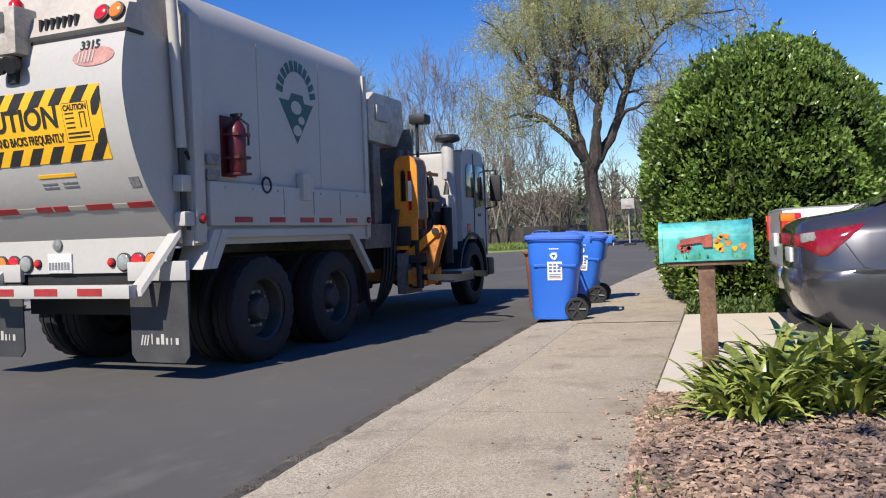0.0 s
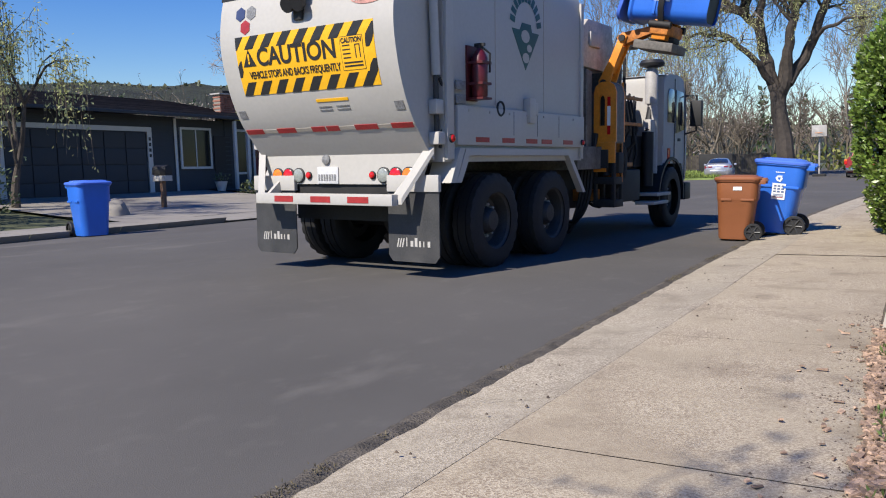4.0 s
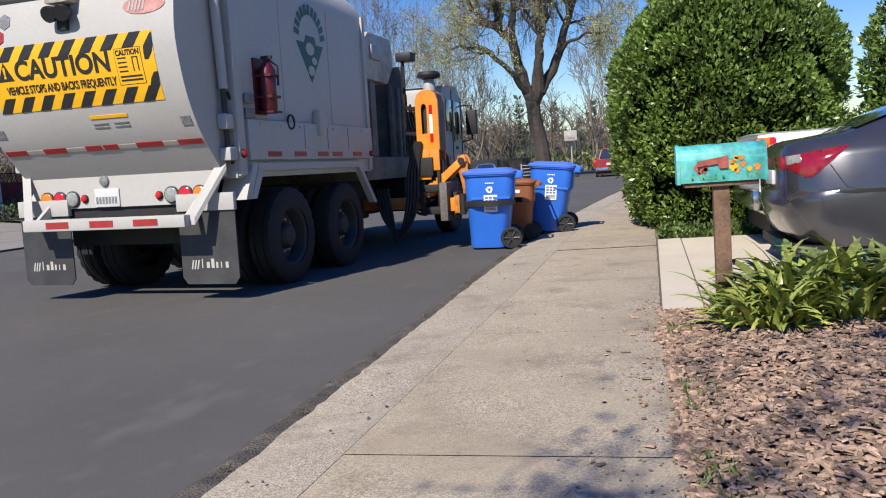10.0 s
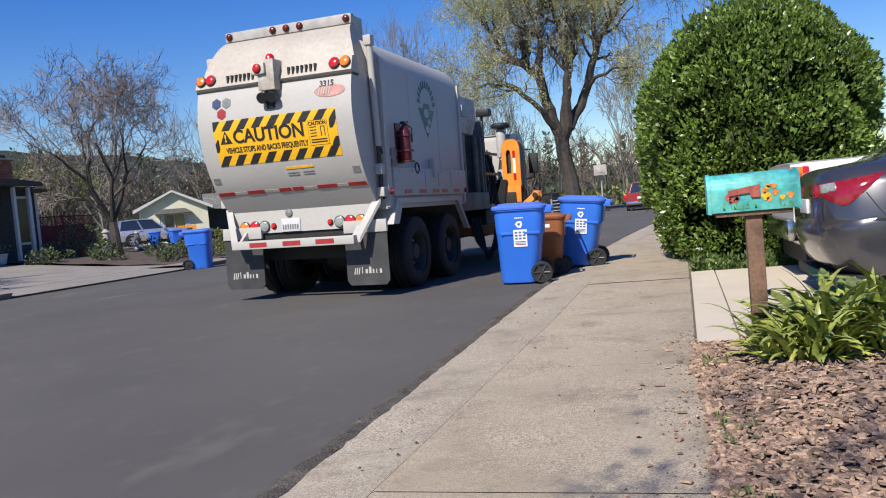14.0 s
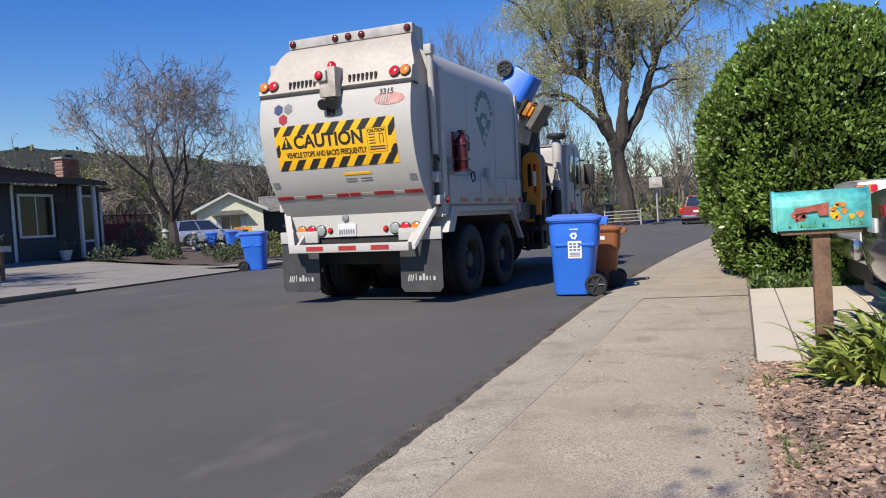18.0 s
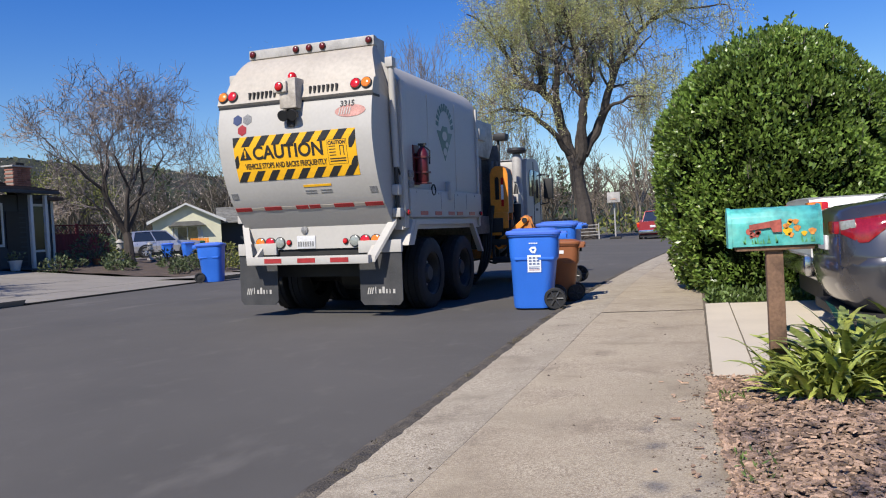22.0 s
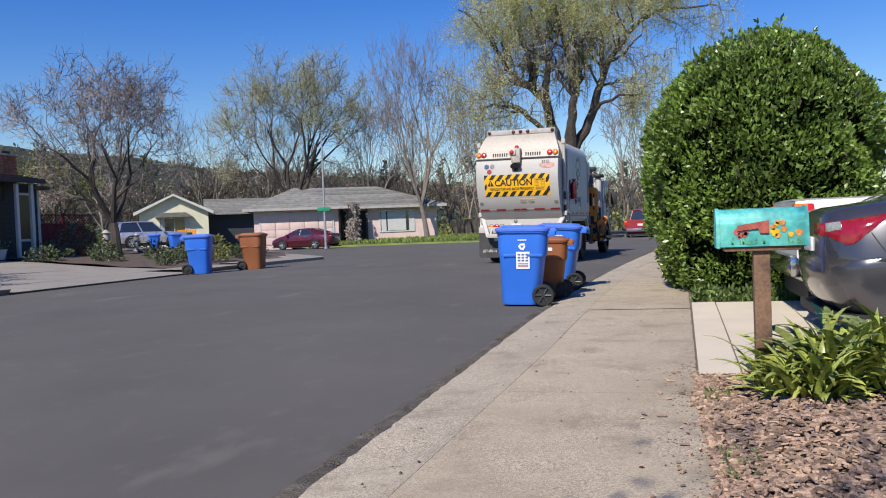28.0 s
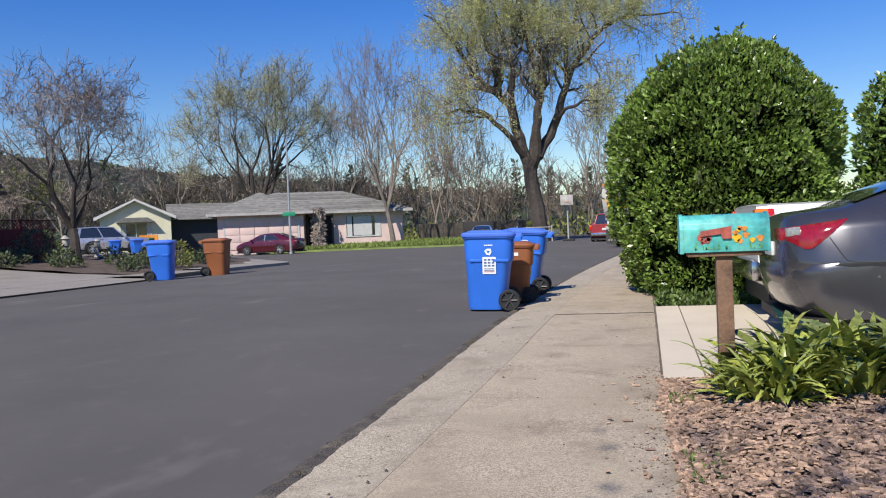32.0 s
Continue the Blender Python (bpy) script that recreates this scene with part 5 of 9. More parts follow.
        bm = B()
        tube(bm, [(s * 1.12, FRONT - 0.05, 2.2), (s * 1.32, FRONT + 0.04, 2.2), (s * 1.32, FRONT + 0.04, 1.6), (s * 1.14, FRONT - 0.05, 1.55)], 0.018, 6)
        part("mirror_arm", bm, M_BLACKR, mi)
        bm = B()
        a, b = sorted((s * 0.75, s * 1.19))
        pr = [(W3 + 0.66 * math.cos(q), TR + 0.66 * math.sin(q)) for q in [math.radians(-5 + 19 * k) for k in range(11)]]
        prism(bm, pr + [(p[0] * 0.93 + W3 * 0.07, p[1] * 0.93 + TR * 0.07) for p in reversed(pr)], "x", a, b)
        part("wheel_arch", bm, M_BLACKR, cab)
    bm = B()
    prism(bm, [(-0.98, 1.55), (0.98, 1.55), (0.9, 2.30), (-0.9, 2.30)], "y", FRONT - 0.02, FRONT + 0.03, 0.01)
    part("windscreen", bm, M_GLASS, cab)
    bm = B()
    bx(bm, -1.2, 1.2, FRONT - 0.1, FRONT + 0.22, 0.42, 0.72, 0.05)
    part("front_bumper", bm, M_BLACKR, cab)
    bm = B()
    bx(bm, 1.162, 1.17, CB + 0.2, CB + 0.33, 1.05, 1.30)
    part("reflective_tape", bm, M_LRED, cab)
    each("step", [(0.95, 1.26, y0, y1, z, z + 0.05) for z, y0, y1 in ((0.55, CB - 0.55, CB + 0.12), (0.42, CB - 0.7, CB + 0.0))], M_TRUCK, cab, 0.01)
    return t, ws


def build_arm(t):
    """The side-loading arm: a mast that slides out, two links and a gripper."""
    mast = new("mast")
    mast.parent = t
    tagged(mast, "orange sliding arm mast with a long slot")
    # an arched housing with a slot on top of two worn rails
    out = [(-0.28, 1.50), (-0.28, 2.16), (-0.25, 2.25), (-0.18, 2.30), (-0.06, 2.30), (0.01, 2.25), (0.04, 2.16), (0.04, 1.50)]
    inn = [(-0.20, 1.72), (-0.20, 2.06), (-0.19, 2.10), (-0.17, 2.12), (-0.15, 2.12), (-0.13, 2.10), (-0.12, 2.06), (-0.12, 1.72)]
    for y0, y1 in ((-0.16, -0.13), (0.13, 0.16)):
        bm = B()
        ring4 = []
        for pts in (out, inn):
            ring4.append(([bm.verts.new((a, y0, z)) for a, z in pts], [bm.verts.new((a, y1, z)) for a, z in pts]))
        (o0, o1), (i0, i1) = ring4
        n = len(out)
        for k in range(n):
            j = (k + 1) % n
            bm.faces.new((o0[k], o0[j], i0[j], i0[k]))
            bm.faces.new((o1[k], i1[k], i1[j], o1[j]))
            bm.faces.new((o0[k], o1[k], o1[j], o0[j]))
            bm.faces.new((i0[k], i0[j], i1[j], i1[k]))
        part("housing", bm, M_ORANGE, mast)
    # Dark sheet paints the shade on the mast's unlit side.
    bm = B()
    skin = [(x * 0.985 - 0.002, z) for x, z in out]
    prism(bm, skin + [(x * 0.86 - 0.017, z - 0.02) for x, z in reversed(skin)], "y", -0.129, 0.129)
    part("shroud", bm, M_HOP, mast, "scuffed sheet round the mast head, its dark tone painted shade")
    boxpart("slot_guide", (-0.205, -0.115, -0.10, -0.06, 1.55, 2.12), M_UNDER, mast, 0.01)
    for x0, x1, z0, z1 in ((-0.30, -0.10, 1.10, 1.50), (-0.12, 0.03, 1.22, 1.50)):
        boxpart("cheek_plate", (x0, x1, -0.17, -0.14, z0, z1), M_ORANGE, mast, 0.006)
    boxpart("front_plate", (-0.27, 0.03, 0.10, 0.13, 0.95, 1.50), M_ORANGE2, mast, 0.01)
    each("rail", [(x, x + 0.045, y, y + 0.06, 0.62, 1.50) for x in (-0.28, -0.02) for y in (-0.16, 0.10)], M_UNDER, mast, 0.008, "black mast rail")
    each("cross_plate", [(-0.285, 0.028, -0.165, 0.165, z, z + 0.10) for z in (0.62, 0.93)], M_UNDER, mast, 0.01)
    boxpart("slide_beam", (-1.2, -0.29, -0.10, 0.10, 0.70, 0.86), M_ORANGE2, mast, 0.01, "worn orange slide beam")
    boxpart("carriage", (-0.24, 0.06, -0.09, 0.09, 1.08, 1.36), M_UNDER, mast, 0.02)
    boxpart("valve_block", (-0.26, -0.06, -0.20, -0.165, 1.15, 1.40), M_UNDER, mast, 0.01)
    bm = B()
    lathe(bm, (-0.14, -0.06, 1.05), (0, 0, 1), [(0, 0.06), (0.75, 0.06), (0.8, 0.035), (1.0, 0.035)], 12)
    part("hydraulic_cylinder", bm, M_UNDER, mast)
    rr = random.Random(8)
    for k in range(4):
        bm = B()
        o = 0.045 * k
        tube(bm, bend([(-0.22 - 0.02 * k, -0.2, 1.62), (-0.27 - o, -0.22, 1.2), (-0.30 - o, -0.24, 0.80), (-0.42 - o, -0.25, 0.50 - o), (-0.62, -0.26, 0.42 - o), (-0.80 + o, -0.26, 0.62), (-0.86 + o, -0.25, 1.0)]), 0.024, 7)
        part("hose", bm, M_BLACKR, mast)
    for k in range(3):
        bm = B()
        tube(bm, bend([(-0.1, 0.2, 1.6), (0.0, 0.3, 1.35 - 0.1 * k), (-0.05, 0.26, 0.95), (-0.35, 0.22, 0.72 - 0.06 * k), (-0.75, 0.2, 0.85)]), 0.022, 7)
        part("hose", bm, M_BLACKR, mast)
    boxpart("reflective_tape", (-0.085, -0.04, -0.164, -0.160, 1.98, 2.10), M_LRED, mast)
    boxpart("reflective_tape", (-0.085, -0.04, -0.164, -0.160, 1.72, 1.975), M_PAPER, mast)
    boxpart("reflective_tape", (-0.085, -0.04, -0.164, -0.160, 1.60, 1.715), M_LRED, mast)
    # links lie along +x from their pivots
    def link(name, ln, mt, wide):
        ob = new(name)
        ob.parent = t
        for y in (-wide, wide - 0.035):
            bm = B()
            prism(bm, [(-0.07, -0.06), (0.05, -0.08), (ln * 0.5, -0.05), (ln + 0.05, -0.05), (ln + 0.07, 0.0), (ln + 0.04, 0.05), (ln * 0.5, 0.05), (0.0, 0.08), (-0.08, 0.04)], "y", y, y + 0.035, 0.006)
            part("arm_plate", bm, mt, ob)
        boxpart("spacer", (0.15, ln - 0.1, -wide + 0.036, wide - 0.036, -0.03, 0.03), mt, ob, 0.008)
        for x in (0, ln):
            bm = B()
            lathe(bm, (x, -wide - 0.03, 0), (0, 1, 0), [(0, 0.045), (2 * wide + 0.06, 0.045)], 12)
            part("pin", bm, M_UNDER, ob)
        return ob
    l1 = link("lift_arm", ARM1, M_ORANGE, 0.12)
    l2 = link("reach_arm", ARM2, M_ORANGE2, 0.09)
    gr = new("gripper")
    gr.parent = t
    bm = B()
    bx(bm, -0.14, 0.0, -0.30, 0.30, -0.12, 0.12, 0.02)
    boxpart("mount", (-0.22, -0.145, -0.12, 0.12, -0.16, 0.16), M_UNDER, gr, 0.02)
    part("gripper_base", bm, M_ORANGE2, gr, "worn orange gripper base")
    boxpart("gripper_shield", (-0.34, -0.23, -0.30, 0.26, -0.22, 0.30), M_HOP, gr, 0.02, "scuffed grey shield plate")
    each("gripper_plate", [(-0.20, 0.04, y, y + 0.03, -0.09, 0.09) for y in (-0.27, -0.14, 0.11, 0.24)], M_ORANGE, gr, 0.008)
    for s in (-1, 1):
        bm = B()
        lathe(bm, (-0.02, s * 0.29, -0.14), (0, 0, 1), [(0, 0.045), (0.28, 0.045)], 12)
        part("finger_pin", bm, M_UNDER, gr)
    for s in (-1, 1):
        bm = B()
        pts = [(0.0, s * 0.30), (0.16, s * 0.41), (0.36, s * 0.43), (0.56, s * 0.38), (0.68, s * 0.26)]
        q = [(x, y * 0.94) for x, y in pts]
        prism(bm, pts + [(x - 0.0, y - s * 0.045) for x, y in reversed(pts)], "z", -0.035, 0.035)
        part("finger", bm, M_BLACKR, gr, "black rubber belt finger")
    return mast, l1, l2, gr

TR, W1, W2, W3 = 0.50, 1.13, 2.48, 6.95
BF, CB, FRONT, TOPZ = 3.25, 6.55, 7.75, 3.34
EXY, SKY, LGY, LGZ = 0.62, 6.36, 1.78, 2.11
SG0, SGH, SGW, FLZ = 1.82, 0.565, 0.885, 0.165
HT = 1.11
ARM1, ARM2, ARMY = 0.62, 0.58, 4.20
TRUCK, WHEELS = build_truck()
MAST, LIFT, REACH, GRIP = build_arm(TRUCK)

# ---------------------------------------------------------------- vegetation helpers
def leaf_cloud(name, pts, nrm, size, material, parent=None, seed=0, aspect=0.45, spread=0.8, fold=0.25, droop=0.0):
    """Many small folded leaves, each its own island, as one mesh of kind stuff."""
    rg = np.random.default_rng(seed)
    n = len(pts)
    pts, nrm = np.asarray(pts, float), np.asarray(nrm, float)
    d = nrm + rg.normal(0, spread, (n, 3))
    d[:, 2] -= droop
    d /= np.linalg.norm(d, axis=1)[:, None]
    r = rg.normal(0, 1, (n, 3))
    w = np.cross(d, r)
    w /= np.linalg.norm(w, axis=1)[:, None] + 1e-9
    k = np.cross(d, w)
    s = (size * rg.uniform(0.6, 1.35, n))[:, None]
    a, b = pts, pts + d * s
    m = pts + d * s * 0.5 - k * s * fold * 0.4
    l, q = m + w * s * aspect * 0.5 + k * s * fold * 0.5, m - w * s * aspect * 0.5 + k * s * fold * 0.5
    v = np.stack([a, l, b, q], 1).reshape(-1, 3)
    idx = np.arange(n)[:, None] * 4
    tri = np.concatenate([idx + [0, 1, 2], idx + [0, 2, 3]], 1).reshape(-1, 3)
    me = bpy.data.meshes.new(name)
    me.vertices.add(len(v))
    me.vertices.foreach_set("co", v.ravel())
    me.loops.add(tri.size)
    me.loops.foreach_set("vertex_index", tri.ravel())
    me.polygons.add(len(tri))
    me.polygons.foreach_set("loop_start", np.arange(len(tri)) * 3)
    me.polygons.foreach_set("loop_total", np.full(len(tri), 3))
    me.update()
    me.validate()
    me.materials.append(material)
    ob = new(name, me)
    if parent:
        ob.parent = parent
    return tagged(ob, kind="stuff")


def build_hedge(x, y, prof, sx, sy, leaves, label, seed=1, size=0.072):
    """A clipped dome: near-black inner body that stands for shade, twigs and a skin of leaves with gaps and stray
    shoots.
    """
    t = thing("hedge", pose(x, y, 0), label, "hedge")
    def rad(z):
        for (a, b), (c, d) in zip(prof, prof[1:]):
            if a <= z <= c:
                return b + (d - b) * (z - a) / (c - a)
        return 0.05
    top = prof[-1][0]
    def skin(a, z):
        p = Vector((math.cos(a) * 1.3, math.sin(a) * 1.3, z * 0.9))
        k = 1 + 0.09 * noise.noise(p * 1.1 + Vector((seed, 0, 0))) + 0.07 * noise.noise(p * 2.7) + 0.045 * noise.noise(p * 6.0) + 0.03 * noise.noise(p * 13.0)
        return k
    rg = random.Random(seed)
    # Near-black body paints the shade seen between the leaves.
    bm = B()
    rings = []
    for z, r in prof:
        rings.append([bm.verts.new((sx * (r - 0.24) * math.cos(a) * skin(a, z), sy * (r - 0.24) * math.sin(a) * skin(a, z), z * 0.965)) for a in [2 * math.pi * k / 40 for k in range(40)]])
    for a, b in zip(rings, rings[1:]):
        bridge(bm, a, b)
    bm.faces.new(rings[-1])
    part("inner_shade_body", bm, M_HCORE, t)
    pts, nrm = [], []
    # rejection by profile keeps the density even over the dome
    zs = np.linspace(0.02, top, 60)
    wts = np.array([rad(z) * math.hypot(1, (rad(z + 0.04) - rad(max(0, z - 0.04))) / 0.08) for z in zs])
    wts /= wts.sum()
    rgn = np.random.default_rng(seed)
    for z in rgn.choice(zs, leaves, p=wts):
        z = min(top, max(0.02, z + rg.uniform(-0.035, 0.035)))
        a = rg.uniform(0, 2 * math.pi)
        sl = (rad(z + 0.04) - rad(max(0, z - 0.04))) / 0.08
        n = Vector((math.cos(a), math.sin(a), -sl)).normalized()
        k = skin(a, z)
        dep = rg.random() ** 2 * 0.20
        gap = noise.noise(Vector((math.cos(a) * 3.1, math.sin(a) * 3.1, z * 2.4)))
        if gap < -0.16:
            if rg.random() < 0.35:
                continue
            dep += 0.14
        if rg.random() < 0.02:
            dep -= 0.10 * rg.random()
        p = Vector((sx * rad(z) * k * math.cos(a), sy * rad(z) * k * math.sin(a), z)) - n * dep
        pts.append(p)
        nrm.append(n * 0.8 + Vector((0, 0, 0.55)))
    leaf_cloud("foliage", pts, nrm, size, M_LEAFH, t, seed, 0.5, 0.65)
    # stray shoots on the crown
    bm = B()
    sp, sn = [], []
    for k in range(90):
        a, z = rg.uniform(0, 6.283), top * rg.uniform(0.12, 1.0) ** 0.5
        p = Vector((sx * rad(z) * math.cos(a), sy * rad(z) * math.sin(a), z))
        d = Vector((math.cos(a) * 0.4, math.sin(a) * 0.4, 1 + rg.random())).normalized()
        ln = rg.uniform(0.05, 0.18)
        tube(bm, [p, p + d * ln], 0.006, 4)
        for q in range(9):
            sp.append(p + d * ln * rg.uniform(0.1, 1.05))
            sn.append(d + Vector((rg.uniform(-1, 1), rg.uniform(-1, 1), 0.2)))
    tagged(part("shoot_stem", bm, M_TWIG, t), kind="stuff")
    leaf_cloud("shoot_foliage", sp, sn, size * 1.05, M_LEAFH, t, seed + 5, 0.45, 0.4)
    return t


build_hedge(1.32, 12.15, [(0, 1.22), (0.25, 1.42), (0.8, 1.56), (1.5, 1.62), (2.1, 1.60), (2.6, 1.47), (3.0, 1.22), (3.3, 0.93), (3.55, 0.60), (3.72, 0.12)], 1.0, 1.05, 60000,
            "large rounded clipped hedge of glossy green leaves beside the pavement", 1)
build_hedge(6.6, 16.6, [(0, 1.7), (0.5, 1.95), (1.5, 2.1), (2.6, 2.1), (3.4, 1.85), (4.1, 1.35), (4.5, 0.7), (4.65, 0.15)], 1.1, 1.0, 20000,
            "second clipped green hedge behind the parked cars", 2, 0.11)

# low weeds at the hedge's foot
rw = random.Random(11)
M_WEED = leafy("weed_leaf", (0.13, 0.19, 0.05), 0.5, 0.3)
wp = [Vector((0.25 + 2.6 * rw.random() ** 1.2, 10.25 + 0.42 * rw.random(), 0.02 + 0.16 * rw.random() ** 2)) for k in range(2600)]
tagged(leaf_cloud("weeds", wp, [Vector((0, -0.2, 1))] * len(wp), 0.07, M_WEED, None, 3, 0.4, 0.7), "low green weeds and ivy at the foot of the hedge", "weeds")
wp = [Vector((0.12 + 0.16 * rw.random() ** 1.5, 2.2 + 2.6 * rw.random(), 0.05 + 0.04 * rw.random())) for k in range(700)]
wp = [p for p in wp if noise.noise(p * 2.2) > 0.02]
tagged(leaf_cloud("edge_weeds", wp, [Vector((-0.1, 0, 1))] * len(wp), 0.035, M_WEED, None, 4, 0.3, 0.7), "thin green weeds along the pavement edge", "weeds")

M_MOSS = leafy("kerb_moss", (0.15, 0.125, 0.075), 0.5, 0.2, 0.8)
wp = []
for k in range(5000):
    y = 1.2 + 13.0 * rw.random() ** 1.3
    if noise.noise(Vector((0, y * 1.7, 4))) + 0.6 * noise.noise(Vector((0, y * 6, 2))) > 0.16:
        wp.append(Vector((right_kerb(y) + 0.055 + 0.022 * rw.gauss(0, 1), y, 0.018 + 0.012 * rw.random())))
tagged(leaf_cloud("kerb_moss", wp, [Vector((0, 0, 1))] * len(wp), 0.016, M_MOSS, None, 14, 0.3, 0.9), "dry moss and grass tufts in the kerb gap", "moss")
dv, df = [], []
for k in range(760):
    y = 1.6 + 4.2 * rw.random()
    x = 0.11 - abs(rw.gauss(0, 0.10)) * (1.0 + 0.9 * noise.noise(Vector((0, y * 2.1, 0))))
    if k > 700:
        x, y = -1.4 + 1.5 * rw.random(), 1.6 + 9.0 * rw.random()
    r, a0, b0 = rw.uniform(0.003, 0.014), rw.uniform(0, 6.28), len(dv)
    for q in range(5):
        a = a0 + q * 1.2566
        dv.append((x + r * math.cos(a) * rw.uniform(0.6, 1.2), y + r * math.sin(a) * rw.uniform(0.4, 0.9), 0.058))
    dv.append((x, y, 0.062 + r * 0.5))
    df += [(b0 + q, b0 + (q + 1) % 5, b0 + 5) for q in range(5)]
tagged(quick("loose_debris", dv, df, M_SOIL), "crumbs of bark and soil strewn on the pavement", "debris", kind="stuff")

# bark mulch bed
vs, fs = [], []
nx, ny = 40, 56
def mulch_z(x, y):
    return 0.045 + 0.085 * min(1, max(0, (x - 0.12) / 0.5)) + 0.05 * noise.noise(Vector((x * 1.3, y * 1.3, 0))) + 0.02 * noise.noise(Vector((x * 5, y * 5, 3)))
for j in range(ny + 1):
    for i in range(nx + 1):
        x, y = 0.115 + 5.4 * (i / nx) ** 1.3, -0.8 + 6.0 * j / ny
        y = min(y, 5.14 + 0.14 * min(1, (x - 0.1) / 0.4)) if x < 6 else y
        vs.append((x, y, mulch_z(x, y)))
for j in range(ny):
    for i in range(nx):
        a = j * (nx + 1) + i
        fs.append((a, a + 1, a + nx + 2, a + nx + 1))
tagged(quick("planting_bed", vs, fs, M_MULCH, smooth=1), "brown bed of crumbled bark mulch", "bed", kind="structure")
cv, cf = [], []
rc = random.Random(21)
for k in range(30000):
    y = 1.4 + 3.85 * rc.random()
    x = 0.075 + 0.05 * noise.noise(Vector((3, y * 2.3, 0))) + 0.03 * noise.noise(Vector((3, y * 8, 0))) + 3.65 * rc.random() ** 1.25
    if k % 420 == 0:
        x, y = 0.12 - 0.35 * rc.random() ** 2, 2.0 + 3.4 * rc.random()
    big = rc.random() < 0.06
    ln, wd, th = rc.uniform(0.015, 0.05) * (1.6 if big else 1), rc.uniform(0.008, 0.026) * (1.4 if big else 1), rc.uniform(0.003, 0.009)
    e = Euler((rc.gauss(0, 0.22), rc.gauss(0, 0.22), rc.uniform(0, 6.28)))
    mt3 = e.to_matrix()
    z = (max(mulch_z(x, y), 0.063) if x > 0.115 else 0.063) + rc.random() * 0.02 * min(1.0, 0.2 + max(0.0, x - 0.05) * 5) + th
    b0 = len(cv)
    taper = rc.uniform(0.4, 1.0)
    for dx, dy, dz in ((-1, -1, -1), (1, -taper, -1), (1, taper, -1), (-1, 1, -1), (-0.9, -0.9, 1), (0.85, -taper * 0.8, 1), (0.95, taper * 0.9, 1), (-0.8, 0.9, 1)):
        p = mt3 @ Vector((dx * ln / 2, dy * wd / 2, dz * th / 2))
        cv.append((x + p.x, y + p.y, z + p.z))
    fs8 = ((4, 5, 6, 7), (0, 1, 5, 4), (1, 2, 6, 5), (2, 3, 7, 6), (3, 0, 4, 7))
    cf += [tuple(b0 + i for i in f) for f in fs8]
tagged(quick("bark_mulch", cv, cf, M_CHIP), "reddish brown bark mulch chips strewn over the bed", "mulch", kind="stuff")


# ---------------------------------------------------------------- strap-leaved plants
M_STRAP = mat("strap_leaf", (0.31, 0.36, 0.075), 0.33, var=0.3, scale=5, fine=40, bump=0.05, rnd=0.35, spec=0.5)
M_STRAP2 = mat("strap_leaf_pale", (0.43, 0.46, 0.09), 0.4, var=0.25, scale=5, fine=40, bump=0.05, rnd=0.3)
LEAVES = []
for v in range(6):
    rr = random.Random(v)
    bm = B()
    ln, lift, wd = (0.62, 0.70, 0.58, 0.66, 0.50, 0.46)[v], (78, 66, 56, 70, 40, 24)[v], 0.027
    p, a = Vector((0, 0, 0)), math.radians(lift)
    rows = []
    for k in range(9):
        s = k / 8
        w = wd * (0.6 + 1.0 * s if s < 0.35 else 0.95 * (1 - ((s - 0.35) / 0.65) ** 2.2) + 0.02)
        up = Vector((-math.sin(a), 0, math.cos(a)))
        rows.append([bm.verts.new(p + Vector((0, -w, 0)) + up * w * 0.35), bm.verts.new(p), bm.verts.new(p + Vector((0, w, 0)) + up * w * 0.35)])
        p = p + Vector((math.cos(a), 0, math.sin(a))) * ln / 8
        a -= math.radians((7, 10, 10, 13, 8, 5)[v] * (0.5 + s * 1.3))
    for r0, r1 in zip(rows, rows[1:]):
        for i in (0, 1):
            bm.faces.new((r0[i], r0[i + 1], r1[i + 1], r1[i]))
    for q, mt in ((0, M_STRAP), (1, M_STRAP2)):
        me = bpy.data.meshes.new("leaf")
        bm.to_mesh(me)
        me.shade_smooth()
        me.materials.append(mt)
        LEAVES.append(me)
    bm.free()
rp = random.Random(5)
CLUMPS = [(0.54, 4.54, 0.8), (0.62, 4.34, 0.72)] + [(0.72 + 0.36 * k, 4.46 + 0.06 * (k % 3), 0.85) for k in range(4)] + [(0.74 + 0.30 * k, 4.70 + 0.10 * (k % 2), 1.02 + 0.03 * (k % 3)) for k in range(10)] + [(0.92 + 0.34 * k, 4.96 + 0.05 * (k % 2), 1.14) for k in range(8)] + [(1.78, 4.18, 0.9), (2.08, 4.02, 0.95), (2.42, 4.2, 0.95), (2.2, 3.75, 0.85)]
for k, (x, y, s) in enumerate(CLUMPS):
    t = thing("strap_leaved_plant", pose(x, y, mulch_z(x, y) - 0.02, 0, 0, rp.uniform(0, 360)), "clump of arching glossy green strap leaves in bark mulch", "plant", "strap-leaved plants in the bed")
    for q in range(72):
        v = min(5, int(rp.random() ** 0.95 * 6))
        pale = 1 if (v >= 4 and rp.random() < 0.65) or rp.random() < 0.12 else 0
        r = rp.uniform(0.0, 0.13)
        a = rp.uniform(0, 360)
        sc = s * rp.uniform(0.52, 0.86)
        share("leaf", LEAVES[v * 2 + pale], t, pose(r * math.cos(radians(a)), r * math.sin(radians(a)), 0, rp.gauss(0, 10), rp.gauss(0, 8), a + rp.gauss(0, 14)) @ Matrix.Diagonal((sc, sc * rp.uniform(1.25, 1.75), sc, 1)))


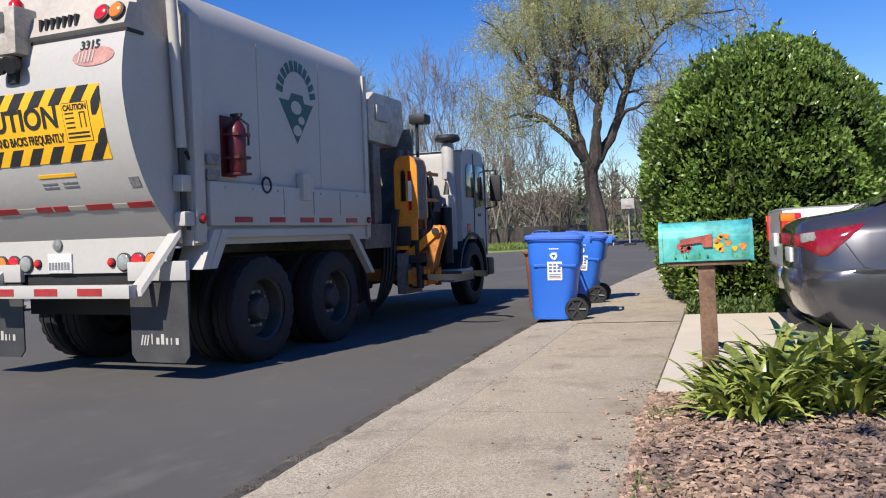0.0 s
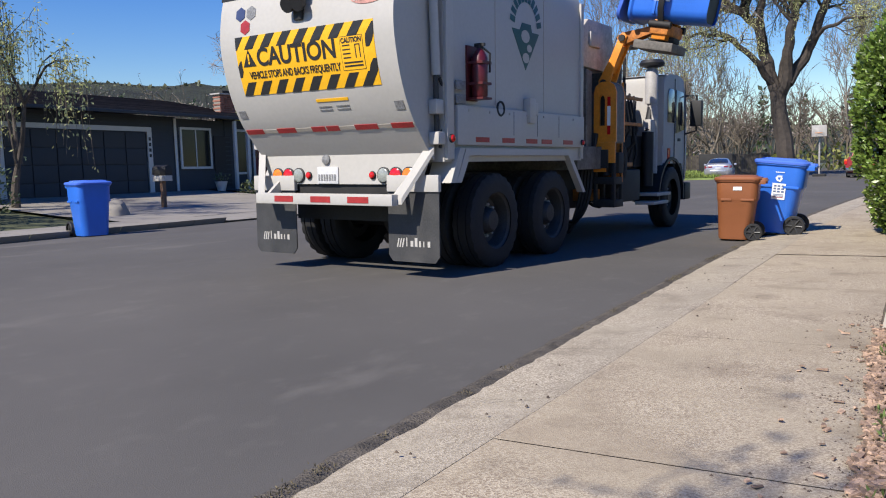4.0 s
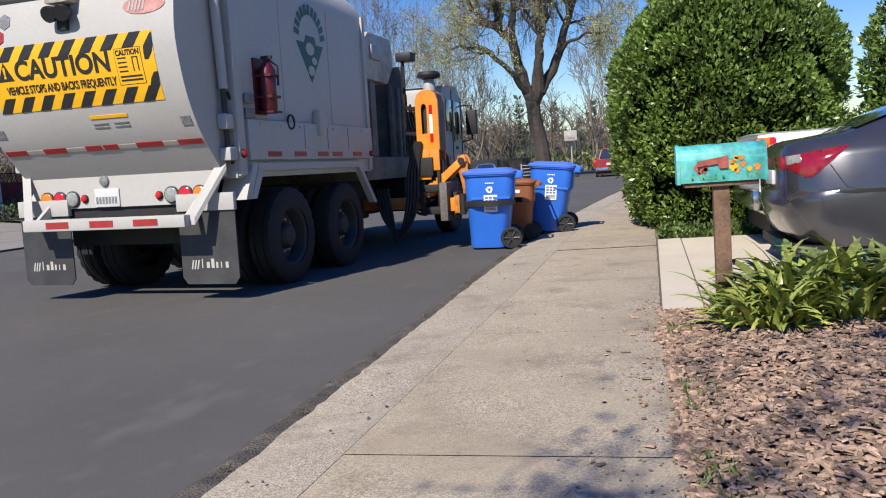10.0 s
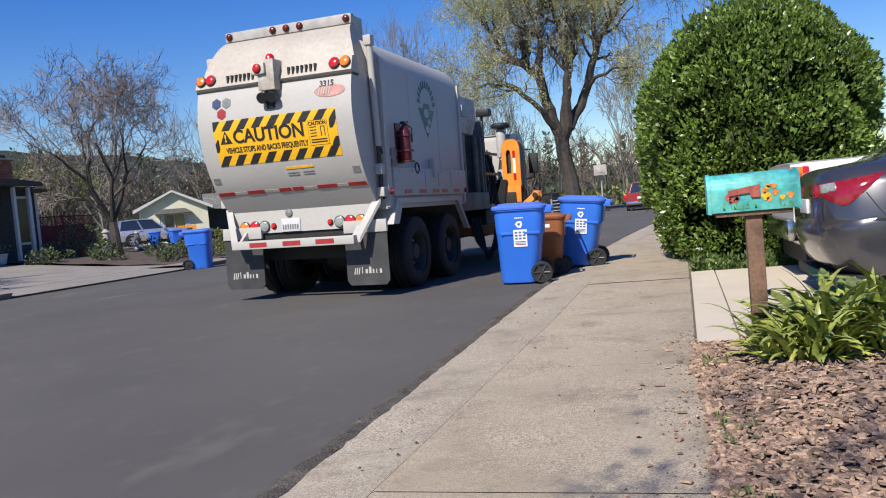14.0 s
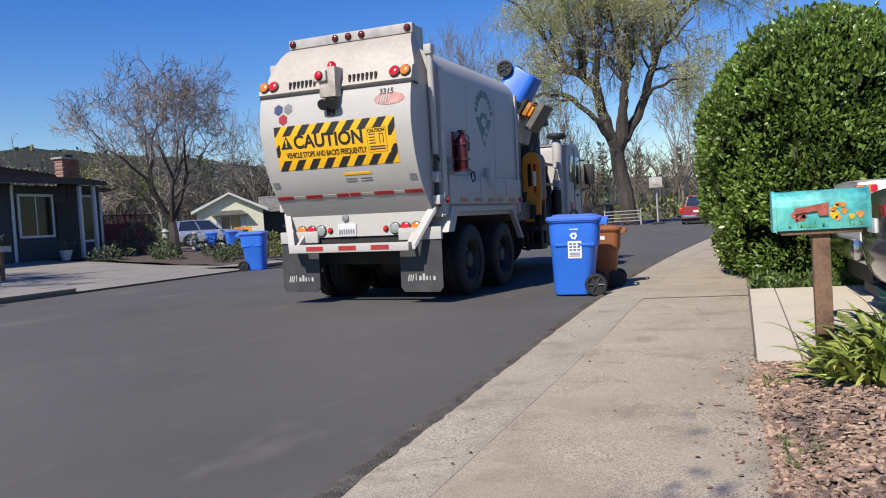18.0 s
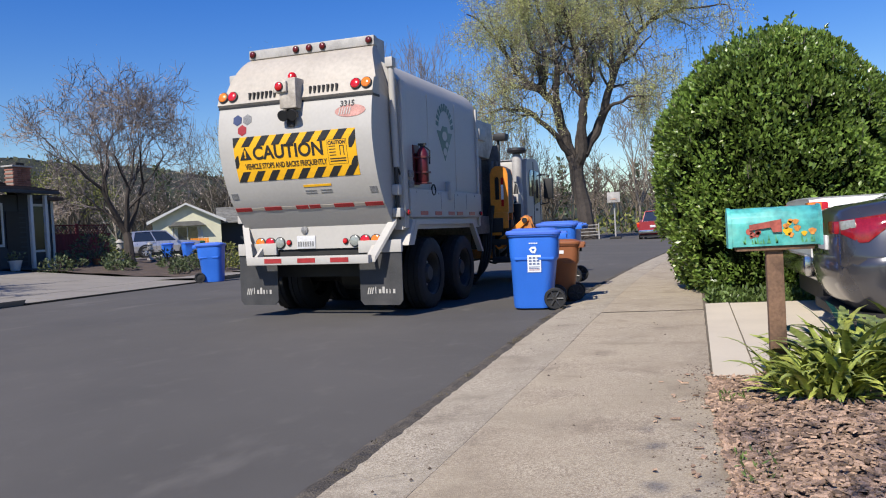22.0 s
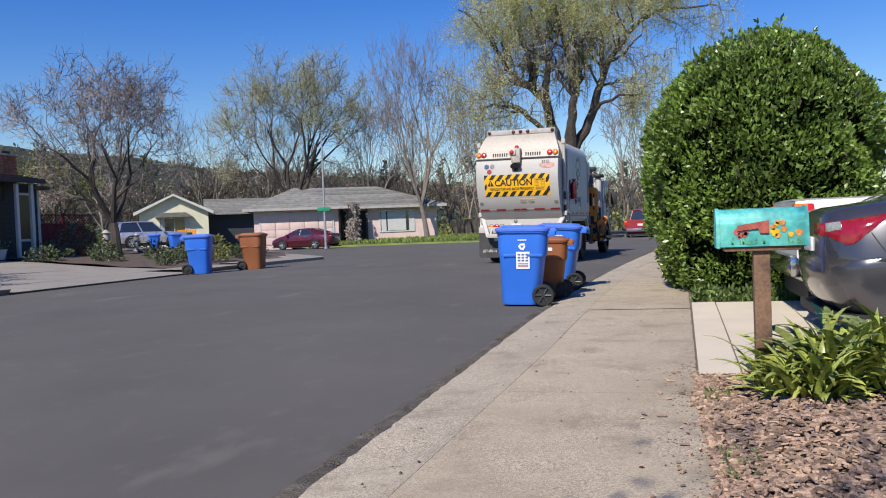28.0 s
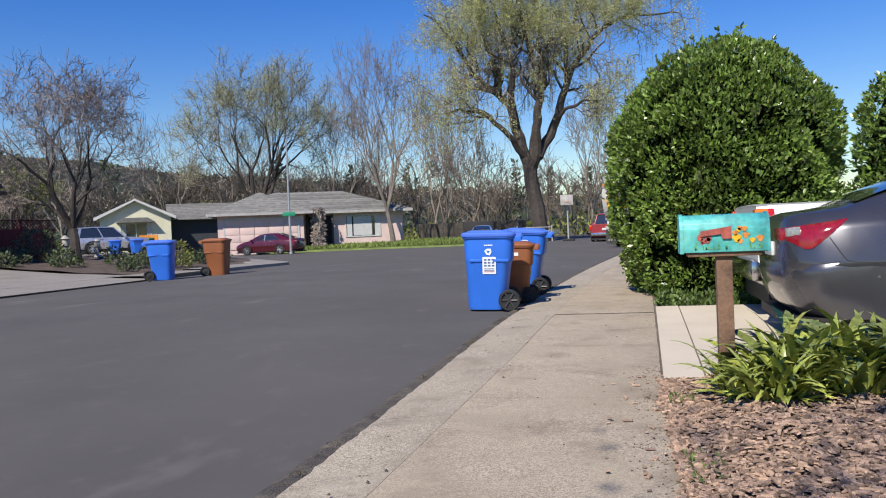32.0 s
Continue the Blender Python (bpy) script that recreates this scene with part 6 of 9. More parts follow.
# ---------------------------------------------------------------- cars
def section(y, hwb, hwm, zb, zm, zt, hwt):
    """Car section at length y: sill, crease, shoulder and deck."""
    zc = zb + (zm - zb) * 0.58
    e = min(1.0, max(0.0, (zt - zm - 0.1) / 0.3))
    half = [(0.0, zb), (hwb * 0.8, zb), (hwb * 0.93, zb + 0.05), (hwm * 0.93, zb + (zm - zb) * 0.28), (hwm * 0.972, zc - 0.06), (hwm, zc), (hwm * 0.992, zc + 0.03), (hwm * 0.965, zm - 0.05), (hwm * 0.925, zm + 0.01), (hwt + 0.03 * e, zt - 0.015 - 0.055 * e), (hwt * (0.75 + 0.13 * e), zt - 0.016 * e), (0.0, zt + 0.012 + 0.01 * e)]
    return [(x, y, z) for x, z in half] + [(-x, y, z) for x, z in reversed(half[1:-1])]


def skin_x(stations, y, z):
    """Half width of a lofted body at length y and height z."""
    secs = [section(*q) for q in stations]
    n = 12
    for a, b in zip(secs, secs[1:]):
        if a[0][1] <= y <= b[0][1]:
            f = (y - a[0][1]) / max(1e-6, b[0][1] - a[0][1])
            pr = [(p[0] + (q[0] - p[0]) * f, p[2] + (q[2] - p[2]) * f) for p, q in zip(a[:n], b[:n])]
            for (x0, z0), (x1, z1) in zip(pr[1:], pr[2:]):
                if min(z0, z1) <= z <= max(z0, z1) and abs(z1 - z0) > 1e-6:
                    return x0 + (x1 - x0) * (z - z0) / (z1 - z0)
    return secs[0][5][0]


def car_wheel(parent, x, y, r, side, mt):
    w = new("wheel")
    w.parent = parent
    w.matrix_basis = pose(x, y, r)
    bm = B()
    h = 0.1
    lathe(bm, (0, 0, 0), (1, 0, 0), [(-h, r * 0.66), (-h, r * 0.93), (-h * 0.7, r), (h * 0.7, r), (h, r * 0.93), (h, r * 0.66)], 28, cap=False)
    part("tyre", bm, M_TYRE, w)
    bm = B()
    s = side
    lathe(bm, (0, 0, 0), (s, 0, 0), [(0.085, r * 0.68), (0.092, r * 0.63), (0.04, r * 0.60), (0.02, r * 0.1)], 28, cap=False)
    part("wheel_well", bm, M_BLACKR, w)
    bm = B()
    lathe(bm, (s * 0.05, 0, 0), (s, 0, 0), [(0, r * 0.18), (0.035, r * 0.17), (0.042, r * 0.05)], 12)
    for k in range(10):
        a = k * math.pi / 5 + (0.09 if k % 2 else -0.09)
        c, d = math.cos(a), math.sin(a)
        tube(bm, [(s * 0.07, r * 0.14 * c, r * 0.14 * d), (s * 0.085, r * 0.64 * c, r * 0.64 * d)], r * 0.05, 5)
    lathe(bm, (s * 0.07, 0, 0), (s, 0, 0), [(0.0, r * 0.67), (0.02, r * 0.67), (0.02, r * 0.61), (0.0, r * 0.61)], 28, cap=False)
    part("rim", bm, mt, w)


def build_car(label, paint, m, L=4.8, W=1.82, H=1.46, r=0.33, kind="sedan", category="car"):
    """A car along +y from its tail at y = 0; the parts follow the usual ones of its kind."""
    t = thing("parked_car", m, label, category)
    hw = W / 2
    tall = kind in ("suv", "pickup")
    zb = 0.30 if tall else 0.20
    belt = H * (0.60 if tall else 0.66)
    deck = belt + (0.06 if kind == "sedan" else 0.0)
    bm = B()
    if kind == "sedan":
        st = [(0.07, 0.60, 0.62, zb + 0.22, 0.86, 0.98, 0.56), (0.10, 0.66, 0.70, zb + 0.16, 0.89, 1.02, 0.63), (0.17, 0.76, 0.80, zb + 0.06, 0.92, 1.045, 0.69), (0.32, 0.83, 0.875, zb, 0.945, 1.062, 0.71),
              (0.52, 0.855, 0.90, zb, 0.962, 1.085, 0.70), (0.80, 0.87, hw, zb, 0.968, 1.19, 0.66), (1.10, 0.88, hw, zb - 0.01, 0.965, 1.295, 0.625), (1.45, 0.88, hw, zb - 0.02, 0.955, 1.39, 0.59), (1.85, 0.88, hw, zb - 0.03, 0.945, 1.445, 0.57),
              (2.3, 0.88, hw, zb - 0.03, 0.94, 1.46, 0.56), (2.75, 0.88, hw, zb - 0.03, 0.935, 1.435, 0.57), (3.15, 0.88, hw, zb - 0.02, 0.925, 1.29, 0.61), (3.55, 0.88, hw, zb - 0.02, 0.91, 1.08, 0.67), (3.75, 0.87, hw * 0.99, zb - 0.01, 0.90, 1.0, 0.70),
              (4.3, 0.84, hw * 0.96, zb, 0.80, 0.87, 0.68), (L - 0.12, 0.74, 0.80, zb + 0.02, 0.66, 0.72, 0.6), (L, 0.6, 0.66, zb + 0.1, 0.58, 0.62, 0.5)]
        st = [(y * L / 4.8, a * hw / 0.91, b if b == hw else b * hw / 0.91, c, d * H / 1.46, e * H / 1.46, f * hw / 0.91) for y, a, b, c, d, e, f in st]
    else:
        st = [(0.0, hw * 0.92, hw * 0.96, zb + 0.08, belt, belt + 0.02, hw * 0.9), (0.12, hw * 0.97, hw, zb, belt, belt + 0.03, hw * 0.93), (L * 0.5, hw * 0.98, hw, zb, belt, belt + 0.03, hw * 0.93), (L * 0.72, hw * 0.98, hw, zb, belt - 0.02, belt + 0.01, hw * 0.92), (L * 0.93, hw * 0.96, hw * 0.98, zb, belt - 0.10, belt - 0.06, hw * 0.85), (L, hw * 0.85, hw * 0.88, zb + 0.05, belt - 0.16, belt - 0.12, hw * 0.75)]
    loft(bm, [section(*s) for s in st])
    body = part("body", bm, paint, t, smooth=50)
    # cabin: glass all round, painted roof and pillars
    if kind == "sedan":
        y0, y1, y2, y3 = 0.48 * L / 4.8, 1.45 * L / 4.8, 2.75 * L / 4.8, 3.55 * L / 4.8
    elif kind == "suv":
        y0, y1, y2, y3 = 0.08, 0.35, L * 0.52, L * 0.70
    else:
        y0, y1, y2, y3 = L * 0.40, L * 0.44, L * 0.60, L * 0.72
    if kind == "sedan":
        kh, ky = H / 1.46, L / 4.8
        def along(y, c):
            """A value of the stations at a length of the car."""
            for p, q in zip(st, st[1:]):
                if p[0] <= y <= q[0]:
                    return p[c] + (q[c] - p[c]) * (y - p[0]) / (q[0] - p[0])
            return st[-1][c]
        for s in (-1, 1):
            def patch(name, ya, yb, lo, hi, mt, par, lift=0.004, n=16, label=""):
                """A pane that lies on the car's flank between two edges."""
                bm = B()
                rows = []
                for i in range(n + 1):
                    yy = ya + (yb - ya) * i / n
                    r = [(s * (skin_x(st, yy, lo(yy) + (hi(yy) - lo(yy)) * j / 4) + lift), yy, lo(yy) + (hi(yy) - lo(yy)) * j / 4) for j in range(5)]
                    rows.append([bm.verts.new(p) for p in r])
                for p, q in zip(rows, rows[1:]):
                    for j in range(4):
                        bm.faces.new((p[j], p[j + 1], q[j + 1], q[j]))
                return part(name, bm, mt, par, label, smooth=60)
            low = lambda y: along(y, 4) + 0.045
            top = lambda y: max(low(y) + 0.004, min(along(y, 5) - 0.095, low(y) + 0.02 + (y - 1.36 * ky) * 0.66))
            for ya, yb in ((1.38 * ky, 2.40 * ky), (2.48 * ky, 3.36 * ky)):
                w = patch("door_window", ya, yb, low, top, M_GLASS, t, 0.005, 18, "dark tinted car glass")
                edge = [ya + (yb - ya) * k / 18 for k in range(19)]
                loop = [(s * (skin_x(st, y, low(y)) + 0.006), y, low(y)) for y in edge] + [(s * (skin_x(st, y, top(y)) + 0.006), y, top(y)) for y in reversed(edge)]
                bm = B()
                tube(bm, loop + [loop[0]], 0.009, 5)
                part("window_trim", bm, M_CHROME, w, "bright window trim")
            patch("centre_pillar", 2.41 * ky, 2.47 * ky, low, top, M_BLACKR, t, 0.004, 3)
            bm = B()
            run = [(1.40, 0.97), (1.42, 0.88), (1.50, 0.78), (1.60, 0.70), (1.68, 0.62)]
            tube(bm, [(s * (skin_x(st, y * ky, z * kh) + 0.0005), y * ky, z * kh) for y, z in run], 0.0045, 4)
            part("door_seam", bm, M_BLACKR, t)
        for name, ya, yb in (("rear_window", 0.60 * ky, 1.46 * ky), ("windscreen", 2.88 * ky, 3.60 * ky)):
            bm = B()
            rows = []
            for i in range(11):
                y = ya + (yb - ya) * i / 10
                w, z = along(y, 6) * 0.90, along(y, 5)
                rows.append([bm.verts.new((w * u, y, z + 0.034 - 0.030 * u * u)) for u in (-1, -0.75, -0.5, -0.25, 0, 0.25, 0.5, 0.75, 1)])
            for p, q in zip(rows, rows[1:]):
                for j in range(8):
                    bm.faces.new((p[j], p[j + 1], q[j + 1], q[j]))
            part(name, bm, M_GLASS, t, "dark tinted car glass", smooth=60)
    else:
        zr = H
        hb, ht = hw * 0.90, hw * 0.66
        bm = B()
        a = [(-hb, y0, deck - 0.08), (hb, y0, deck - 0.08), (hb, y3, deck - 0.10), (-hb, y3, deck - 0.10)]
        b = [(-ht, y1, zr - 0.04), (ht, y1, zr - 0.04), (ht, y2, zr - 0.04), (-ht, y2, zr - 0.04)]
        va, vb = [bm.verts.new(p) for p in a], [bm.verts.new(p) for p in b]
        bridge(bm, va, vb)
        bm.faces.new(vb)
        part("glasshouse", bm, M_GLASS, t, "dark tinted car glass", smooth=0)
        bm = B()
        secs = []
        for k in range(7):
            s = k / 6
            y = y1 - 0.06 + (y2 - y1 + 0.14) * s
            z = zr - 0.035 + 0.04 * math.sin(math.pi * s)
            secs.append([(-ht - 0.05, y, z - 0.05), (-ht + 0.05, y, z + 0.005), (0, y, z + 0.03), (ht - 0.05, y, z + 0.005), (ht + 0.05, y, z - 0.05), (0, y, z - 0.03)])
        loft(bm, secs)
        part("roof", bm, paint, t, smooth=50)
        for s in (-1, 1):
            q = [((s * hb, y0, deck - 0.08), (s * ht, y1, zr - 0.04)), ((s * hb, y3, deck - 0.1), (s * ht, y2, zr - 0.04))]
            mid = (y0 + y3) / 2 + 0.1
            q.append(((s * hb * 1.0, mid, deck - 0.06), (s * ht, (y1 + y2) / 2 + 0.05, zr - 0.04)))
            for i, (p0, p1) in enumerate(q):
                bm = B()
                p0, p1 = Vector(p0), Vector(p1)
                w = (0.30 if kind == "sedan" else 0.16, 0.07, 0.045)[i]
                o = Vector((s * 0.012, 0, 0.0))
                n = [p0 + o - Vector((0, w * (0.2 if i == 0 else 1), 0)), p0 + o + Vector((0, w * (1.2 if i == 0 else 1), 0)), p1 + o + Vector((0, w * (0.8 if i == 0 else 0.6), 0)), p1 + o - Vector((0, w * (0.2 if i == 0 else 0.6), 0))]
                vi = [v - Vector((s * 0.05, 0, 0)) for v in n]
                f0, f1 = [bm.verts.new(v) for v in n], [bm.verts.new(v) for v in vi]
                bm.faces.new(f0)
                bm.faces.new(f1[::-1])
                bridge(bm, f0, f1)
                part("pillar", bm, paint, t)
    # wheels, arches, lamps, trim
    for s in (-1, 1):
        for y in ((1.27 if kind == "sedan" else 1.1) * L / 4.8, L - 0.95 * L / 4.8):
            car_wheel(t, s * (hw - 0.10), y, r, s, M_ALLOY)
            # Black ring paints the gap's shade round the tyre; the body is uncut.
            bm = B()
            n = 14
            oa, ia = [], []
            x0, x1 = (s * (hw - 0.30), s * (hw + 0.006))
            for k in range(n + 1):
                q = math.radians(-14 + 208 * k / n)
                wide = 0.05 if kind == "sedan" else 0.10
                oa.append((y + (r + wide) * math.cos(q), r + (r + wide) * math.sin(q)))
                ia.append((y + (r + 0.005) * math.cos(q), r + (r + 0.005) * math.sin(q)))
            prism(bm, oa + ia[::-1], "x", min(x0, x1), max(x0, x1))
            part("wheel_arch", bm, M_BLACKR, t)
            if kind == "sedan":
                bm = B()
                tube(bm, [(s * (hw + 0.001), y + (r + 0.065) * math.cos(q), r + (r + 0.065) * math.sin(q)) for q in [math.radians(-8 + 196 * k / 20) for k in range(21)]], 0.018, 6)
                part("arch_lip", bm, paint, t)
        if kind == "sedan":
            kh = H / 1.46
            def band(name, ya, yb, lo, hi, mt, par, lift, label=""):
                """A lens that follows the body's corner between two edges."""
                bm = B()
                rows = []
                for i in range(9):
                    yy = ya + (yb - ya) * i / 8
                    r = []
                    for j in range(4):
                        zz = (lo(yy) + (hi(yy) - lo(yy)) * j / 3) * kh
                        r.append((s * (skin_x(st, yy, zz) + (lift if 0 < j < 3 else lift * 0.4)), yy - 0.004, zz))
                    r += [(s * (skin_x(st, yy, lo(yy) * kh) - 0.03), yy + 0.02, hi(yy) * kh), (s * (skin_x(st, yy, lo(yy) * kh) - 0.03), yy + 0.02, lo(yy) * kh)]
                    rows.append(r)
                loft(bm, rows)
                return part(name, bm, mt, par, label, smooth=60)
            low = lambda y: 0.745 + (0.08 * (0.22 - y) / 0.12 if y < 0.22 else 0.235 * (y - 0.22) / 0.28)
            top = lambda y: 0.935 + 0.06 * (y - 0.09) / 0.44
            mid = lambda y: 0.86 + 0.10 * (y - 0.09) / 0.44
            tl = band("tail_lamp", 0.09, 0.50, low, top, M_CARLAMP, t, 0.012, "red tail lamp with a clear inner lens")
            band("clear_lens", 0.085, 0.17, mid, lambda y: top(y) - 0.006, M_LCLR, tl, 0.018)
            bm = B()
            bx(bm, min(s * 0.36, s * 0.61), max(s * 0.36, s * 0.61), 0.045, 0.10, 0.83 * kh, 0.93 * kh, 0.015)
            part("inner_lamp", bm, M_CARLAMP, tl)
            bm = B()
            run = [(0.36, 0.85), (0.42, 0.75), (0.47, 0.675), (0.53, 0.655), (0.66, 0.65), (0.80, 0.648)]
            tube(bm, [(s * (skin_x(st, yy, zz * kh) + 0.001), yy, zz * kh) for yy, zz in run], 0.0045, 4)
            part("panel_gap", bm, M_BLACKR, t)
        else:
            bm = B()
            bx(bm, min(s * (hw - 0.16), s * (hw + 0.004)), max(s * (hw - 0.16), s * (hw + 0.004)), -0.02, 0.16, belt - 0.32, belt - 0.02, 0.02)
            tl = part("tail_lamp", bm, M_LRED, t, "red tail lamp")
            bm = B()
            bx(bm, min(s * (hw - 0.155), s * (hw + 0.008)), max(s * (hw - 0.155), s * (hw + 0.008)), -0.026, 0.10, belt - 0.10, belt - 0.025, 0.01)
            part("amber_lamp", bm, M_LAMB, tl)
        bm = B()
        bx(bm, min(s * (hw - 0.02), s * (hw + 0.012)), max(s * (hw - 0.02), s * (hw + 0.012)), (y0 + y3) / 2 - 0.16, (y0 + y3) / 2 + 0.04, belt - 0.09, belt - 0.055, 0.008)
        part("door_handle", bm, M_CHROME if kind == "sedan" else paint, t)
        for yy in ((y0 + y3) / 2 + 0.08, y3 - 0.05) + (() if kind == "sedan" else (y0 + 0.42,)):
            bm = B()
            tube(bm, [(s * (skin_x(st, yy, zb + 0.12 + (belt - 0.15 - zb) * k / 6) - 0.001), yy, zb + 0.12 + (belt - 0.15 - zb) * k / 6) for k in range(7)], 0.0045, 4)
            part("door_seam", bm, M_BLACKR, t)
        bm = B()
        bx(bm, min(s * hw, s * (hw + 0.16)), max(s * hw, s * (hw + 0.16)), y3 - 0.22, y3 - 0.1, belt - 0.02, belt + 0.12, 0.03)
        part("door_mirror", bm, paint, t)
    bm = B()
    if kind == "sedan":
        rows = []
        for i in range(17):
            f = -1 + i / 8
            xx = hw * 0.985 * math.sin(f * math.pi / 2)
            yy = 0.62 - 0.62 * max(0.0, math.cos(f * math.pi / 2)) ** 0.42
            rows.append([(xx, yy + dy, z) for dy, z in ((0.20, 0.22), (0.10, 0.30), (0.035, 0.44), (0.0, 0.58), (0.025, 0.65), (0.09, 0.67), (0.22, 0.66), (0.22, 0.24))])
        loft(bm, rows)
        part("rear_bumper", bm, paint, t, smooth=50)
    else:
        bx(bm, -hw * 0.9, hw * 0.9, -0.07, 0.12, zb + 0.08, zb + 0.30, 0.05)
        part("rear_bumper", bm, M_CHROME if kind == "pickup" else paint, t)
    bm = B()
    bx(bm, -0.17, 0.17, 0.05 if kind == "sedan" else -0.03, 0.09 if kind == "sedan" else 0.02, 0.70 if kind == "sedan" else belt - 0.36, 0.82 if kind == "sedan" else belt - 0.22, 0.006)
    part("number_plate", bm, M_PLATE, t)
    bm = B()
    bx(bm, -hw * 0.85, hw * 0.85, 0.1, L - 0.1, 0.14, zb + 0.02)
    part("underside", bm, M_UNDER, t)
    return t


M_ALLOY = mat("alloy_wheel", (0.55, 0.55, 0.56), 0.3, 0.8, var=0.1)
M_CHROME = mat("bumper_chrome", (0.55, 0.55, 0.55), 0.18, 1.0, var=0.08)
M_PGREY = mat("graphite_car_paint", (0.085, 0.084, 0.092), 0.30, 0.6, var=0.05, scale=2, fine=300, bump=0.0, coat=0.9)
M_PWHT = mat("white_car_paint", (0.72, 0.72, 0.70), 0.3, var=0.05, coat=0.5)
M_PMAR = mat("maroon_car_paint", (0.085, 0.008, 0.016), 0.28, 0.2, var=0.08, coat=0.8)
M_PRED2 = mat("red_truck_paint", (0.30, 0.02, 0.03), 0.3, 0.1, var=0.08, coat=0.6)
M_PSIL = mat("silver_car_paint", (0.5, 0.5, 0.52), 0.3, 0.6, var=0.08, coat=0.6)
build_car("dark grey sedan parked nose-in on the driveway", M_PGREY, pose(1.07, 7.42, 0.066, 0, 0, -90), 4.85, 1.82, 1.47, 0.335)
build_car("white pickup parked on the driveway behind the sedan", M_PWHT, pose(1.20, 9.35, 0.066, 0, 0, -90), 5.3, 1.85, 1.90, 0.36, "pickup", "pickup")

# ---------------------------------------------------------------- trees
def build_tree(label, x, y, z, h, half, seed, bark, r0, foliage=None, n_leaf=0, leaf=0.16, lean=(0, 0), levels=6, first=0.25, fork=3, spread=1.0, droop=0.0, hang=0.0, twig_r=0.012, clump=0.16, hang_part=0.35, bole=0.0, twig=None):
    """A tapered trunk that forks into limbs, branches and twigs; h is its height, half the crown's half width."""
    t = thing("tree", pose(x, y, z), label, "tree")
    rg = random.Random(seed)
    runs, tips = [], []
    def grow(p, d, ln, r, lev):
        n = 4
        pts, q, dd = [p.copy()], p.copy(), d.copy()
        for k in range(n):
            wob = Vector((rg.gauss(0, 1), rg.gauss(0, 1), rg.gauss(0, 0.5))) * (0.05 + 0.045 * lev)
            lift = 0.06 if lev < 3 else (0.04 if not droop else -droop * 0.14)
            dd = (dd + wob + Vector((0, 0, lift))).normalized()
            q = q + dd * ln / n
            pts.append(q.copy())
        r1 = r * (0.66 if lev < levels else 0.35)
        runs.append((pts, r, r1, lev))
        if lev >= levels - 1:
            tips.extend((pts[k], dd) for k in range(1, len(pts)))
        if lev < levels:
            m = fork if lev == 0 else rg.choice((2, 3, 3))
            if lev >= levels - 2:
                m += 1
            a0 = rg.uniform(0, 6.28)
            for k in range(m):
                a = a0 + 2 * math.pi * k / m + rg.uniform(-0.5, 0.5)
                side = Matrix.Rotation(a, 3, dd) @ dd.orthogonal().normalized()
                op = rg.uniform(0.35, 0.75) * spread
                nd = (dd * (1 - 0.2 * op) + side * op).normalized()
                at = pts[-1] if (k < 2 or lev == 0) else pts[rg.choice((2, 3))]
                grow(at, nd, ln * rg.uniform(0.64, 0.88), r1 * rg.uniform(0.62, 0.9), lev + 1)
    grow(Vector((0, 0, -0.1)), Vector((lean[0], lean[1], 1)).normalized(), h * first, r0, 0)
    # bring the crown to its height and width
    allp = [q for r in runs for q in r[0]]
    zmax = sorted(q.z for q in allp)[int(len(allp) * 0.997)]
    z1 = runs[0][0][-1].z
    bole = bole or h * 0.17
    rad = sorted(math.hypot(q.x, q.y) for q in allp)
    kx = half / rad[int(len(rad) * 0.97)]
    def fit(q):
        up = q.z * bole / z1 if q.z < z1 else bole + (q.z - z1) * (h - bole) / (zmax - z1)
        k = kx * min(1.0, 0.35 + 0.65 * q.z / z1) if q.z < z1 else kx
        return Vector((q.x * k, q.y * k, up))
    runs = [([fit(q) for q in r[0]], *r[1:]) for r in runs]
    tips = [(fit(q), d) for q, d in tips]
    big, vs, fs = B(), [], []
    def thin(pts, ra, rb):
        n, b0 = len(pts), len(vs)
        for i, q in enumerate(pts):
            d = (pts[min(i + 1, n - 1)] - pts[max(i - 1, 0)]).normalized()
            u = d.orthogonal().normalized()
            w = d.cross(u)
            r = ra + (rb - ra) * i / (n - 1)
            for k in range(3):
                vs.append(tuple(q + r * (u * math.cos(2.094 * k) + w * math.sin(2.094 * k))))
        for i in range(n - 1):
            for k in range(3):
                a, b = b0 + 3 * i + k, b0 + 3 * i + (k + 1) % 3
                fs.append((a, b, b + 3, a + 3))
    for pts, r, r1, lev in runs:
        if lev < 3 and r > 0.03:
            tube(big, pts, r, 8 if lev < 2 else 5, r1, cap=lev == 0)
        else:
            thin(pts, max(r, twig_r), max(r1, twig_r * 0.6))
    part("trunk", big, bark, t)
    strands = []
    if hang:
        for q, d in tips:
            if rg.random() < hang_part:
                ln = rg.uniform(0.3, 1.0) * hang
                dx, dy = rg.gauss(0, 0.06), rg.gauss(0, 0.06)
                pts = [q + Vector((dx * k * k / 3, dy * k * k / 3, -1 * k)) * ln / 3 for k in range(4)]
                thin(pts, twig_r * 0.7, twig_r * 0.4)
                strands.append(pts)
    tagged(quick("branchwork", vs, fs, twig or bark, t), kind="stuff")
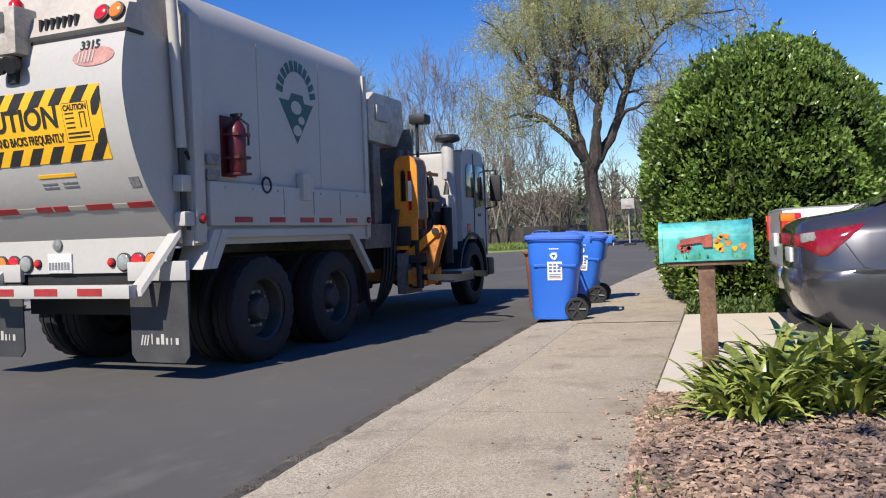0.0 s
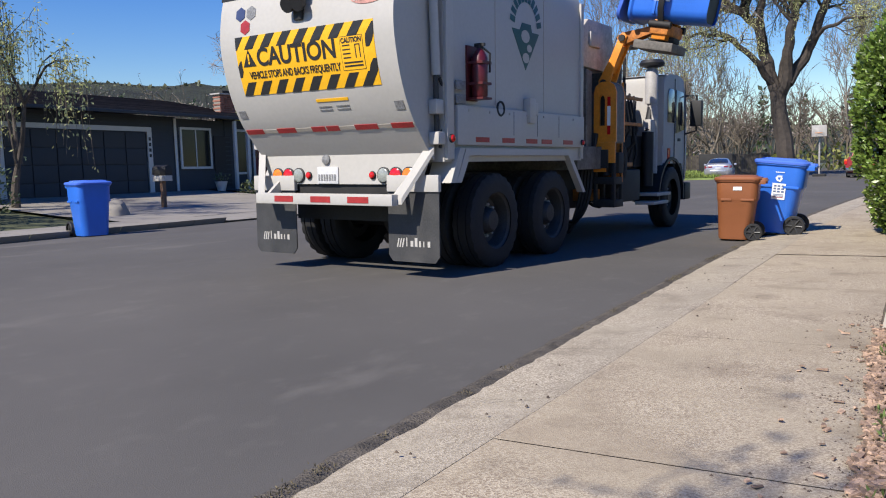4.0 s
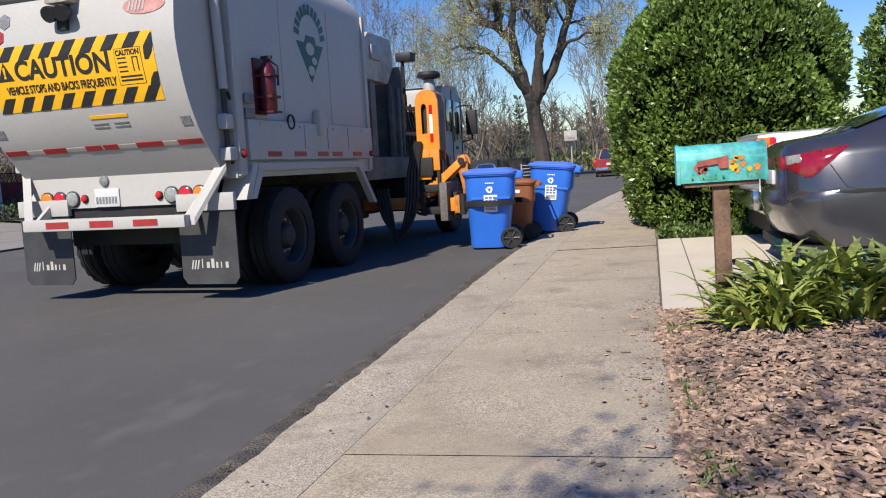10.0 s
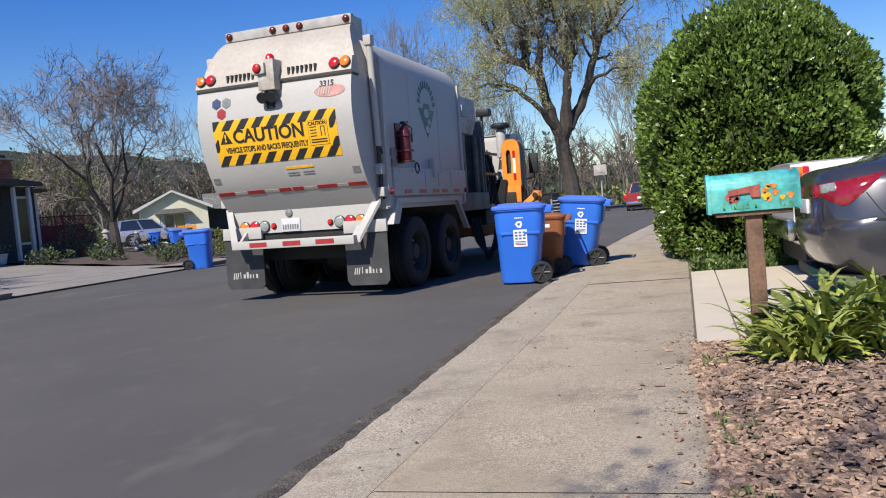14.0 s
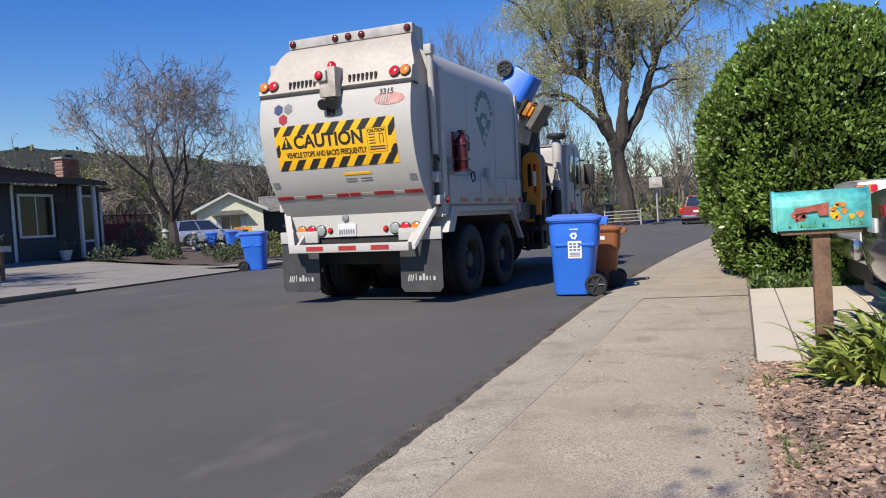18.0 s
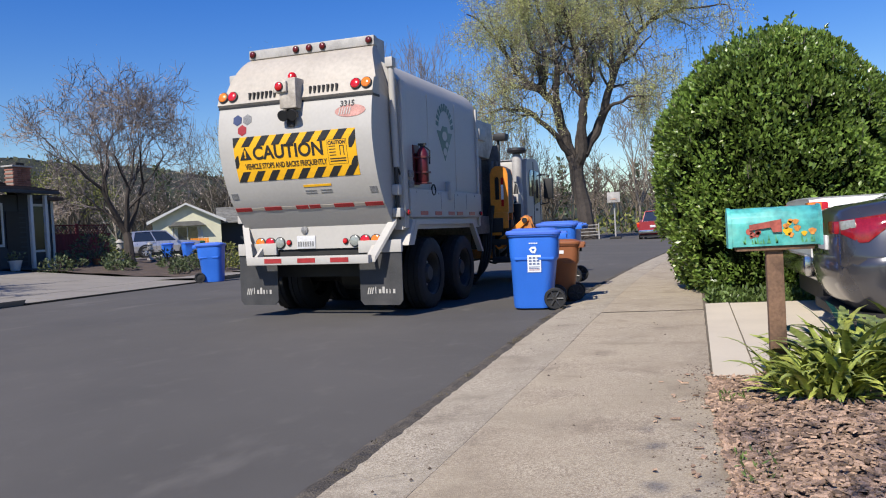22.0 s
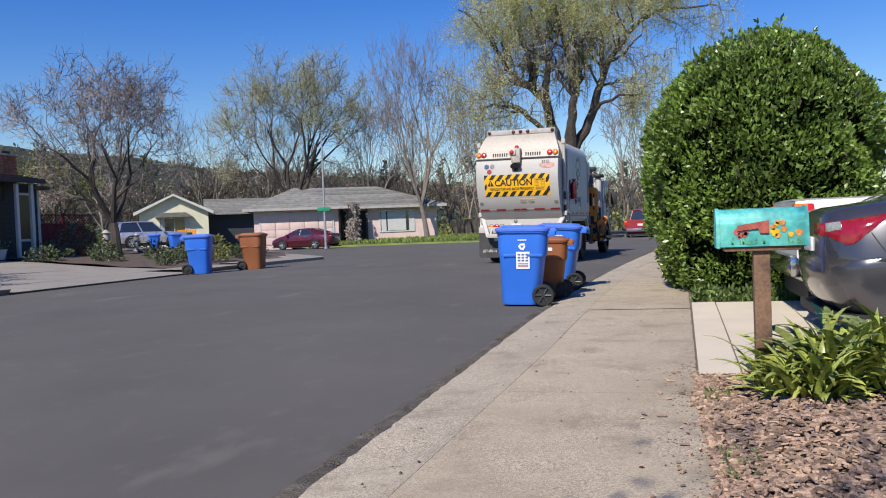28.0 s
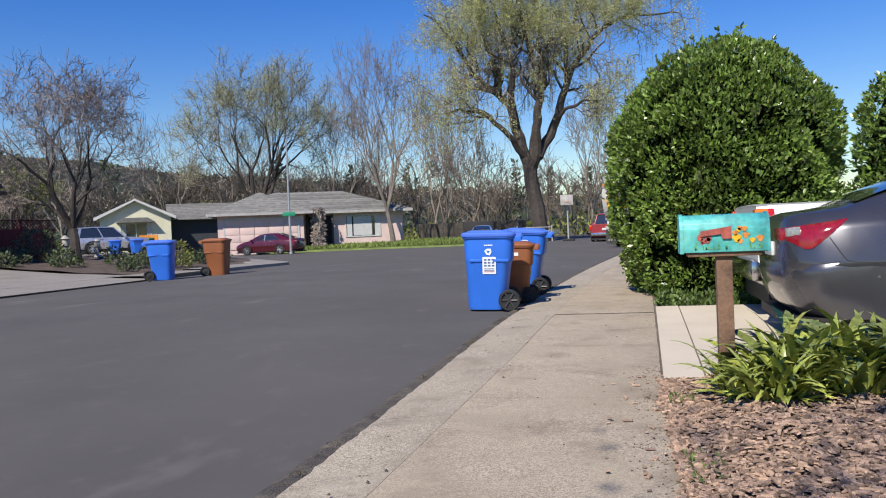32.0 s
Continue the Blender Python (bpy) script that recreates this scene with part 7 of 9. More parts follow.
    if foliage and n_leaf:
        pp, nn = [], []
        for k in range(n_leaf):
            if strands and rg.random() < 0.6:
                c = rg.choice(strands)
                i = rg.randrange(3)
                q, d = c[i].lerp(c[i + 1], rg.random()), Vector((0, 0, -0.7))
                o = Vector((rg.gauss(0, 1), rg.gauss(0, 1), rg.gauss(0, 1))) * clump * 0.5
            else:
                q, d = rg.choice(tips)
                o = Vector((rg.gauss(0, 1), rg.gauss(0, 1), rg.gauss(0, 1))) * clump
            pp.append(q + o)
            nn.append(d)
        leaf_cloud("crown", pp, nn, leaf, foliage, t, seed, 0.4, 0.9, droop=0.4 if hang else 0.0)
    return t


def build_willow(bx0, by0):
    """An old willow: a leaning bole, heavy crooked limbs, fine hanging twigs in early leaf."""
    t = thing("tree", pose(bx0, by0, 0), "huge old willow coming into pale green leaf", "tree")
    rg = random.Random(41)
    big, vs, fs = B(), [], []
    tips = []
    def thin(pts, ra, rb):
        n, b0 = len(pts), len(vs)
        for i, q in enumerate(pts):
            d = (pts[min(i + 1, n - 1)] - pts[max(i - 1, 0)]).normalized()
            u = d.orthogonal().normalized()
            w = d.cross(u)
            r = ra + (rb - ra) * i / (n - 1)
            for k in range(3):
                vs.append(tuple(q + r * (u * math.cos(2.094 * k) + w * math.sin(2.094 * k))))
        for i in range(n - 1):
            for k in range(3):
                a, b = b0 + 3 * i + k, b0 + 3 * i + (k + 1) % 3
                fs.append((a, b, b + 3, a + 3))
    def limb(pts, r0, r1):
        """A crooked run through a few points, smoothed and roughened."""
        P = [Vector(p) for p in pts]
        out = []
        for i in range(len(P) - 1):
            a, b, c, d = P[max(i - 1, 0)], P[i], P[i + 1], P[min(i + 2, len(P) - 1)]
            for k in range(5):
                f = k / 5
                q = 0.5 * (2 * b + (c - a) * f + (2 * a - 5 * b + 4 * c - d) * f * f + (3 * b - a - 3 * c + d) * f ** 3)
                out.append(q + Vector((noise.noise(q * 0.9), noise.noise(q * 0.9 + Vector((9, 0, 0))), noise.noise(q * 0.9 + Vector((0, 9, 0))))) * 0.22)
        out.append(P[-1])
        tube(big, out, r0, 9, r1)
        return out
    def sprout(p, d, ln, r, lev):
        n = 5
        pts, q, dd = [p.copy()], p.copy(), d.copy()
        for k in range(n):
            dd = (dd + Vector((rg.gauss(0, 1), rg.gauss(0, 1), rg.gauss(0, 0.8))) * 0.26 + Vector((0, 0, 0.05 if lev < 2 else -0.05))).normalized()
            q = q + dd * ln / n
            pts.append(q.copy())
        if r > 0.07:
            tube(big, pts, r, 6, r * 0.5)
        else:
            thin(pts, max(r, 0.022), max(r * 0.45, 0.014))
        if lev >= 2:
            tips.extend((v, dd) for v in pts[2:])
        if lev < 3:
            for k in range((5, 5, 4)[lev]):
                at = pts[rg.choice((2, 3, 4, 5))]
                a = rg.uniform(0, 6.28)
                side = Matrix.Rotation(a, 3, dd) @ dd.orthogonal().normalized()
                sprout(at, (dd * 0.6 + side * rg.uniform(0.5, 1.1) + Vector((0, 0, 0.15))).normalized(), ln * rg.uniform(0.5, 0.75), r * rg.uniform(0.4, 0.6), lev + 1)
    bole = [(0.3, 0, -0.2), (0.1, 0, 2.0), (-0.35, 0, 4.6), (-0.55, 0, 6.0)]
    limb(bole, 0.66, 0.50)
    main = [
        ([(-0.5, 0, 5.6), (-1.4, 0.6, 8.8), (-2.0, 1.0, 10.9), (-2.9, 1.2, 11.9), (-4.0, 1.3, 12.7), (-5.2, 1.5, 14.2), (-6.6, 1.8, 16.6)], 0.46, 0.12),
        ([(-0.7, 0, 6.6), (-1.9, -1.2, 8.3), (-3.3, -2.2, 9.7), (-4.9, -2.7, 10.2), (-6.3, -3.2, 10.0)], 0.26, 0.07),
        ([(-1.4, 0.5, 8.6), (-1.5, -0.6, 11.0), (-1.3, -1.2, 13.6), (-2.2, -1.6, 16.4), (-2.6, -1.8, 19.5)], 0.30, 0.09),
        ([(-0.35, 0, 5.4), (0.3, -0.6, 7.4), (0.4, -1.0, 9.4), (0.75, -1.2, 11.2), (0.4, -1.0, 13.6), (-0.5, -0.8, 16.8), (-0.8, -0.8, 20.5)], 0.44, 0.10),
        ([(0.2, -0.3, 6.6), (1.2, 0.4, 8.2), (1.9, 0.8, 10.2), (2.7, 1.2, 12.6), (4.0, 1.5, 14.8), (5.8, 1.7, 16.6), (8.2, 1.8, 17.2)], 0.42, 0.10),
        ([(1.7, 0.6, 9.4), (2.8, -0.4, 10.1), (4.2, -1.0, 10.5), (5.6, -1.5, 10.3)], 0.17, 0.05),
        ([(2.6, 1.1, 12.3), (2.6, 2.2, 15.2), (3.4, 2.8, 18.0), (3.9, 3.0, 20.8)], 0.24, 0.07),
        ([(-0.2, 0.2, 6.0), (-0.1, 2.2, 9.5), (0.6, 3.6, 13.0), (0.2, 4.4, 16.5), (0.8, 4.8, 20.0)], 0.34, 0.09),
        ([(-2.8, 1.2, 11.8), (-3.2, 3.0, 14.4), (-4.4, 4.0, 17.2), (-5.0, 4.4, 19.4)], 0.22, 0.07)]
    for pts, r0, r1 in main:
        run = limb(pts, r0, r1)
        n = len(run)
        for k in range(int(n * 0.42), n, 2):
            f = k / n
            d = (run[min(k + 1, n - 1)] - run[k - 1]).normalized()
            for q in range(2):
                side = Matrix.Rotation(rg.uniform(0, 6.28), 3, d) @ d.orthogonal().normalized()
                sprout(run[k], (d * 0.5 + side + Vector((0, 0, 0.25))).normalized(), rg.uniform(2.0, 3.6), (r0 + (r1 - r0) * f) * 0.42, 1)
        sprout(run[-1], (run[-1] - run[-3]).normalized(), 3.2, r1 * 0.9, 1)
    part("trunk", big, M_BARKD, t, "dark furrowed trunk and crooked limbs")
    strands = []
    for q, d in tips:
        if rg.random() < 0.10:
            ln = rg.uniform(0.6, 2.6) if q.x > -4 else rg.uniform(1.0, 4.2)
            dx, dy = rg.gauss(0, 0.07), rg.gauss(0, 0.07)
            pts = [q + Vector((dx * k * k / 3, dy * k * k / 3, -1 * k)) * ln / 3 for k in range(4)]
            thin(pts, 0.013, 0.009)
            strands.append(pts)
    tagged(quick("branchwork", vs, fs, M_BARKM, t), kind="stuff")
    pp, nn = [], []
    mid = Vector((-0.8, 0.6, 12.5))
    spots = [q for q in tips if noise.noise(q[0] * 0.34) > -0.20 and (q[0] - mid).length > 5.2 + 1.6 * noise.noise(q[0] * 0.5 + Vector((7, 0, 0)))]
    spots += [q for q in tips if q[0].z > 16.0]
    for k in range(150000):
        if rg.random() < 0.30:
            c = rg.choice(strands)
            i = rg.randrange(3)
            q, d = c[i].lerp(c[i + 1], rg.random()), Vector((0, 0, -0.7))
            o = Vector((rg.gauss(0, 1), rg.gauss(0, 1), rg.gauss(0, 1))) * 0.10
        else:
            q, d = rg.choice(spots)
            o = Vector((rg.gauss(0, 1), rg.gauss(0, 1), rg.gauss(-0.3, 1))) * 0.34
        pp.append(q + o)
        nn.append(d)
    leaf_cloud("crown", pp, nn, 0.135, M_WLEAF, t, 41, 0.4, 0.9, droop=0.4)


M_WLEAF = leafy("willow_leaf", (0.52, 0.53, 0.23), 0.35, 0.5, 0.6)
M_BUDL = leafy("bud_leaf", (0.44, 0.44, 0.22), 0.35, 0.4, 0.6)
M_RUST = leafy("rusty_bud", (0.37, 0.30, 0.265), 0.35, 0.2, 0.7)
M_OLIVE = leafy("olive_leaf", (0.20, 0.21, 0.05), 0.4, 0.3, 0.6)
M_PINE = leafy("evergreen_leaf", (0.05, 0.08, 0.03), 0.4, 0.1, 0.6)
M_SHRUBD = leafy("dark_shrub_leaf", (0.055, 0.075, 0.035), 0.5, 0.2, 0.5)
M_SHRUB = leafy("shrub_leaf", (0.10, 0.13, 0.055), 0.5, 0.2, 0.5)

M_TWIGP = mat("pale_twig", (0.27, 0.225, 0.195), 0.9, var=0.25, scale=4, fine=40, bump=0.4)
M_BARKM = mat("brown_grey_bark", (0.20, 0.17, 0.14), 0.92, var=0.3, scale=4, fine=40, bump=0.6)
M_BARKD = mat("dark_willow_bark", (0.062, 0.050, 0.042), 0.92, var=0.3, scale=4, fine=40, bump=0.8, dist=0.02)
M_GREYB = mat("grey_branch", (0.265, 0.225, 0.180), 0.9, var=0.25, scale=4, fine=40, bump=0.5)
build_tree("bare spreading street tree with a fine grey-brown crown", -21.6, 27.5, 0.5, 8.3, 3.95, 12, M_BARKD, 0.24, M_RUST, 8000, 0.06, twig=M_TWIGP, bole=1.3, levels=7, first=0.10, fork=5, spread=1.1, twig_r=0.012)
build_willow(-6.8, 61.5)
build_tree("tall tree behind the houses with yellow-green buds", -37.5, 76.0, 0.0, 19.8, 8.9, 7, M_BARKD, 0.50, M_BUDL, 60000, 0.125, twig=M_BARKM, levels=6, first=0.12, fork=5, spread=1.05, twig_r=0.030, clump=0.35)
build_tree("tall slender bare tree beside the house", -17.6, 58.4, 0.1, 16.4, 4.3, 5, M_BARKM, 0.24, None, 0, twig=M_TWIGP, levels=6, first=0.12, fork=5, spread=0.95, twig_r=0.013)
for k, (tx, ty, hh, wd, sd, fo) in enumerate(((-18.0, 74.0, 13.0, 4.0, 21, None), (-16.2, 70.5, 10.5, 3.5, 22, M_RUST), (-14.2, 73.5, 12.5, 3.5, 23, None), (-45.5, 84.0, 17.0, 6.0, 24, M_RUST), (-50.0, 80.0, 16.0, 6.0, 25, None), (-31.0, 82.0, 17.0, 5.5, 26, None), (-56.0, 70.0, 14.0, 6.0, 29, M_RUST), (-25.5, 84.0, 18.0, 5.0, 27, None), (-3.5, 84.0, 16.0, 5.0, 28, None))):
    build_tree("bare branching tree behind the houses", tx, ty, 0.0, hh, wd, sd, M_GREYB, 0.18, fo, 900 if fo else 0, 0.13, levels=5, first=0.18, fork=4, spread=1.15, twig_r=0.024)
build_tree("young weeping tree with hanging green strands", -20.6, 13.0, 0.4, 6.5, 2.2, 31, M_BARK, 0.13, M_WLEAF, 3500, 0.11, levels=4, first=0.42, fork=3, spread=0.8, droop=0.8, hang=2.4, twig_r=0.008, clump=0.12, hang_part=0.5)
build_tree("olive-leaved small tree behind the red fence", -29.5, 33.5, 0.5, 5.5, 2.6, 33, M_BARK, 0.16, M_OLIVE, 5200, 0.13, levels=4, first=0.22, fork=4, twig_r=0.010, clump=0.3)
build_tree("bare tree that shades the far drive", -20.0, 6.6, 0.35, 9.5, 4.6, 52, M_BARK, 0.2, None, 0, levels=5, first=0.2, fork=4, spread=1.1, twig_r=0.02)
build_tree("bare pavement tree that shades the bed", 0.45, -3.2, 0.0, 7.2, 3.9, 14, M_BARK, 0.15, M_OLIVE, 2600, 0.10, levels=6, first=0.28, fork=4, spread=1.05, twig_r=0.007)


def build_woods():
    """Far woods: bare stems and twigs, too many to tell apart."""
    vs, fs, pp, nn, ep, en = [], [], [], [], [], []
    rg = random.Random(77)
    def stick(p, d, ln, r, lev):
        e = p + d * ln
        b0 = len(vs)
        u = d.orthogonal().normalized()
        w = d.cross(u)
        for q, rr in ((p, r), (e, r * 0.5)):
            for k in range(3):
                vs.append(tuple(q + rr * (u * math.cos(2.094 * k) + w * math.sin(2.094 * k))))
        for k in range(3):
            fs.append((b0 + k, b0 + (k + 1) % 3, b0 + 3 + (k + 1) % 3, b0 + 3 + k))
        if lev < 4:
            for k in range(3 if lev else 4):
                nd = (d + Vector((rg.gauss(0, 0.45), rg.gauss(0, 0.45), rg.gauss(0.1, 0.3)))).normalized()
                stick(p + d * ln * rg.uniform(0.5, 1.0), nd, ln * rg.uniform(0.5, 0.8), max(r * 0.55, 0.022), lev + 1)
        else:
            pp.append(e)
            nn.append(d)
    spots = []
    for k in range(380):
        a = radians(rg.uniform(-12, 64))
        d = rg.uniform(94, 140)
        spots.append((a, d))
    for a, d in spots:
        h = rg.uniform(3.0, 5.8)
        stick(Vector((-math.sin(a) * d, math.cos(a) * d, -0.2)), Vector((rg.gauss(0, 0.08), rg.gauss(0, 0.08), 1)).normalized(), h, rg.uniform(0.12, 0.24), 0)
    tagged(quick("far_woods", vs, fs, M_WOODB), "distant bare brown woods beyond the street", "woods", kind="stuff")
    tagged(leaf_cloud("far_woods_buds", pp[::2], nn[::2], 0.34, M_RUST, None, 3, 0.3, 0.8), "brown buds on the distant woods", "woods")
    for k in range(2600):
        a = radians(rg.uniform(-9, 62))
        d = rg.uniform(84, 100)
        ep.append(Vector((-math.sin(a) * d, math.cos(a) * d, rg.random() ** 1.5 * (1.6 + 1.6 * noise.noise(Vector((a * 9, 0, 0)))))))
        en.append(Vector((0, 0, 1)))
    tagged(leaf_cloud("far_scrub", ep, en, 0.8, M_OLIVE, None, 9, 0.5, 0.9), "olive and brown scrub before the far woods", "scrub")
    ep, en = [], []
    for k in range(60):
        a, d, h = radians(rg.uniform(-10, 62)), rg.uniform(125, 165), rg.uniform(7, 14)
        c = Vector((-math.sin(a) * d, math.cos(a) * d, 0))
        for q in range(150):
            zz = rg.random()
            w = (1 - zz) * 2.6
            ep.append(c + Vector((rg.gauss(0, w * 0.5), rg.gauss(0, w * 0.5), 1 + zz * h)))
            en.append(Vector((0, 0, 0.3)))
    tagged(leaf_cloud("far_evergreens", ep, en, 0.9, M_PINE, None, 10, 0.5, 0.9), "dark evergreens among the far woods", "woods")
    # a wooded ridge far off
    vs, fs = [], []
    n = 90
    for i in range(n + 1):
        a = radians(-40 + 120 * i / n)
        deg = math.degrees(a)
        hgt = 16 + 0.95 * max(-6, min(deg, 45)) + 5 * noise.noise(Vector((i * 0.18, 1, 0))) + 2.5 * noise.noise(Vector((i * 0.9, 5, 0)))
        for d, z in ((380, -1), (440, hgt * 0.62), (520, hgt)):
            vs.append((-math.sin(a) * d, math.cos(a) * d, z + 1.2 * noise.noise(Vector((i * 1.7, d, 0)))))
    for i in range(n):
        for k in range(2):
            b = i * 3 + k
            fs.append((b, b + 1, b + 4, b + 3))
    hp, hn = [], []
    for k in range(15000):
        i = rg.uniform(0, n)
        a = radians(-40 + 120 * i / n)
        j = min(n, int(round(i)))
        f = rg.random() ** 0.7
        top = vs[j * 3 + 2][2]
        d = 400 + 118 * f
        hp.append(Vector((-math.sin(a) * d, math.cos(a) * d, top * f * 0.96 + rg.uniform(0, 2.0))))
        hn.append(Vector((0, 0, 1)))
    tagged(leaf_cloud("ridge_trees", hp, hn, 2.9, M_RIDGE, None, 15, 0.8, 0.6), "brown and green treetops on the far ridge", "woods")
    tagged(quick("backdrop", vs, fs, M_HILL, smooth=1), "low wooded ridge in the distance", "hill", kind="structure")


M_WOODB = mat("far_wood_bark", (0.17, 0.14, 0.105), 0.95, var=0.35, scale=0.3, fine=8, bump=0.0)
M_RIDGE = leafy("ridge_foliage", (0.10, 0.105, 0.058), 0.5, 0.1, 0.8)
M_HILL = mat("wooded_hill", (0.030, 0.036, 0.020), 0.95, var=0.45, scale=0.06, fine=0.6, bump=1.0, dist=2.0)
build_woods()


# ---------------------------------------------------------------- far pavement, drive and beds
def left_z(x):
    return left_rise(x)


def build_far_side():
    p = tagged(new("far_pavement"), "worn concrete pavement and drive across the street", "pavement", kind="structure")
    bm = B()
    cols = [-13.9, -13.75, -13.45, -15.2, -15.6]
    ys = [2.0 + 1.0 * k for k in range(23)]
    for y0, y1 in zip(ys, ys[1:]):
        drive = 13.5 <= y0 <= 20.0
        prof = [(-13.88, 0.0), (-13.80, 0.05 if drive else 0.13), (-15.3, 0.10 if drive else 0.15), (-15.6, 0.10 if drive else 0.12)]
        prof = [(-13.88, -0.03)] + prof
        a = [bm.verts.new((x, y0 + 0.006, z)) for x, z in prof]
        b = [bm.verts.new((x, y1 - 0.006, z)) for x, z in prof]
        for k in range(len(prof) - 1):
            bm.faces.new((a[k], a[k + 1], b[k + 1], b[k]))
    part("pavement_run", bm, M_CONC3, p, smooth=0)
    bm = B()
    # drive slabs rise to the garage
    for y0, y1 in ((12.6, 15.0), (15.02, 17.5), (17.52, 20.0), (20.02, 22.4)):
        for x0, x1 in ((-15.6, -18.2), (-18.22, -20.8), (-20.82, -23.25)):
            q = [bm.verts.new((x, y, left_z(x) + 0.015 + (0.09 if x > -15.7 else 0.0))) for x, y in ((x0, y0), (x1, y0), (x1, y1), (x0, y1))]
            bm.faces.new(q)
    part("drive_slab", bm, M_CONC3, p, smooth=0)
    # rounded kerb at the street corner
    bm = B()
    rows = []
    pts = [(-13.88, 25.0), (-13.8, 27.0), (-13.5, 28.6), (-13.4, 29.6), (-13.9, 30.6), (-15.2, 32.2), (-17.5, 35.3), (-20.5, 39.6), (-24, 44.5)]
    for i, (x, y) in enumerate(pts):
        d = Vector((pts[min(i + 1, len(pts) - 1)][0] - pts[max(i - 1, 0)][0], pts[min(i + 1, len(pts) - 1)][1] - pts[max(i - 1, 0)][1], 0)).normalized()
        nrm = Vector((-d.y, d.x, 0))
        c = Vector((x, y, 0))
        rows.append([bm.verts.new(c + nrm * w + Vector((0, 0, zz))) for w, zz in ((0, -0.03), (0, 0.12), (1.5, 0.15), (1.6, 0.05))])
    for a, b in zip(rows, rows[1:]):
        for k in range(3):
            bm.faces.new((a[k], a[k + 1], b[k + 1], b[k]))
    part("corner_run", bm, M_CONC3, p, smooth=0)
    # corner garden soil
    vs, fs = [], []
    n = 22
    for j in range(n + 1):
        for i in range(n + 1):
            x, y = -15.2 - 10.5 * i / n, 22.6 + 11.5 * j / n
            x -= max(0, (y - 30) * 0.55)
            vs.append((x, y, left_rise(x) * 0.9 + 0.10 + 0.05 * noise.noise(Vector((x, y, 0)))))
    for j in range(n):
        for i in range(n):
            a = j * (n + 1) + i
            fs.append((a, a + 1, a + n + 2, a + n + 1))
    tagged(quick("garden_bed", vs, fs, M_SOIL, smooth=1), "planted corner garden bed with dark mulch", "bed", kind="structure")
    # lawn before the far house
    vs, fs = [], []
    for i in range(25):
        k = i / 24
        x0, y0 = -26.0 + 16.5 * k, 52.6 + 2.0 * math.sin(k * 3.0)
        for d, z in ((0, -0.02), (0.02, 0.12), (0.22, 0.13), (12, 0.55)):
            vs.append((x0 - 0.42 * d, y0 + 0.9 * d, z))
    for i in range(24):
        for k in range(3):
            b = i * 4 + k
            fs.append((b, b + 1, b + 5, b + 4))
    tagged(quick("lawn", vs, fs, M_GRASS, smooth=1), "spring-green front lawn across the junction", "lawn", kind="structure")
    gp, gn = [], []
    rg = random.Random(61)
    for k in range(9000):
        kx, d = rg.random(), rg.random() ** 1.3 * 8
        x0, y0 = -26.0 + 16.5 * kx, 52.9 + 2.0 * math.sin(kx * 3.0)
        gp.append(Vector((x0 - 0.42 * d, y0 + 0.9 * d, 0.14 + 0.035 * d)))
        gn.append(Vector((0, 0, 1)))
    tagged(leaf_cloud("grass", gp, gn, 0.26, M_GRASSB, None, 6, 0.25, 0.35), "uneven tufts of green lawn grass", "grass")


M_GRASS = mat("lawn_green", (0.16, 0.21, 0.055), 0.9, var=0.3, scale=0.8, fine=25, bump=0.6)
M_GRASSB = leafy("grass_blade", (0.20, 0.26, 0.06), 0.4, 0.3, 0.7)
build_far_side()


# ---------------------------------------------------------------- houses
M_SLATE = mat("dark_siding", (0.034, 0.040, 0.047), 0.7, var=0.12, scale=2, fine=40, bump=0.2)
M_TRIM = mat("white_trim", (0.52, 0.52, 0.50), 0.5, var=0.06)
M_SHING = mat("brown_shingle", (0.095, 0.066, 0.05), 0.92, var=0.3, scale=2.5, fine=35, bump=0.6, dist=0.02, rnd=0.25)
M_SHING2 = mat("grey_shingle", (0.20, 0.195, 0.175), 0.92, var=0.25, scale=2.5, fine=35, bump=0.6, dist=0.02, rnd=0.2)
M_BRICK = mat("red_brick", (0.30, 0.13, 0.09), 0.85, var=0.25, scale=6, rnd=0.3)
M_CREAM = mat("cream_stucco", (0.62, 0.60, 0.44), 0.85, var=0.06, scale=1.5, fine=60, bump=0.3)
M_PINK = mat("pinkish_stucco", (0.66, 0.50, 0.45), 0.85, var=0.08, scale=1.5, fine=60, bump=0.3)
M_BURG = mat("burgundy_board", (0.15, 0.020, 0.028), 0.8, var=0.2, scale=3, rnd=0.15)
M_WOODF = mat("grey_board", (0.10, 0.085, 0.07), 0.9, var=0.3, scale=2, rnd=0.2)
M_STEEL = mat("galvanised_steel", (0.42, 0.43, 0.43), 0.45, 0.6, var=0.1)
M_SIGNG = mat("street_sign_green", (0.02, 0.22, 0.12), 0.4, var=0.08)


def siding(bm, x, y0, y1, z0, z1, n):
    """Lapped boards on a wall that faces +x."""
    for k in range(n):
        a, b = z0 + (z1 - z0) * k / n, z0 + (z1 - z0) * (k + 1) / n
        prism(bm, [(x - 0.04, a), (x + 0.025, a), (x + 0.006, b), (x - 0.04, b)], "y", y0, y1)


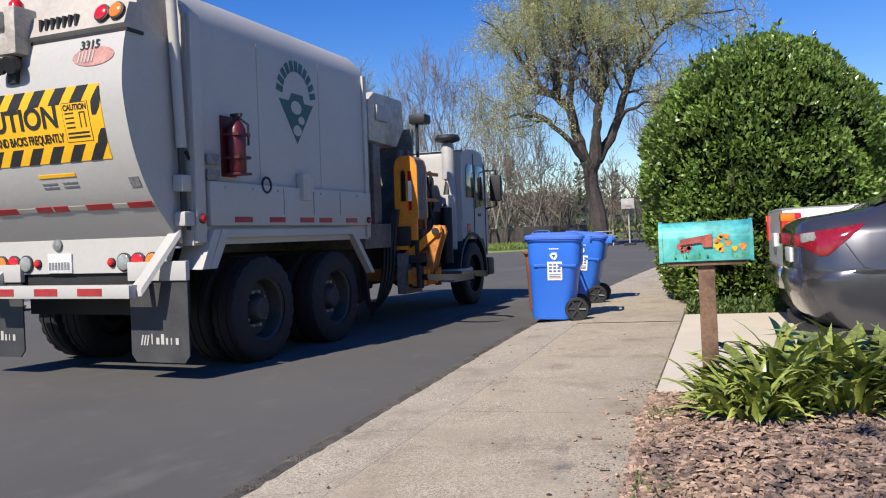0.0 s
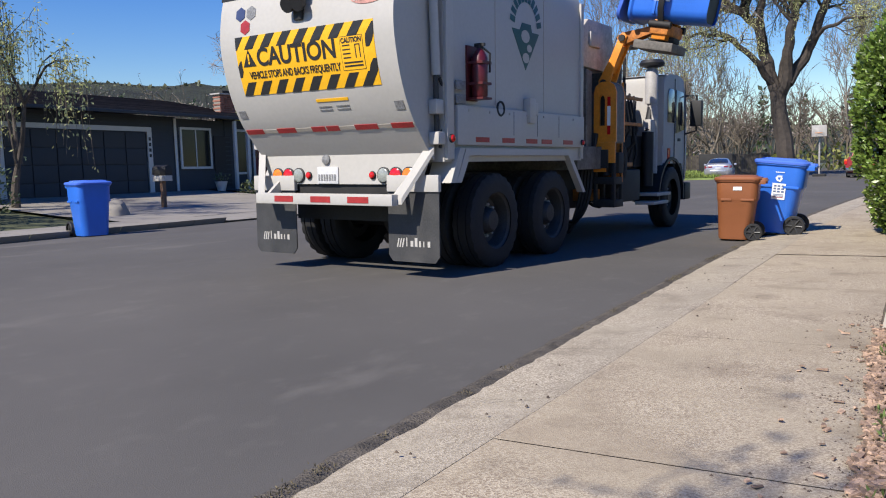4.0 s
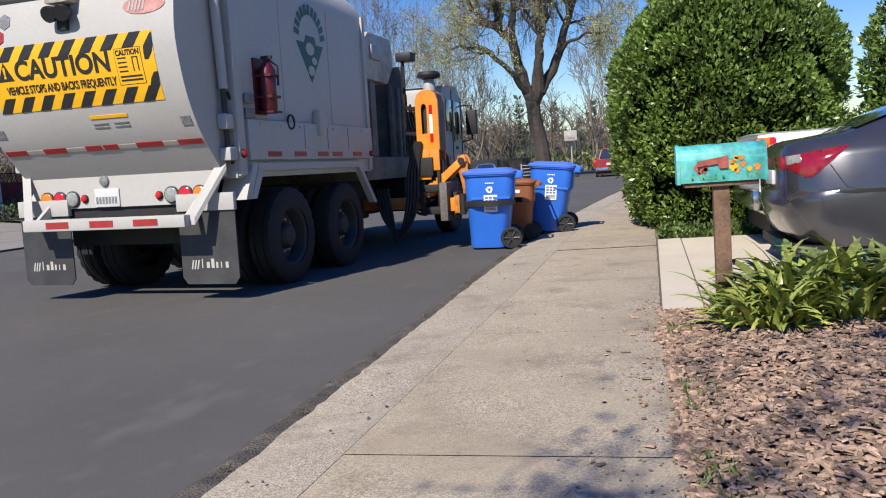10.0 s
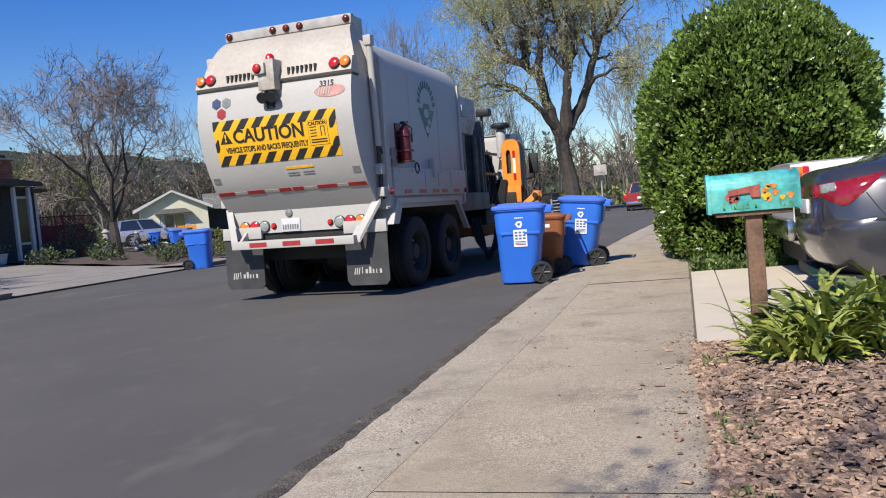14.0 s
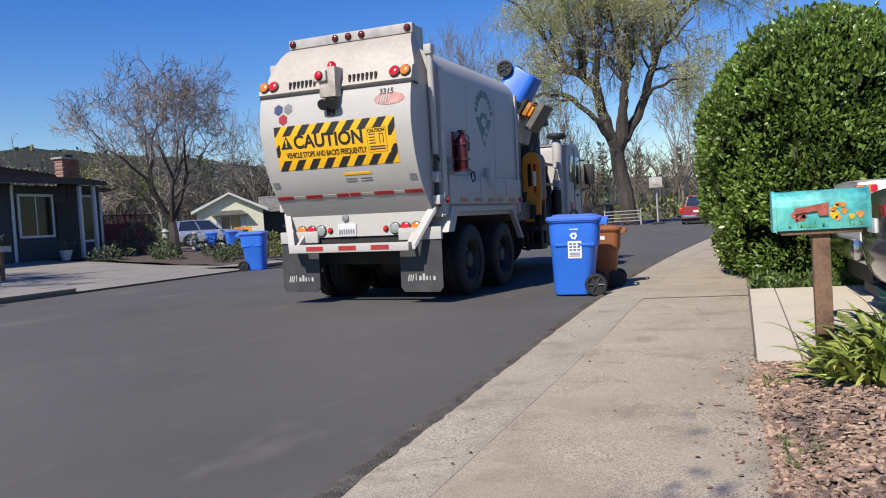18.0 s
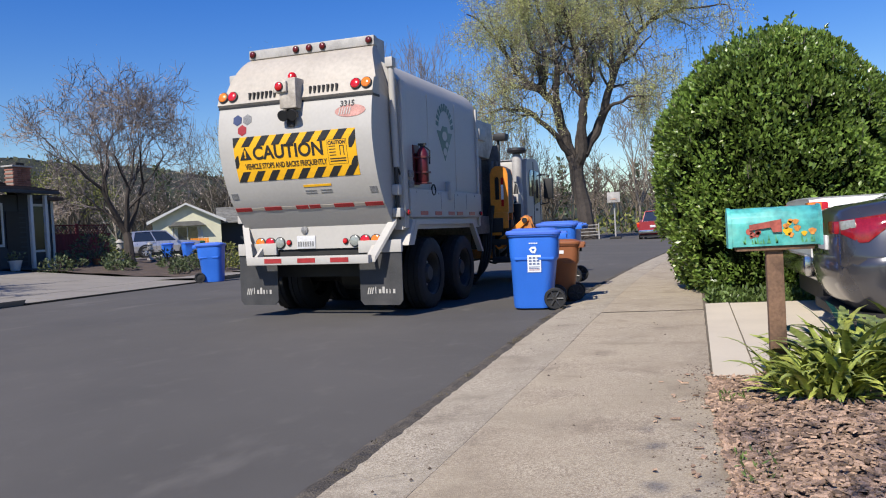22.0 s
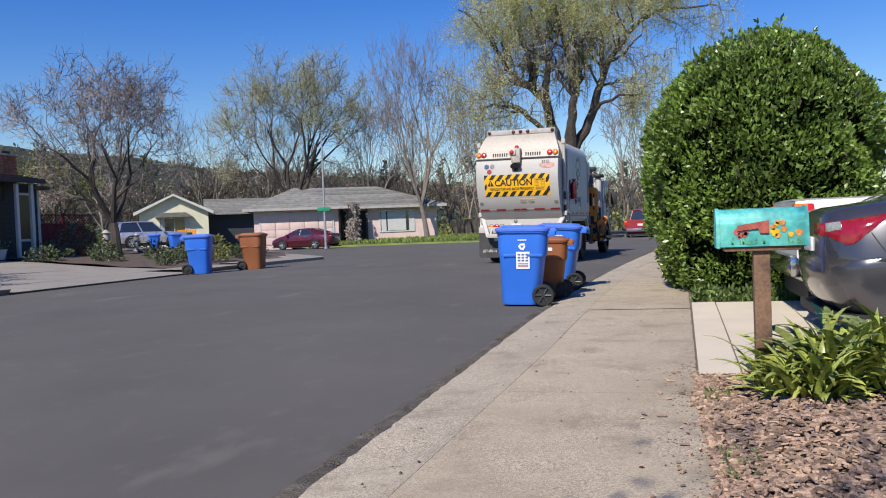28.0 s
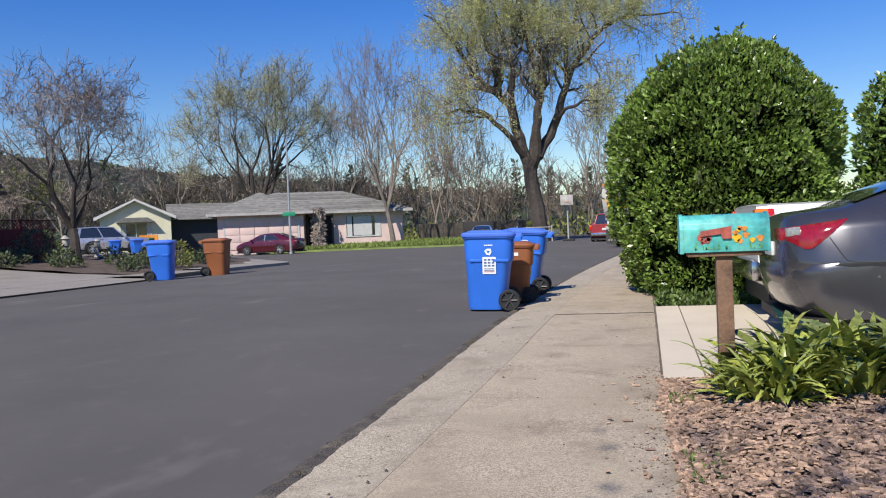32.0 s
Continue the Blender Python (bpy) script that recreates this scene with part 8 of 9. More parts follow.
def gable_roof(house, x0, x1, y0, y1, ze, zr, along, mt, over=0.5, th=0.14, courses=9):
    """Two slopes with courses of shingles; the ridge runs along 'x' or 'y'."""
    r = new("roof")
    r.parent = house
    for s in (-1, 1):
        for k in range(courses):
            bm = B()
            f0, f1 = k / courses, (k + 1) / courses
            if along == "y":
                mid, half = (x0 + x1) / 2, (x1 - x0) / 2 + over
                e0, e1 = mid + s * half * (1 - f0), mid + s * half * (1 - f1)
                q = [(e0, ze + (zr - ze) * f0), (e1, ze + (zr - ze) * f1), (e1, ze + (zr - ze) * f1 + th * 0.6), (e0, ze + (zr - ze) * f0 + th)]
                prism(bm, q, "y", y0 - over, y1 + over)
            else:
                mid, half = (y0 + y1) / 2, (y1 - y0) / 2 + over
                e0, e1 = mid + s * half * (1 - f0), mid + s * half * (1 - f1)
                q = [(e0, ze + (zr - ze) * f0), (e1, ze + (zr - ze) * f1), (e1, ze + (zr - ze) * f1 + th * 0.6), (e0, ze + (zr - ze) * f0 + th)]
                prism(bm, q, "x", x0 - over, x1 + over)
            part("shingle_course", bm, mt, r, smooth=0)
    return r


def window_on_x(house, x, y0, y1, z0, z1, bars=1):
    w = boxpart("window", (x, x + 0.03, y0, y1, z0, z1), M_HOUSEGL, house)
    bm = B()
    t = 0.09
    for a, b, c, d in ((y0 - t, y1 + t, z1, z1 + t), (y0 - t, y1 + t, z0 - t, z0), (y0 - t, y0, z0, z1), (y1, y1 + t, z0, z1)):
        bx(bm, x, x + 0.06, a, b, c, d)
    part("window_frame", bm, M_TRIM, w, "white window trim")
    for k in range(bars):
        yy = y0 + (y1 - y0) * (k + 1) / (bars + 1)
        boxpart("mullion", (x + 0.03, x + 0.045, yy - 0.025, yy + 0.025, z0, z1), M_TRIM, w)
    return w


def build_dark_house():
    h = thing("house", pose(0, 0, 0), "dark slate-grey single-storey house with white trim and brick chimney", "house")
    X = -23.3
    bm = B()
    bx(bm, -33, X - 0.02, 3.0, 25.3, 0.2, 3.35)
    part("wall", bm, M_SLATE, h)
    bm = B()
    siding(bm, X, 3.0, 14.2, 0.5, 3.4, 16)
    siding(bm, X, 19.95, 21.1, 0.5, 3.4, 16)
    siding(bm, X, 14.2, 19.95, 2.95, 3.4, 3)
    siding(bm, X, 23.6, 25.3, 0.5, 3.4, 16)
    siding(bm, X, 21.1, 23.6, 0.5, 1.4, 5)
    part("siding", bm, M_SLATE, h, "dark lapped siding", smooth=0)
    g = new("garage_door")
    g.parent = h
    for k in range(4):
        for q in range(6):
            boxpart("panel", (X - 0.01, X + 0.02, 14.45 + q * 0.88, 15.29 + q * 0.88, 0.52 + k * 0.57, 1.06 + k * 0.57), M_SLATE, g, 0.01)
    bm = B()
    for a, b, c, d in ((14.2, 19.95, 2.82, 2.98), (14.2, 14.4, 0.5, 2.82), (19.75, 19.95, 0.5, 2.82)):
        bx(bm, X, X + 0.06, a, b, c, d)
    part("door_trim", bm, M_TRIM, g, "white garage door trim")
    each("number_bar", [(X + 0.06, X + 0.066, 19.80, 19.90, 2.5 - 0.2 * k, 2.62 - 0.2 * k) for k in range(4)], M_BLK, g)
    window_on_x(h, X + 0.005, 21.35, 22.75, 1.55, 2.95, 1)
    window_on_x(h, X + 0.005, 24.2, 24.9, 1.3, 2.95, 0)
    boxpart("front_door", (X - 0.3, X + 0.02, 23.0, 23.9, 0.5, 2.75), M_BLACKR, h)
    for y in (23.35, 24.05):
        boxpart("porch_post", (X + 0.75, X + 0.87, y - 0.06, y + 0.06, 0.45, 3.3), M_TRIM, h, 0.01)
    for y in (21.05, 25.2):
        boxpart("corner_board", (X + 0.03, X + 0.06, y - 0.06, y + 0.06, 0.5, 3.35), M_TRIM, h)
    gable_roof(h, -33, X + 0.5, 3.0, 24.3, 3.40, 4.45, "y", M_SHING, 0.4, 0.12, 16)
    boxpart("porch_roof", (X - 3.0, X + 0.35, 24.72, 25.5, 3.18, 3.30), M_SHING, h)
    boxpart("gutter", (X + 0.91, X + 1.02, 2.5, 24.6, 3.34, 3.45), M_SLATE, h, 0.02)
    c = new("chimney")
    c.parent = h
    for k in range(12):
        z = 3.55 + k * 0.075
        for q in range(4):
            o = 0.11 if k % 2 else 0
            boxpart("brick", (-23.85, -23.45, 23.62 + q * 0.21 + o * 0.4, 23.81 + q * 0.21 + o * 0.4, z, z + 0.063), M_BRICK, c)
    boxpart("mortar_core", (-23.82, -23.48, 23.64, 24.45, 3.4, 4.42), M_CONC3, c)
    boxpart("chimney_cap", (-23.92, -23.38, 23.54, 24.56, 4.42, 4.48), M_GREYP, c, 0.01)
    boxpart("flue", (-23.78, -23.52, 23.85, 24.25, 4.48, 4.60), M_UNDER, c, 0.01)
    return h


build_dark_house()


def place_local(ox, oy, ang):
    return pose(ox, oy, 0, 0, 0, ang)


def build_front_house(label, m, W, D, ze, zr, wall, roof, garage, win, gable, base=0.3):
    """A house whose front lies along local x and faces -y."""
    h = thing("house", m, label, "house")
    bm = B()
    if gable:
        prism(bm, [(0, base - 0.5), (W, base - 0.5), (W, ze), (W / 2, zr - 0.1), (0, ze)], "y", 0, D)
    else:
        bx(bm, 0, W, 0, D, base - 0.5, ze)
    part("wall", bm, wall, h, smooth=0)
    if gable:
        gable_roof(h, 0, W, 0, D, ze - 0.12, zr, "y", roof, 0.45, 0.1, 12)
        bm = B()
        for s in (0, 1):
            xa, xb = (-0.45, W / 2) if s == 0 else (W + 0.45, W / 2)
            prism(bm, [(xa, ze - 0.3), (xb, zr - 0.08), (xb, zr + 0.10), (xa, ze - 0.02)], "y", -0.5, -0.455)
        part("fascia", bm, M_TRIM, h, "white gable fascia board")
    else:
        r = new("roof")
        r.parent = h
        o = 0.7
        a = [Vector(p) for p in ((-o, -o, ze), (W + o, -o, ze), (W + o, D + o, ze), (-o, D + o, ze))]
        rl, rr = Vector((D * 0.48, D / 2, zr)), Vector((W - D * 0.48, D / 2, zr))
        for q in ((a[0], a[1], rr, rl), (a[1], a[2], rr, rr), (a[2], a[3], rl, rr), (a[3], a[0], rl, rl)):
            n = 10
            for k in range(n):
                bm = B()
                f0, f1 = k / n, (k + 1) / n
                p = [q[0].lerp(q[3], f0), q[1].lerp(q[2], f0), q[1].lerp(q[2], f1), q[0].lerp(q[3], f1)]
                lift = [Vector((0, 0, 0.11)), Vector((0, 0, 0.11)), Vector((0, 0, 0.07)), Vector((0, 0, 0.07))]
                lo, hi = [bm.verts.new(v) for v in p], [bm.verts.new(v + l) for v, l in zip(p, lift)]
                bm.faces.new(hi)
                bridge(bm, lo, hi)
                part("shingle_course", bm, roof, r, smooth=0)
        bm = B()
        bx(bm, -o, W + o, -o - 0.03, -o, ze - 0.1, ze + 0.09)
        part("fascia", bm, M_GREYP, h)
    if garage:
        x0, x1, z1 = garage
        g = new("garage_door")
        g.parent = h
        for k in range(4):
            for q in range(5):
                w = (x1 - x0) / 5
                boxpart("panel", (x0 + q * w + 0.02, x0 + (q + 1) * w - 0.02, -0.04, 0.02, base + k * z1 / 4 + 0.01, base + (k + 1) * z1 / 4 - 0.01), wall, g, 0.008)
        bm = B()
        for a, b, c, d in ((x0 - 0.12, x1 + 0.12, base + z1, base + z1 + 0.12), (x0 - 0.12, x0, base, base + z1), (x1, x1 + 0.12, base, base + z1)):
            bx(bm, a, b, -0.06, 0.0, c, d)
        part("door_trim", bm, M_TRIM, g)
    for x0, x1, z0, z1 in win:
        w = boxpart("window", (x0, x1, -0.03, 0.01, z0, z1), M_GLASS, h)
        bm = B()
        t = 0.09
        for a, b, c, d in ((x0 - t, x1 + t, z1, z1 + t), (x0 - t, x1 + t, z0 - t, z0), (x0 - t, x0, z0, z1), (x1, x1 + t, z0, z1), ((x0 + x1) / 2 - 0.03, (x0 + x1) / 2 + 0.03, z0, z1)):
            bx(bm, a, b, -0.06, 0.0, c, d)
        part("window_frame", bm, M_TRIM, w)
        bm = B()
        for k in range(10):
            a = x0 + (x1 - x0) * (0.02 + 0.03 * (k % 5)) if k < 5 else x1 - (x1 - x0) * (0.02 + 0.03 * (k % 5))
            bx(bm, a, a + 0.05 if W < 14 else a + 0.078, -0.04, -0.031, z0, z1)
        part("curtain", bm, M_TRIM, w)
    return h


# the pale hip-roofed house across the junction, its front turned towards the street
h3 = build_front_house("pale pinkish house with a grey hip roof and wide garage", place_local(-30.0, 54.2, 26), 14.1, 9.0, 2.95, 4.75, M_PINK, M_SHING2, (0.5, 5.8, 2.2), ((9.6, 12.2, 1.05, 2.6),), False, 0.35)
# Flat black panel on the wall stands for the shade within the porch.
boxpart("porch_shade_panel", (6.5, 8.6, -0.05, 0.05, 0.3, 2.7), M_UNDER, h3)
for xx in (6.6, 8.5):
    boxpart("porch_post", (xx - 0.07, xx + 0.07, -0.45, -0.31, 0.2, 2.9), M_WOODF, h3, 0.01)
boxpart("curtain", (10.15, 11.6, -0.046, -0.034, 1.08, 2.57), M_TRIM, h3, 0.0, "drawn pale curtain")
# its garage wing stands forward under a hip of its own
for ch in h3.children:
    if ch.name.startswith("garage_door"):
        ch.matrix_basis = pose(0, -1.5, 0)
boxpart("wing_wall", (0.0, 6.25, -1.49, -0.01, -0.15, 2.95), M_PINK, h3)
wr = new("wing_roof")
wr.parent = h3
wa = [Vector(p) for p in ((-0.75, -2.2, 2.96), (6.95, -2.2, 2.96), (6.95, 4.5, 2.96), (3.1, 1.8, 4.68), (3.1, 4.5, 4.68), (-0.75, 4.5, 2.96))]
for q in ((wa[0], wa[1], wa[3], wa[3]), (wa[1], wa[2], wa[4], wa[3]), (wa[5], wa[0], wa[3], wa[4])):
    for k in range(10):
        bm = B()
        p = [q[0].lerp(q[3], k / 10), q[1].lerp(q[2], k / 10), q[1].lerp(q[2], (k + 1) / 10), q[0].lerp(q[3], (k + 1) / 10)]
        lo = [bm.verts.new(v) for v in p]
        hi = [bm.verts.new(v + Vector((0, 0, z))) for v, z in zip(p, (0.11, 0.11, 0.07, 0.07))]
        bm.faces.new(hi)
        bridge(bm, lo, hi)
        part("shingle_course", bm, M_SHING2, wr, smooth=0)
boxpart("fascia", (-0.75, 6.95, -2.23, -2.2, 2.86, 3.05), M_GREYP, h3)
pm = place_local(-30.0, 54.2, 26) @ Vector((7.35, -1.3, 0.1))
bm = B()
rr = random.Random(17)
rings = []
for k in range(14):
    z = k * 0.24
    rings.append([bm.verts.new(((0.42 + 0.10 * noise.noise(Vector((math.cos(a) * 2, math.sin(a) * 2, z * 1.6))) + 0.12 * max(0, 0.5 - z)) * math.cos(a), (0.42 + 0.10 * noise.noise(Vector((math.cos(a) * 2, math.sin(a) * 2, z * 1.6 + 7)))) * math.sin(a), z)) for a in [2 * math.pi * i / 14 for i in range(14)]])
for a, b in zip(rings, rings[1:]):
    bridge(bm, a, b)
bm.faces.new(rings[-1])
tk = thing("palm_stump", pose(pm.x, pm.y, pm.z), "shaggy brown palm trunk standing before the porch", "tree")
part("trunk", bm, M_BARKM, tk)
pp = [Vector((0.46 * math.cos(a), 0.46 * math.sin(a), z)) for a, z in [(rr.uniform(0, 6.28), rr.uniform(0.1, 3.2)) for k in range(700)]]
leaf_cloud("frond_stubs", pp, [Vector((p.x, p.y, -0.4)) for p in pp], 0.22, M_RUST, tk, 31, 0.35, 0.4)
h2 = build_front_house("cream house with a white-edged gable and bay window", place_local(-44.2, 59.6, 33), 5.8, 10.5, 3.5, 4.95, M_CREAM, M_SHING2, None, ((1.7, 4.1, 1.4, 2.9),), True, 0.9)
bm = B()
prism(bm, [(1.3, 3.0), (4.5, 3.0), (3.9, 3.4), (1.9, 3.4)], "y", -0.75, 0.0)
part("bay_roof", bm, M_SHING2, h2)
# Solid dark box stands for the shaded open garage of this wing.
bm = B()
bx(bm, 5.82, 13.0, 2.5, 10.5, 0.4, 3.2)
part("wing_wall", bm, M_SLATE, h2)
gable_roof(h2, 5.9, 13.2, 2.0, 10.5, 3.15, 4.75, "x", M_SHING2, 0.4, 0.1, 10)

# ---------------------------------------------------------------- fences, poles, far vehicles
def build_fence(label, p0, p1, z0, hgt, step, mt, lattice=False, name="fence"):
    d = Vector((p1[0] - p0[0], p1[1] - p0[1], 0))
    L = d.length
    ang = math.degrees(math.atan2(d.y, d.x))
    f = thing(name, pose(p0[0], p0[1], z0, 0, 0, ang), label, "fence")
    n = int(L / step)
    bm = B()
    bx(bm, 0, step - 0.012, -0.012, 0.012, 0, hgt * (0.78 if lattice else 1.0))
    b0 = part("board", bm, mt, f)
    for k in range(1, n):
        share("board", b0.data, f, pose(k * step, 0, 0))
    bm = B()
    bx(bm, -0.05, 0.05, -0.05, 0.05, -0.2, hgt + 0.05)
    q0 = part("post", bm, mt, f)
    for k in range(1, int(L / 2.2) + 1):
        share("post", q0.data, f, pose(k * 2.2, 0.03, 0))
    boxpart("rail", (0, L, 0.012, 0.05, hgt * 0.72, hgt * 0.78), mt, f)
    if lattice:
        boxpart("top_rail", (0, L, -0.03, 0.03, hgt - 0.05, hgt), mt, f)
        bm = B()
        m = int(L / 0.16)
        for k in range(m):
            for s in (-1, 1):
                x0 = k * 0.16
                x1 = x0 + s * hgt * 0.2
                if 0 <= x1 <= L:
                    tube(bm, [(x0, 0, hgt * 0.78), (x1, 0, hgt - 0.04)], 0.014, 4)
        tagged(part("lattice", bm, mt, f), kind="stuff")
    return f


build_fence("burgundy board fence with a lattice top", (-24.6, 25.6), (-24.2, 29.6), 0.55, 1.75, 0.14, M_BURG, True)
build_fence("weathered grey board fence behind the willow", (-17.5, 66.0), (-8.5, 70.0), 0.0, 1.8, 0.3, M_WOODF)

def build_pole(label, x, y, z, h, r, sign=False):
    t = thing("sign_pole" if sign else "utility_pole", pose(x, y, z), label, "pole")
    bm = B()
    lathe(bm, (0, 0, 0), (0, 0, 1), [(0, r * 1.5), (0.1, r * 1.5), (0.12, r), (h, r * 0.6)], 14)
    part("shaft", bm, M_STEEL, t)
    if sign:
        bm = B()
        bx(bm, -0.42, 0.42, -0.09, -0.075, 2.35, 2.6, 0.004)
        part("street_sign", bm, M_SIGNG, t, "green street name sign")
    return t


build_pole("tall galvanised steel pole with a green street sign", -20.4, 45.6, 0.1, 7.1, 0.08, True)
build_pole("grey steel pole beside the far drive", -20.2, 11.9, 0.35, 7.5, 0.13)

bm = B()
prism(bm, [(-36.5, 41.5), (-31.0, 40.6), (-28.6, 46.8), (-35.5, 50.5)], "z", -0.1, 0.56)
tagged(part("side_drive", bm, M_CONC3, None, smooth=0), "raised concrete drive beside the cream house", "driveway", kind="structure")
bm = B()
prism(bm, [(-31.0, 40.45), (-29.8, 37.6), (-24.8, 37.4), (-24.2, 41.0), (-28.55, 46.6)], "z", -0.1, 0.34)
tagged(part("drive_apron", bm, M_CONC3, None, smooth=0), "worn concrete apron below the side drive", "driveway", kind="structure")
build_car("maroon sedan parked by the far lawn", M_PMAR, pose(-21.9, 50.9, 0.0, 0, 0, 86), 4.8, 1.82, 1.46, 0.33)
build_car("pale silver sport utility vehicle on a driveway", M_PSIL, pose(-34.6, 43.9, 0.56, 0, 0, -47), 4.5, 1.9, 1.75, 0.38, "suv", "car")
build_car("red pickup truck parked at the kerb", M_PRED2, pose(-1.45, 51.6, 0.0, 0, 0, -3), 5.6, 1.95, 1.85, 0.38, "pickup", "pickup")
build_car("white sedan parked on the far kerb", M_PSIL, pose(-9.9, 54.0, 0.0, 0, 0, 8), 4.7, 1.8, 1.42, 0.33)
bm = B()
bx(bm, -1.1, 1.1, 0, 3.2, 0.5, 1.75, 0.04)
tr = thing("utility_trailer", pose(-10.9, 58.5, 0.0, 0, 0, 12), "dark utility trailer behind the parked cars", "trailer")
part("box", bm, M_UNDER, tr)
for s in (-1, 1):
    car_wheel(tr, s * 1.15, 1.6, 0.34, s, M_RIM)

def build_hoop():
    t = thing("basketball_hoop", pose(-4.2, 57.8, 0.0, 0, 0, 0), "portable basketball hoop with a pale backboard", "basketball hoop")
    bm = B()
    tube(bm, [(0, 0, 0), (0, 0, 2.7), (0, -0.4, 3.0)], 0.06, 8)
    part("stand", bm, M_GREYP, t)
    boxpart("base", (-0.4, 0.4, -0.3, 0.6, 0.005, 0.2), M_UNDER, t, 0.05)
    boxpart("backboard", (-0.45, 0.45, -0.45, -0.41, 2.62, 3.35), M_GREYP, t, 0.01)
    bm = B()
    tube(bm, [(0.22 * math.cos(a * 0.524), -0.7 + 0.22 * math.sin(a * 0.524), 2.85) for a in range(13)], 0.012, 6)
    part("rim", bm, M_ORANGE, t)


build_hoop()
gt = thing("field_gate", pose(-8.2, 60.0, 0, 0, 0, 0), "white tubular gate across a lane", "gate")
for k in range(4):
    bm = B()
    tube(bm, [(0, 0, 0.35 + 0.25 * k), (2.6, 0.3, 0.35 + 0.25 * k)], 0.03, 6)
    part("rail", bm, M_GREYP, gt)
for xx in (0, 2.6):
    bm = B()
    tube(bm, [(xx, 0.11 * xx, 0), (xx, 0.11 * xx, 1.25)], 0.05, 8)
    part("post", bm, M_GREYP, gt)

# far bins on the side street and at the drive
for lab, x, y, r, hh, m1, m2, zz in (
        ("blue bin standing by the side street", -28.4, 39.5, 120, 1.06, M_BLUE, M_BLUEL, 0.34), ("blue bin with its lid shut by the side street", -27.1, 39.6, 140, 1.06, M_BLUE, M_BLUEL, 0.34),
        ("green bin beside the cream house", -31.5, 47.5, 120, 1.06, M_GREENB, M_GREENB, 0.45), ("green bin standing before a shrub at the far drive", -18.6, 9.0, 170, 1.09, M_GREENB, M_GREENB, 0.3)):
    o, _ = build_bin(lab, hh, m1, m2, False, "bins at the far kerb")
    o.matrix_basis = pose(x, y, zz, 0, 0, r)
sc = thing("orange_screen", pose(-33.0, 48.6, 0.4, 0, 0, 25), "orange slatted screen beside a driveway", "screen")
each("slat", [(0.16 * k, 0.16 * k + 0.14, -0.02, 0.02, 0, 1.3) for k in range(8)], M_ORANGE, sc)


# ---------------------------------------------------------------- far mailbox, boulder, shrubs, garden things
def build_far_mailbox():
    t = thing("mailbox", pose(-18.6, 16.3, 0.22), "dark mailbox on a brown post before the grey house", "mailbox")
    boxpart("post", (-0.06, 0.06, -0.06, 0.06, -0.2, 1.0), M_POSTW, t, 0.008)
    bm = B()
    prism(bm, [(-0.13, 1.0), (0.13, 1.0), (0.13, 1.16), (0.09, 1.25), (0.0, 1.29), (-0.09, 1.25), (-0.13, 1.16)], "x", -0.28, 0.28, 0.006)
    part("box", bm, M_UNDER, t)
    boxpart("newspaper_slot", (-0.26, 0.26, -0.14, 0.14, 0.82, 0.98), M_GREYP, t, 0.01)


build_far_mailbox()


def build_boulder(x, y, z, s, seed):
    bm = B()
    bmesh.ops.create_icosphere(bm, subdivisions=3, radius=1)
    for v in bm.verts:
        k = 1 + 0.25 * noise.noise(v.co * 1.3 + Vector((seed, 0, 0))) + 0.08 * noise.noise(v.co * 4)
        v.co = Vector((v.co.x * s * 0.9, v.co.y * s * 0.75, max(-0.1, v.co.z * s * 0.75))) * k
    ob = part("boulder", bm, M_CONC3, None)
    ob.matrix_basis = pose(x, y, z)
    tagged(ob, "rounded tan boulder beside the far drive", "boulder")


build_boulder(-17.6, 13.7, 0.2, 0.55, 3)


def build_shrub(x, y, z, r, h, mt, seed, label):
    t = thing("shrub", pose(x, y, z), label, "shrub")
    rg = random.Random(seed)
    bm = B()
    for k in range(9):
        a = rg.uniform(0, 6.28)
        tube(bm, [(0, 0, 0), (r * 0.3 * math.cos(a), r * 0.3 * math.sin(a), h * 0.5), (r * 0.6 * math.cos(a), r * 0.6 * math.sin(a), h * rg.uniform(0.6, 0.9))], 0.012, 5)
    part("stem", bm, M_TWIG, t)
    pp, nn = [], []
    for k in range(int(700 * r * (h + 0.5))):
        a, u = rg.uniform(0, 6.28), rg.random()
        zz = h * u
        rr = r * math.sqrt(max(0.02, 1 - (2 * u - 0.8) ** 2 * 0.55)) * rg.uniform(0.55, 1.05) * (1 + 0.25 * math.sin(3 * a + seed))
        pp.append(Vector((rr * math.cos(a), rr * math.sin(a), zz + 0.03)))
        nn.append(Vector((math.cos(a), math.sin(a), 0.6)))
    leaf_cloud("foliage", pp, nn, 0.13, mt, t, seed, 0.4, 0.6)


rs = random.Random(9)
for k in range(22):
    u = rs.random()
    x, y = -15.8 - 6.5 * rs.random(), 23.5 + 8.0 * u
    x -= max(0, (y - 29) * 0.5)
    build_shrub(x, y, left_rise(x) * 0.9 + 0.1, rs.uniform(0.25, 0.55), rs.uniform(0.22, 0.5), rs.choice((M_SHRUB, M_SHRUBD, M_SHRUB, M_SHRUBD)), 100 + k, "low grey-green garden shrub in the corner bed")
build_shrub(-16.4, 26.2, 0.15, 0.6, 0.95, M_OLIVE, 140, "feathery olive grass clump at the corner bed")
for k, (x, y, r, h) in enumerate(((-19.0, 10.6, 1.0, 1.3), (-20.4, 10.0, 1.0, 1.5), (-22.6, 26.6, 0.8, 1.4), (-21.0, 22.9, 0.5, 0.6))):
    build_shrub(x, y, 0.35, r, h, M_SHRUB, 150 + k, "dark green rounded shrub by the house")


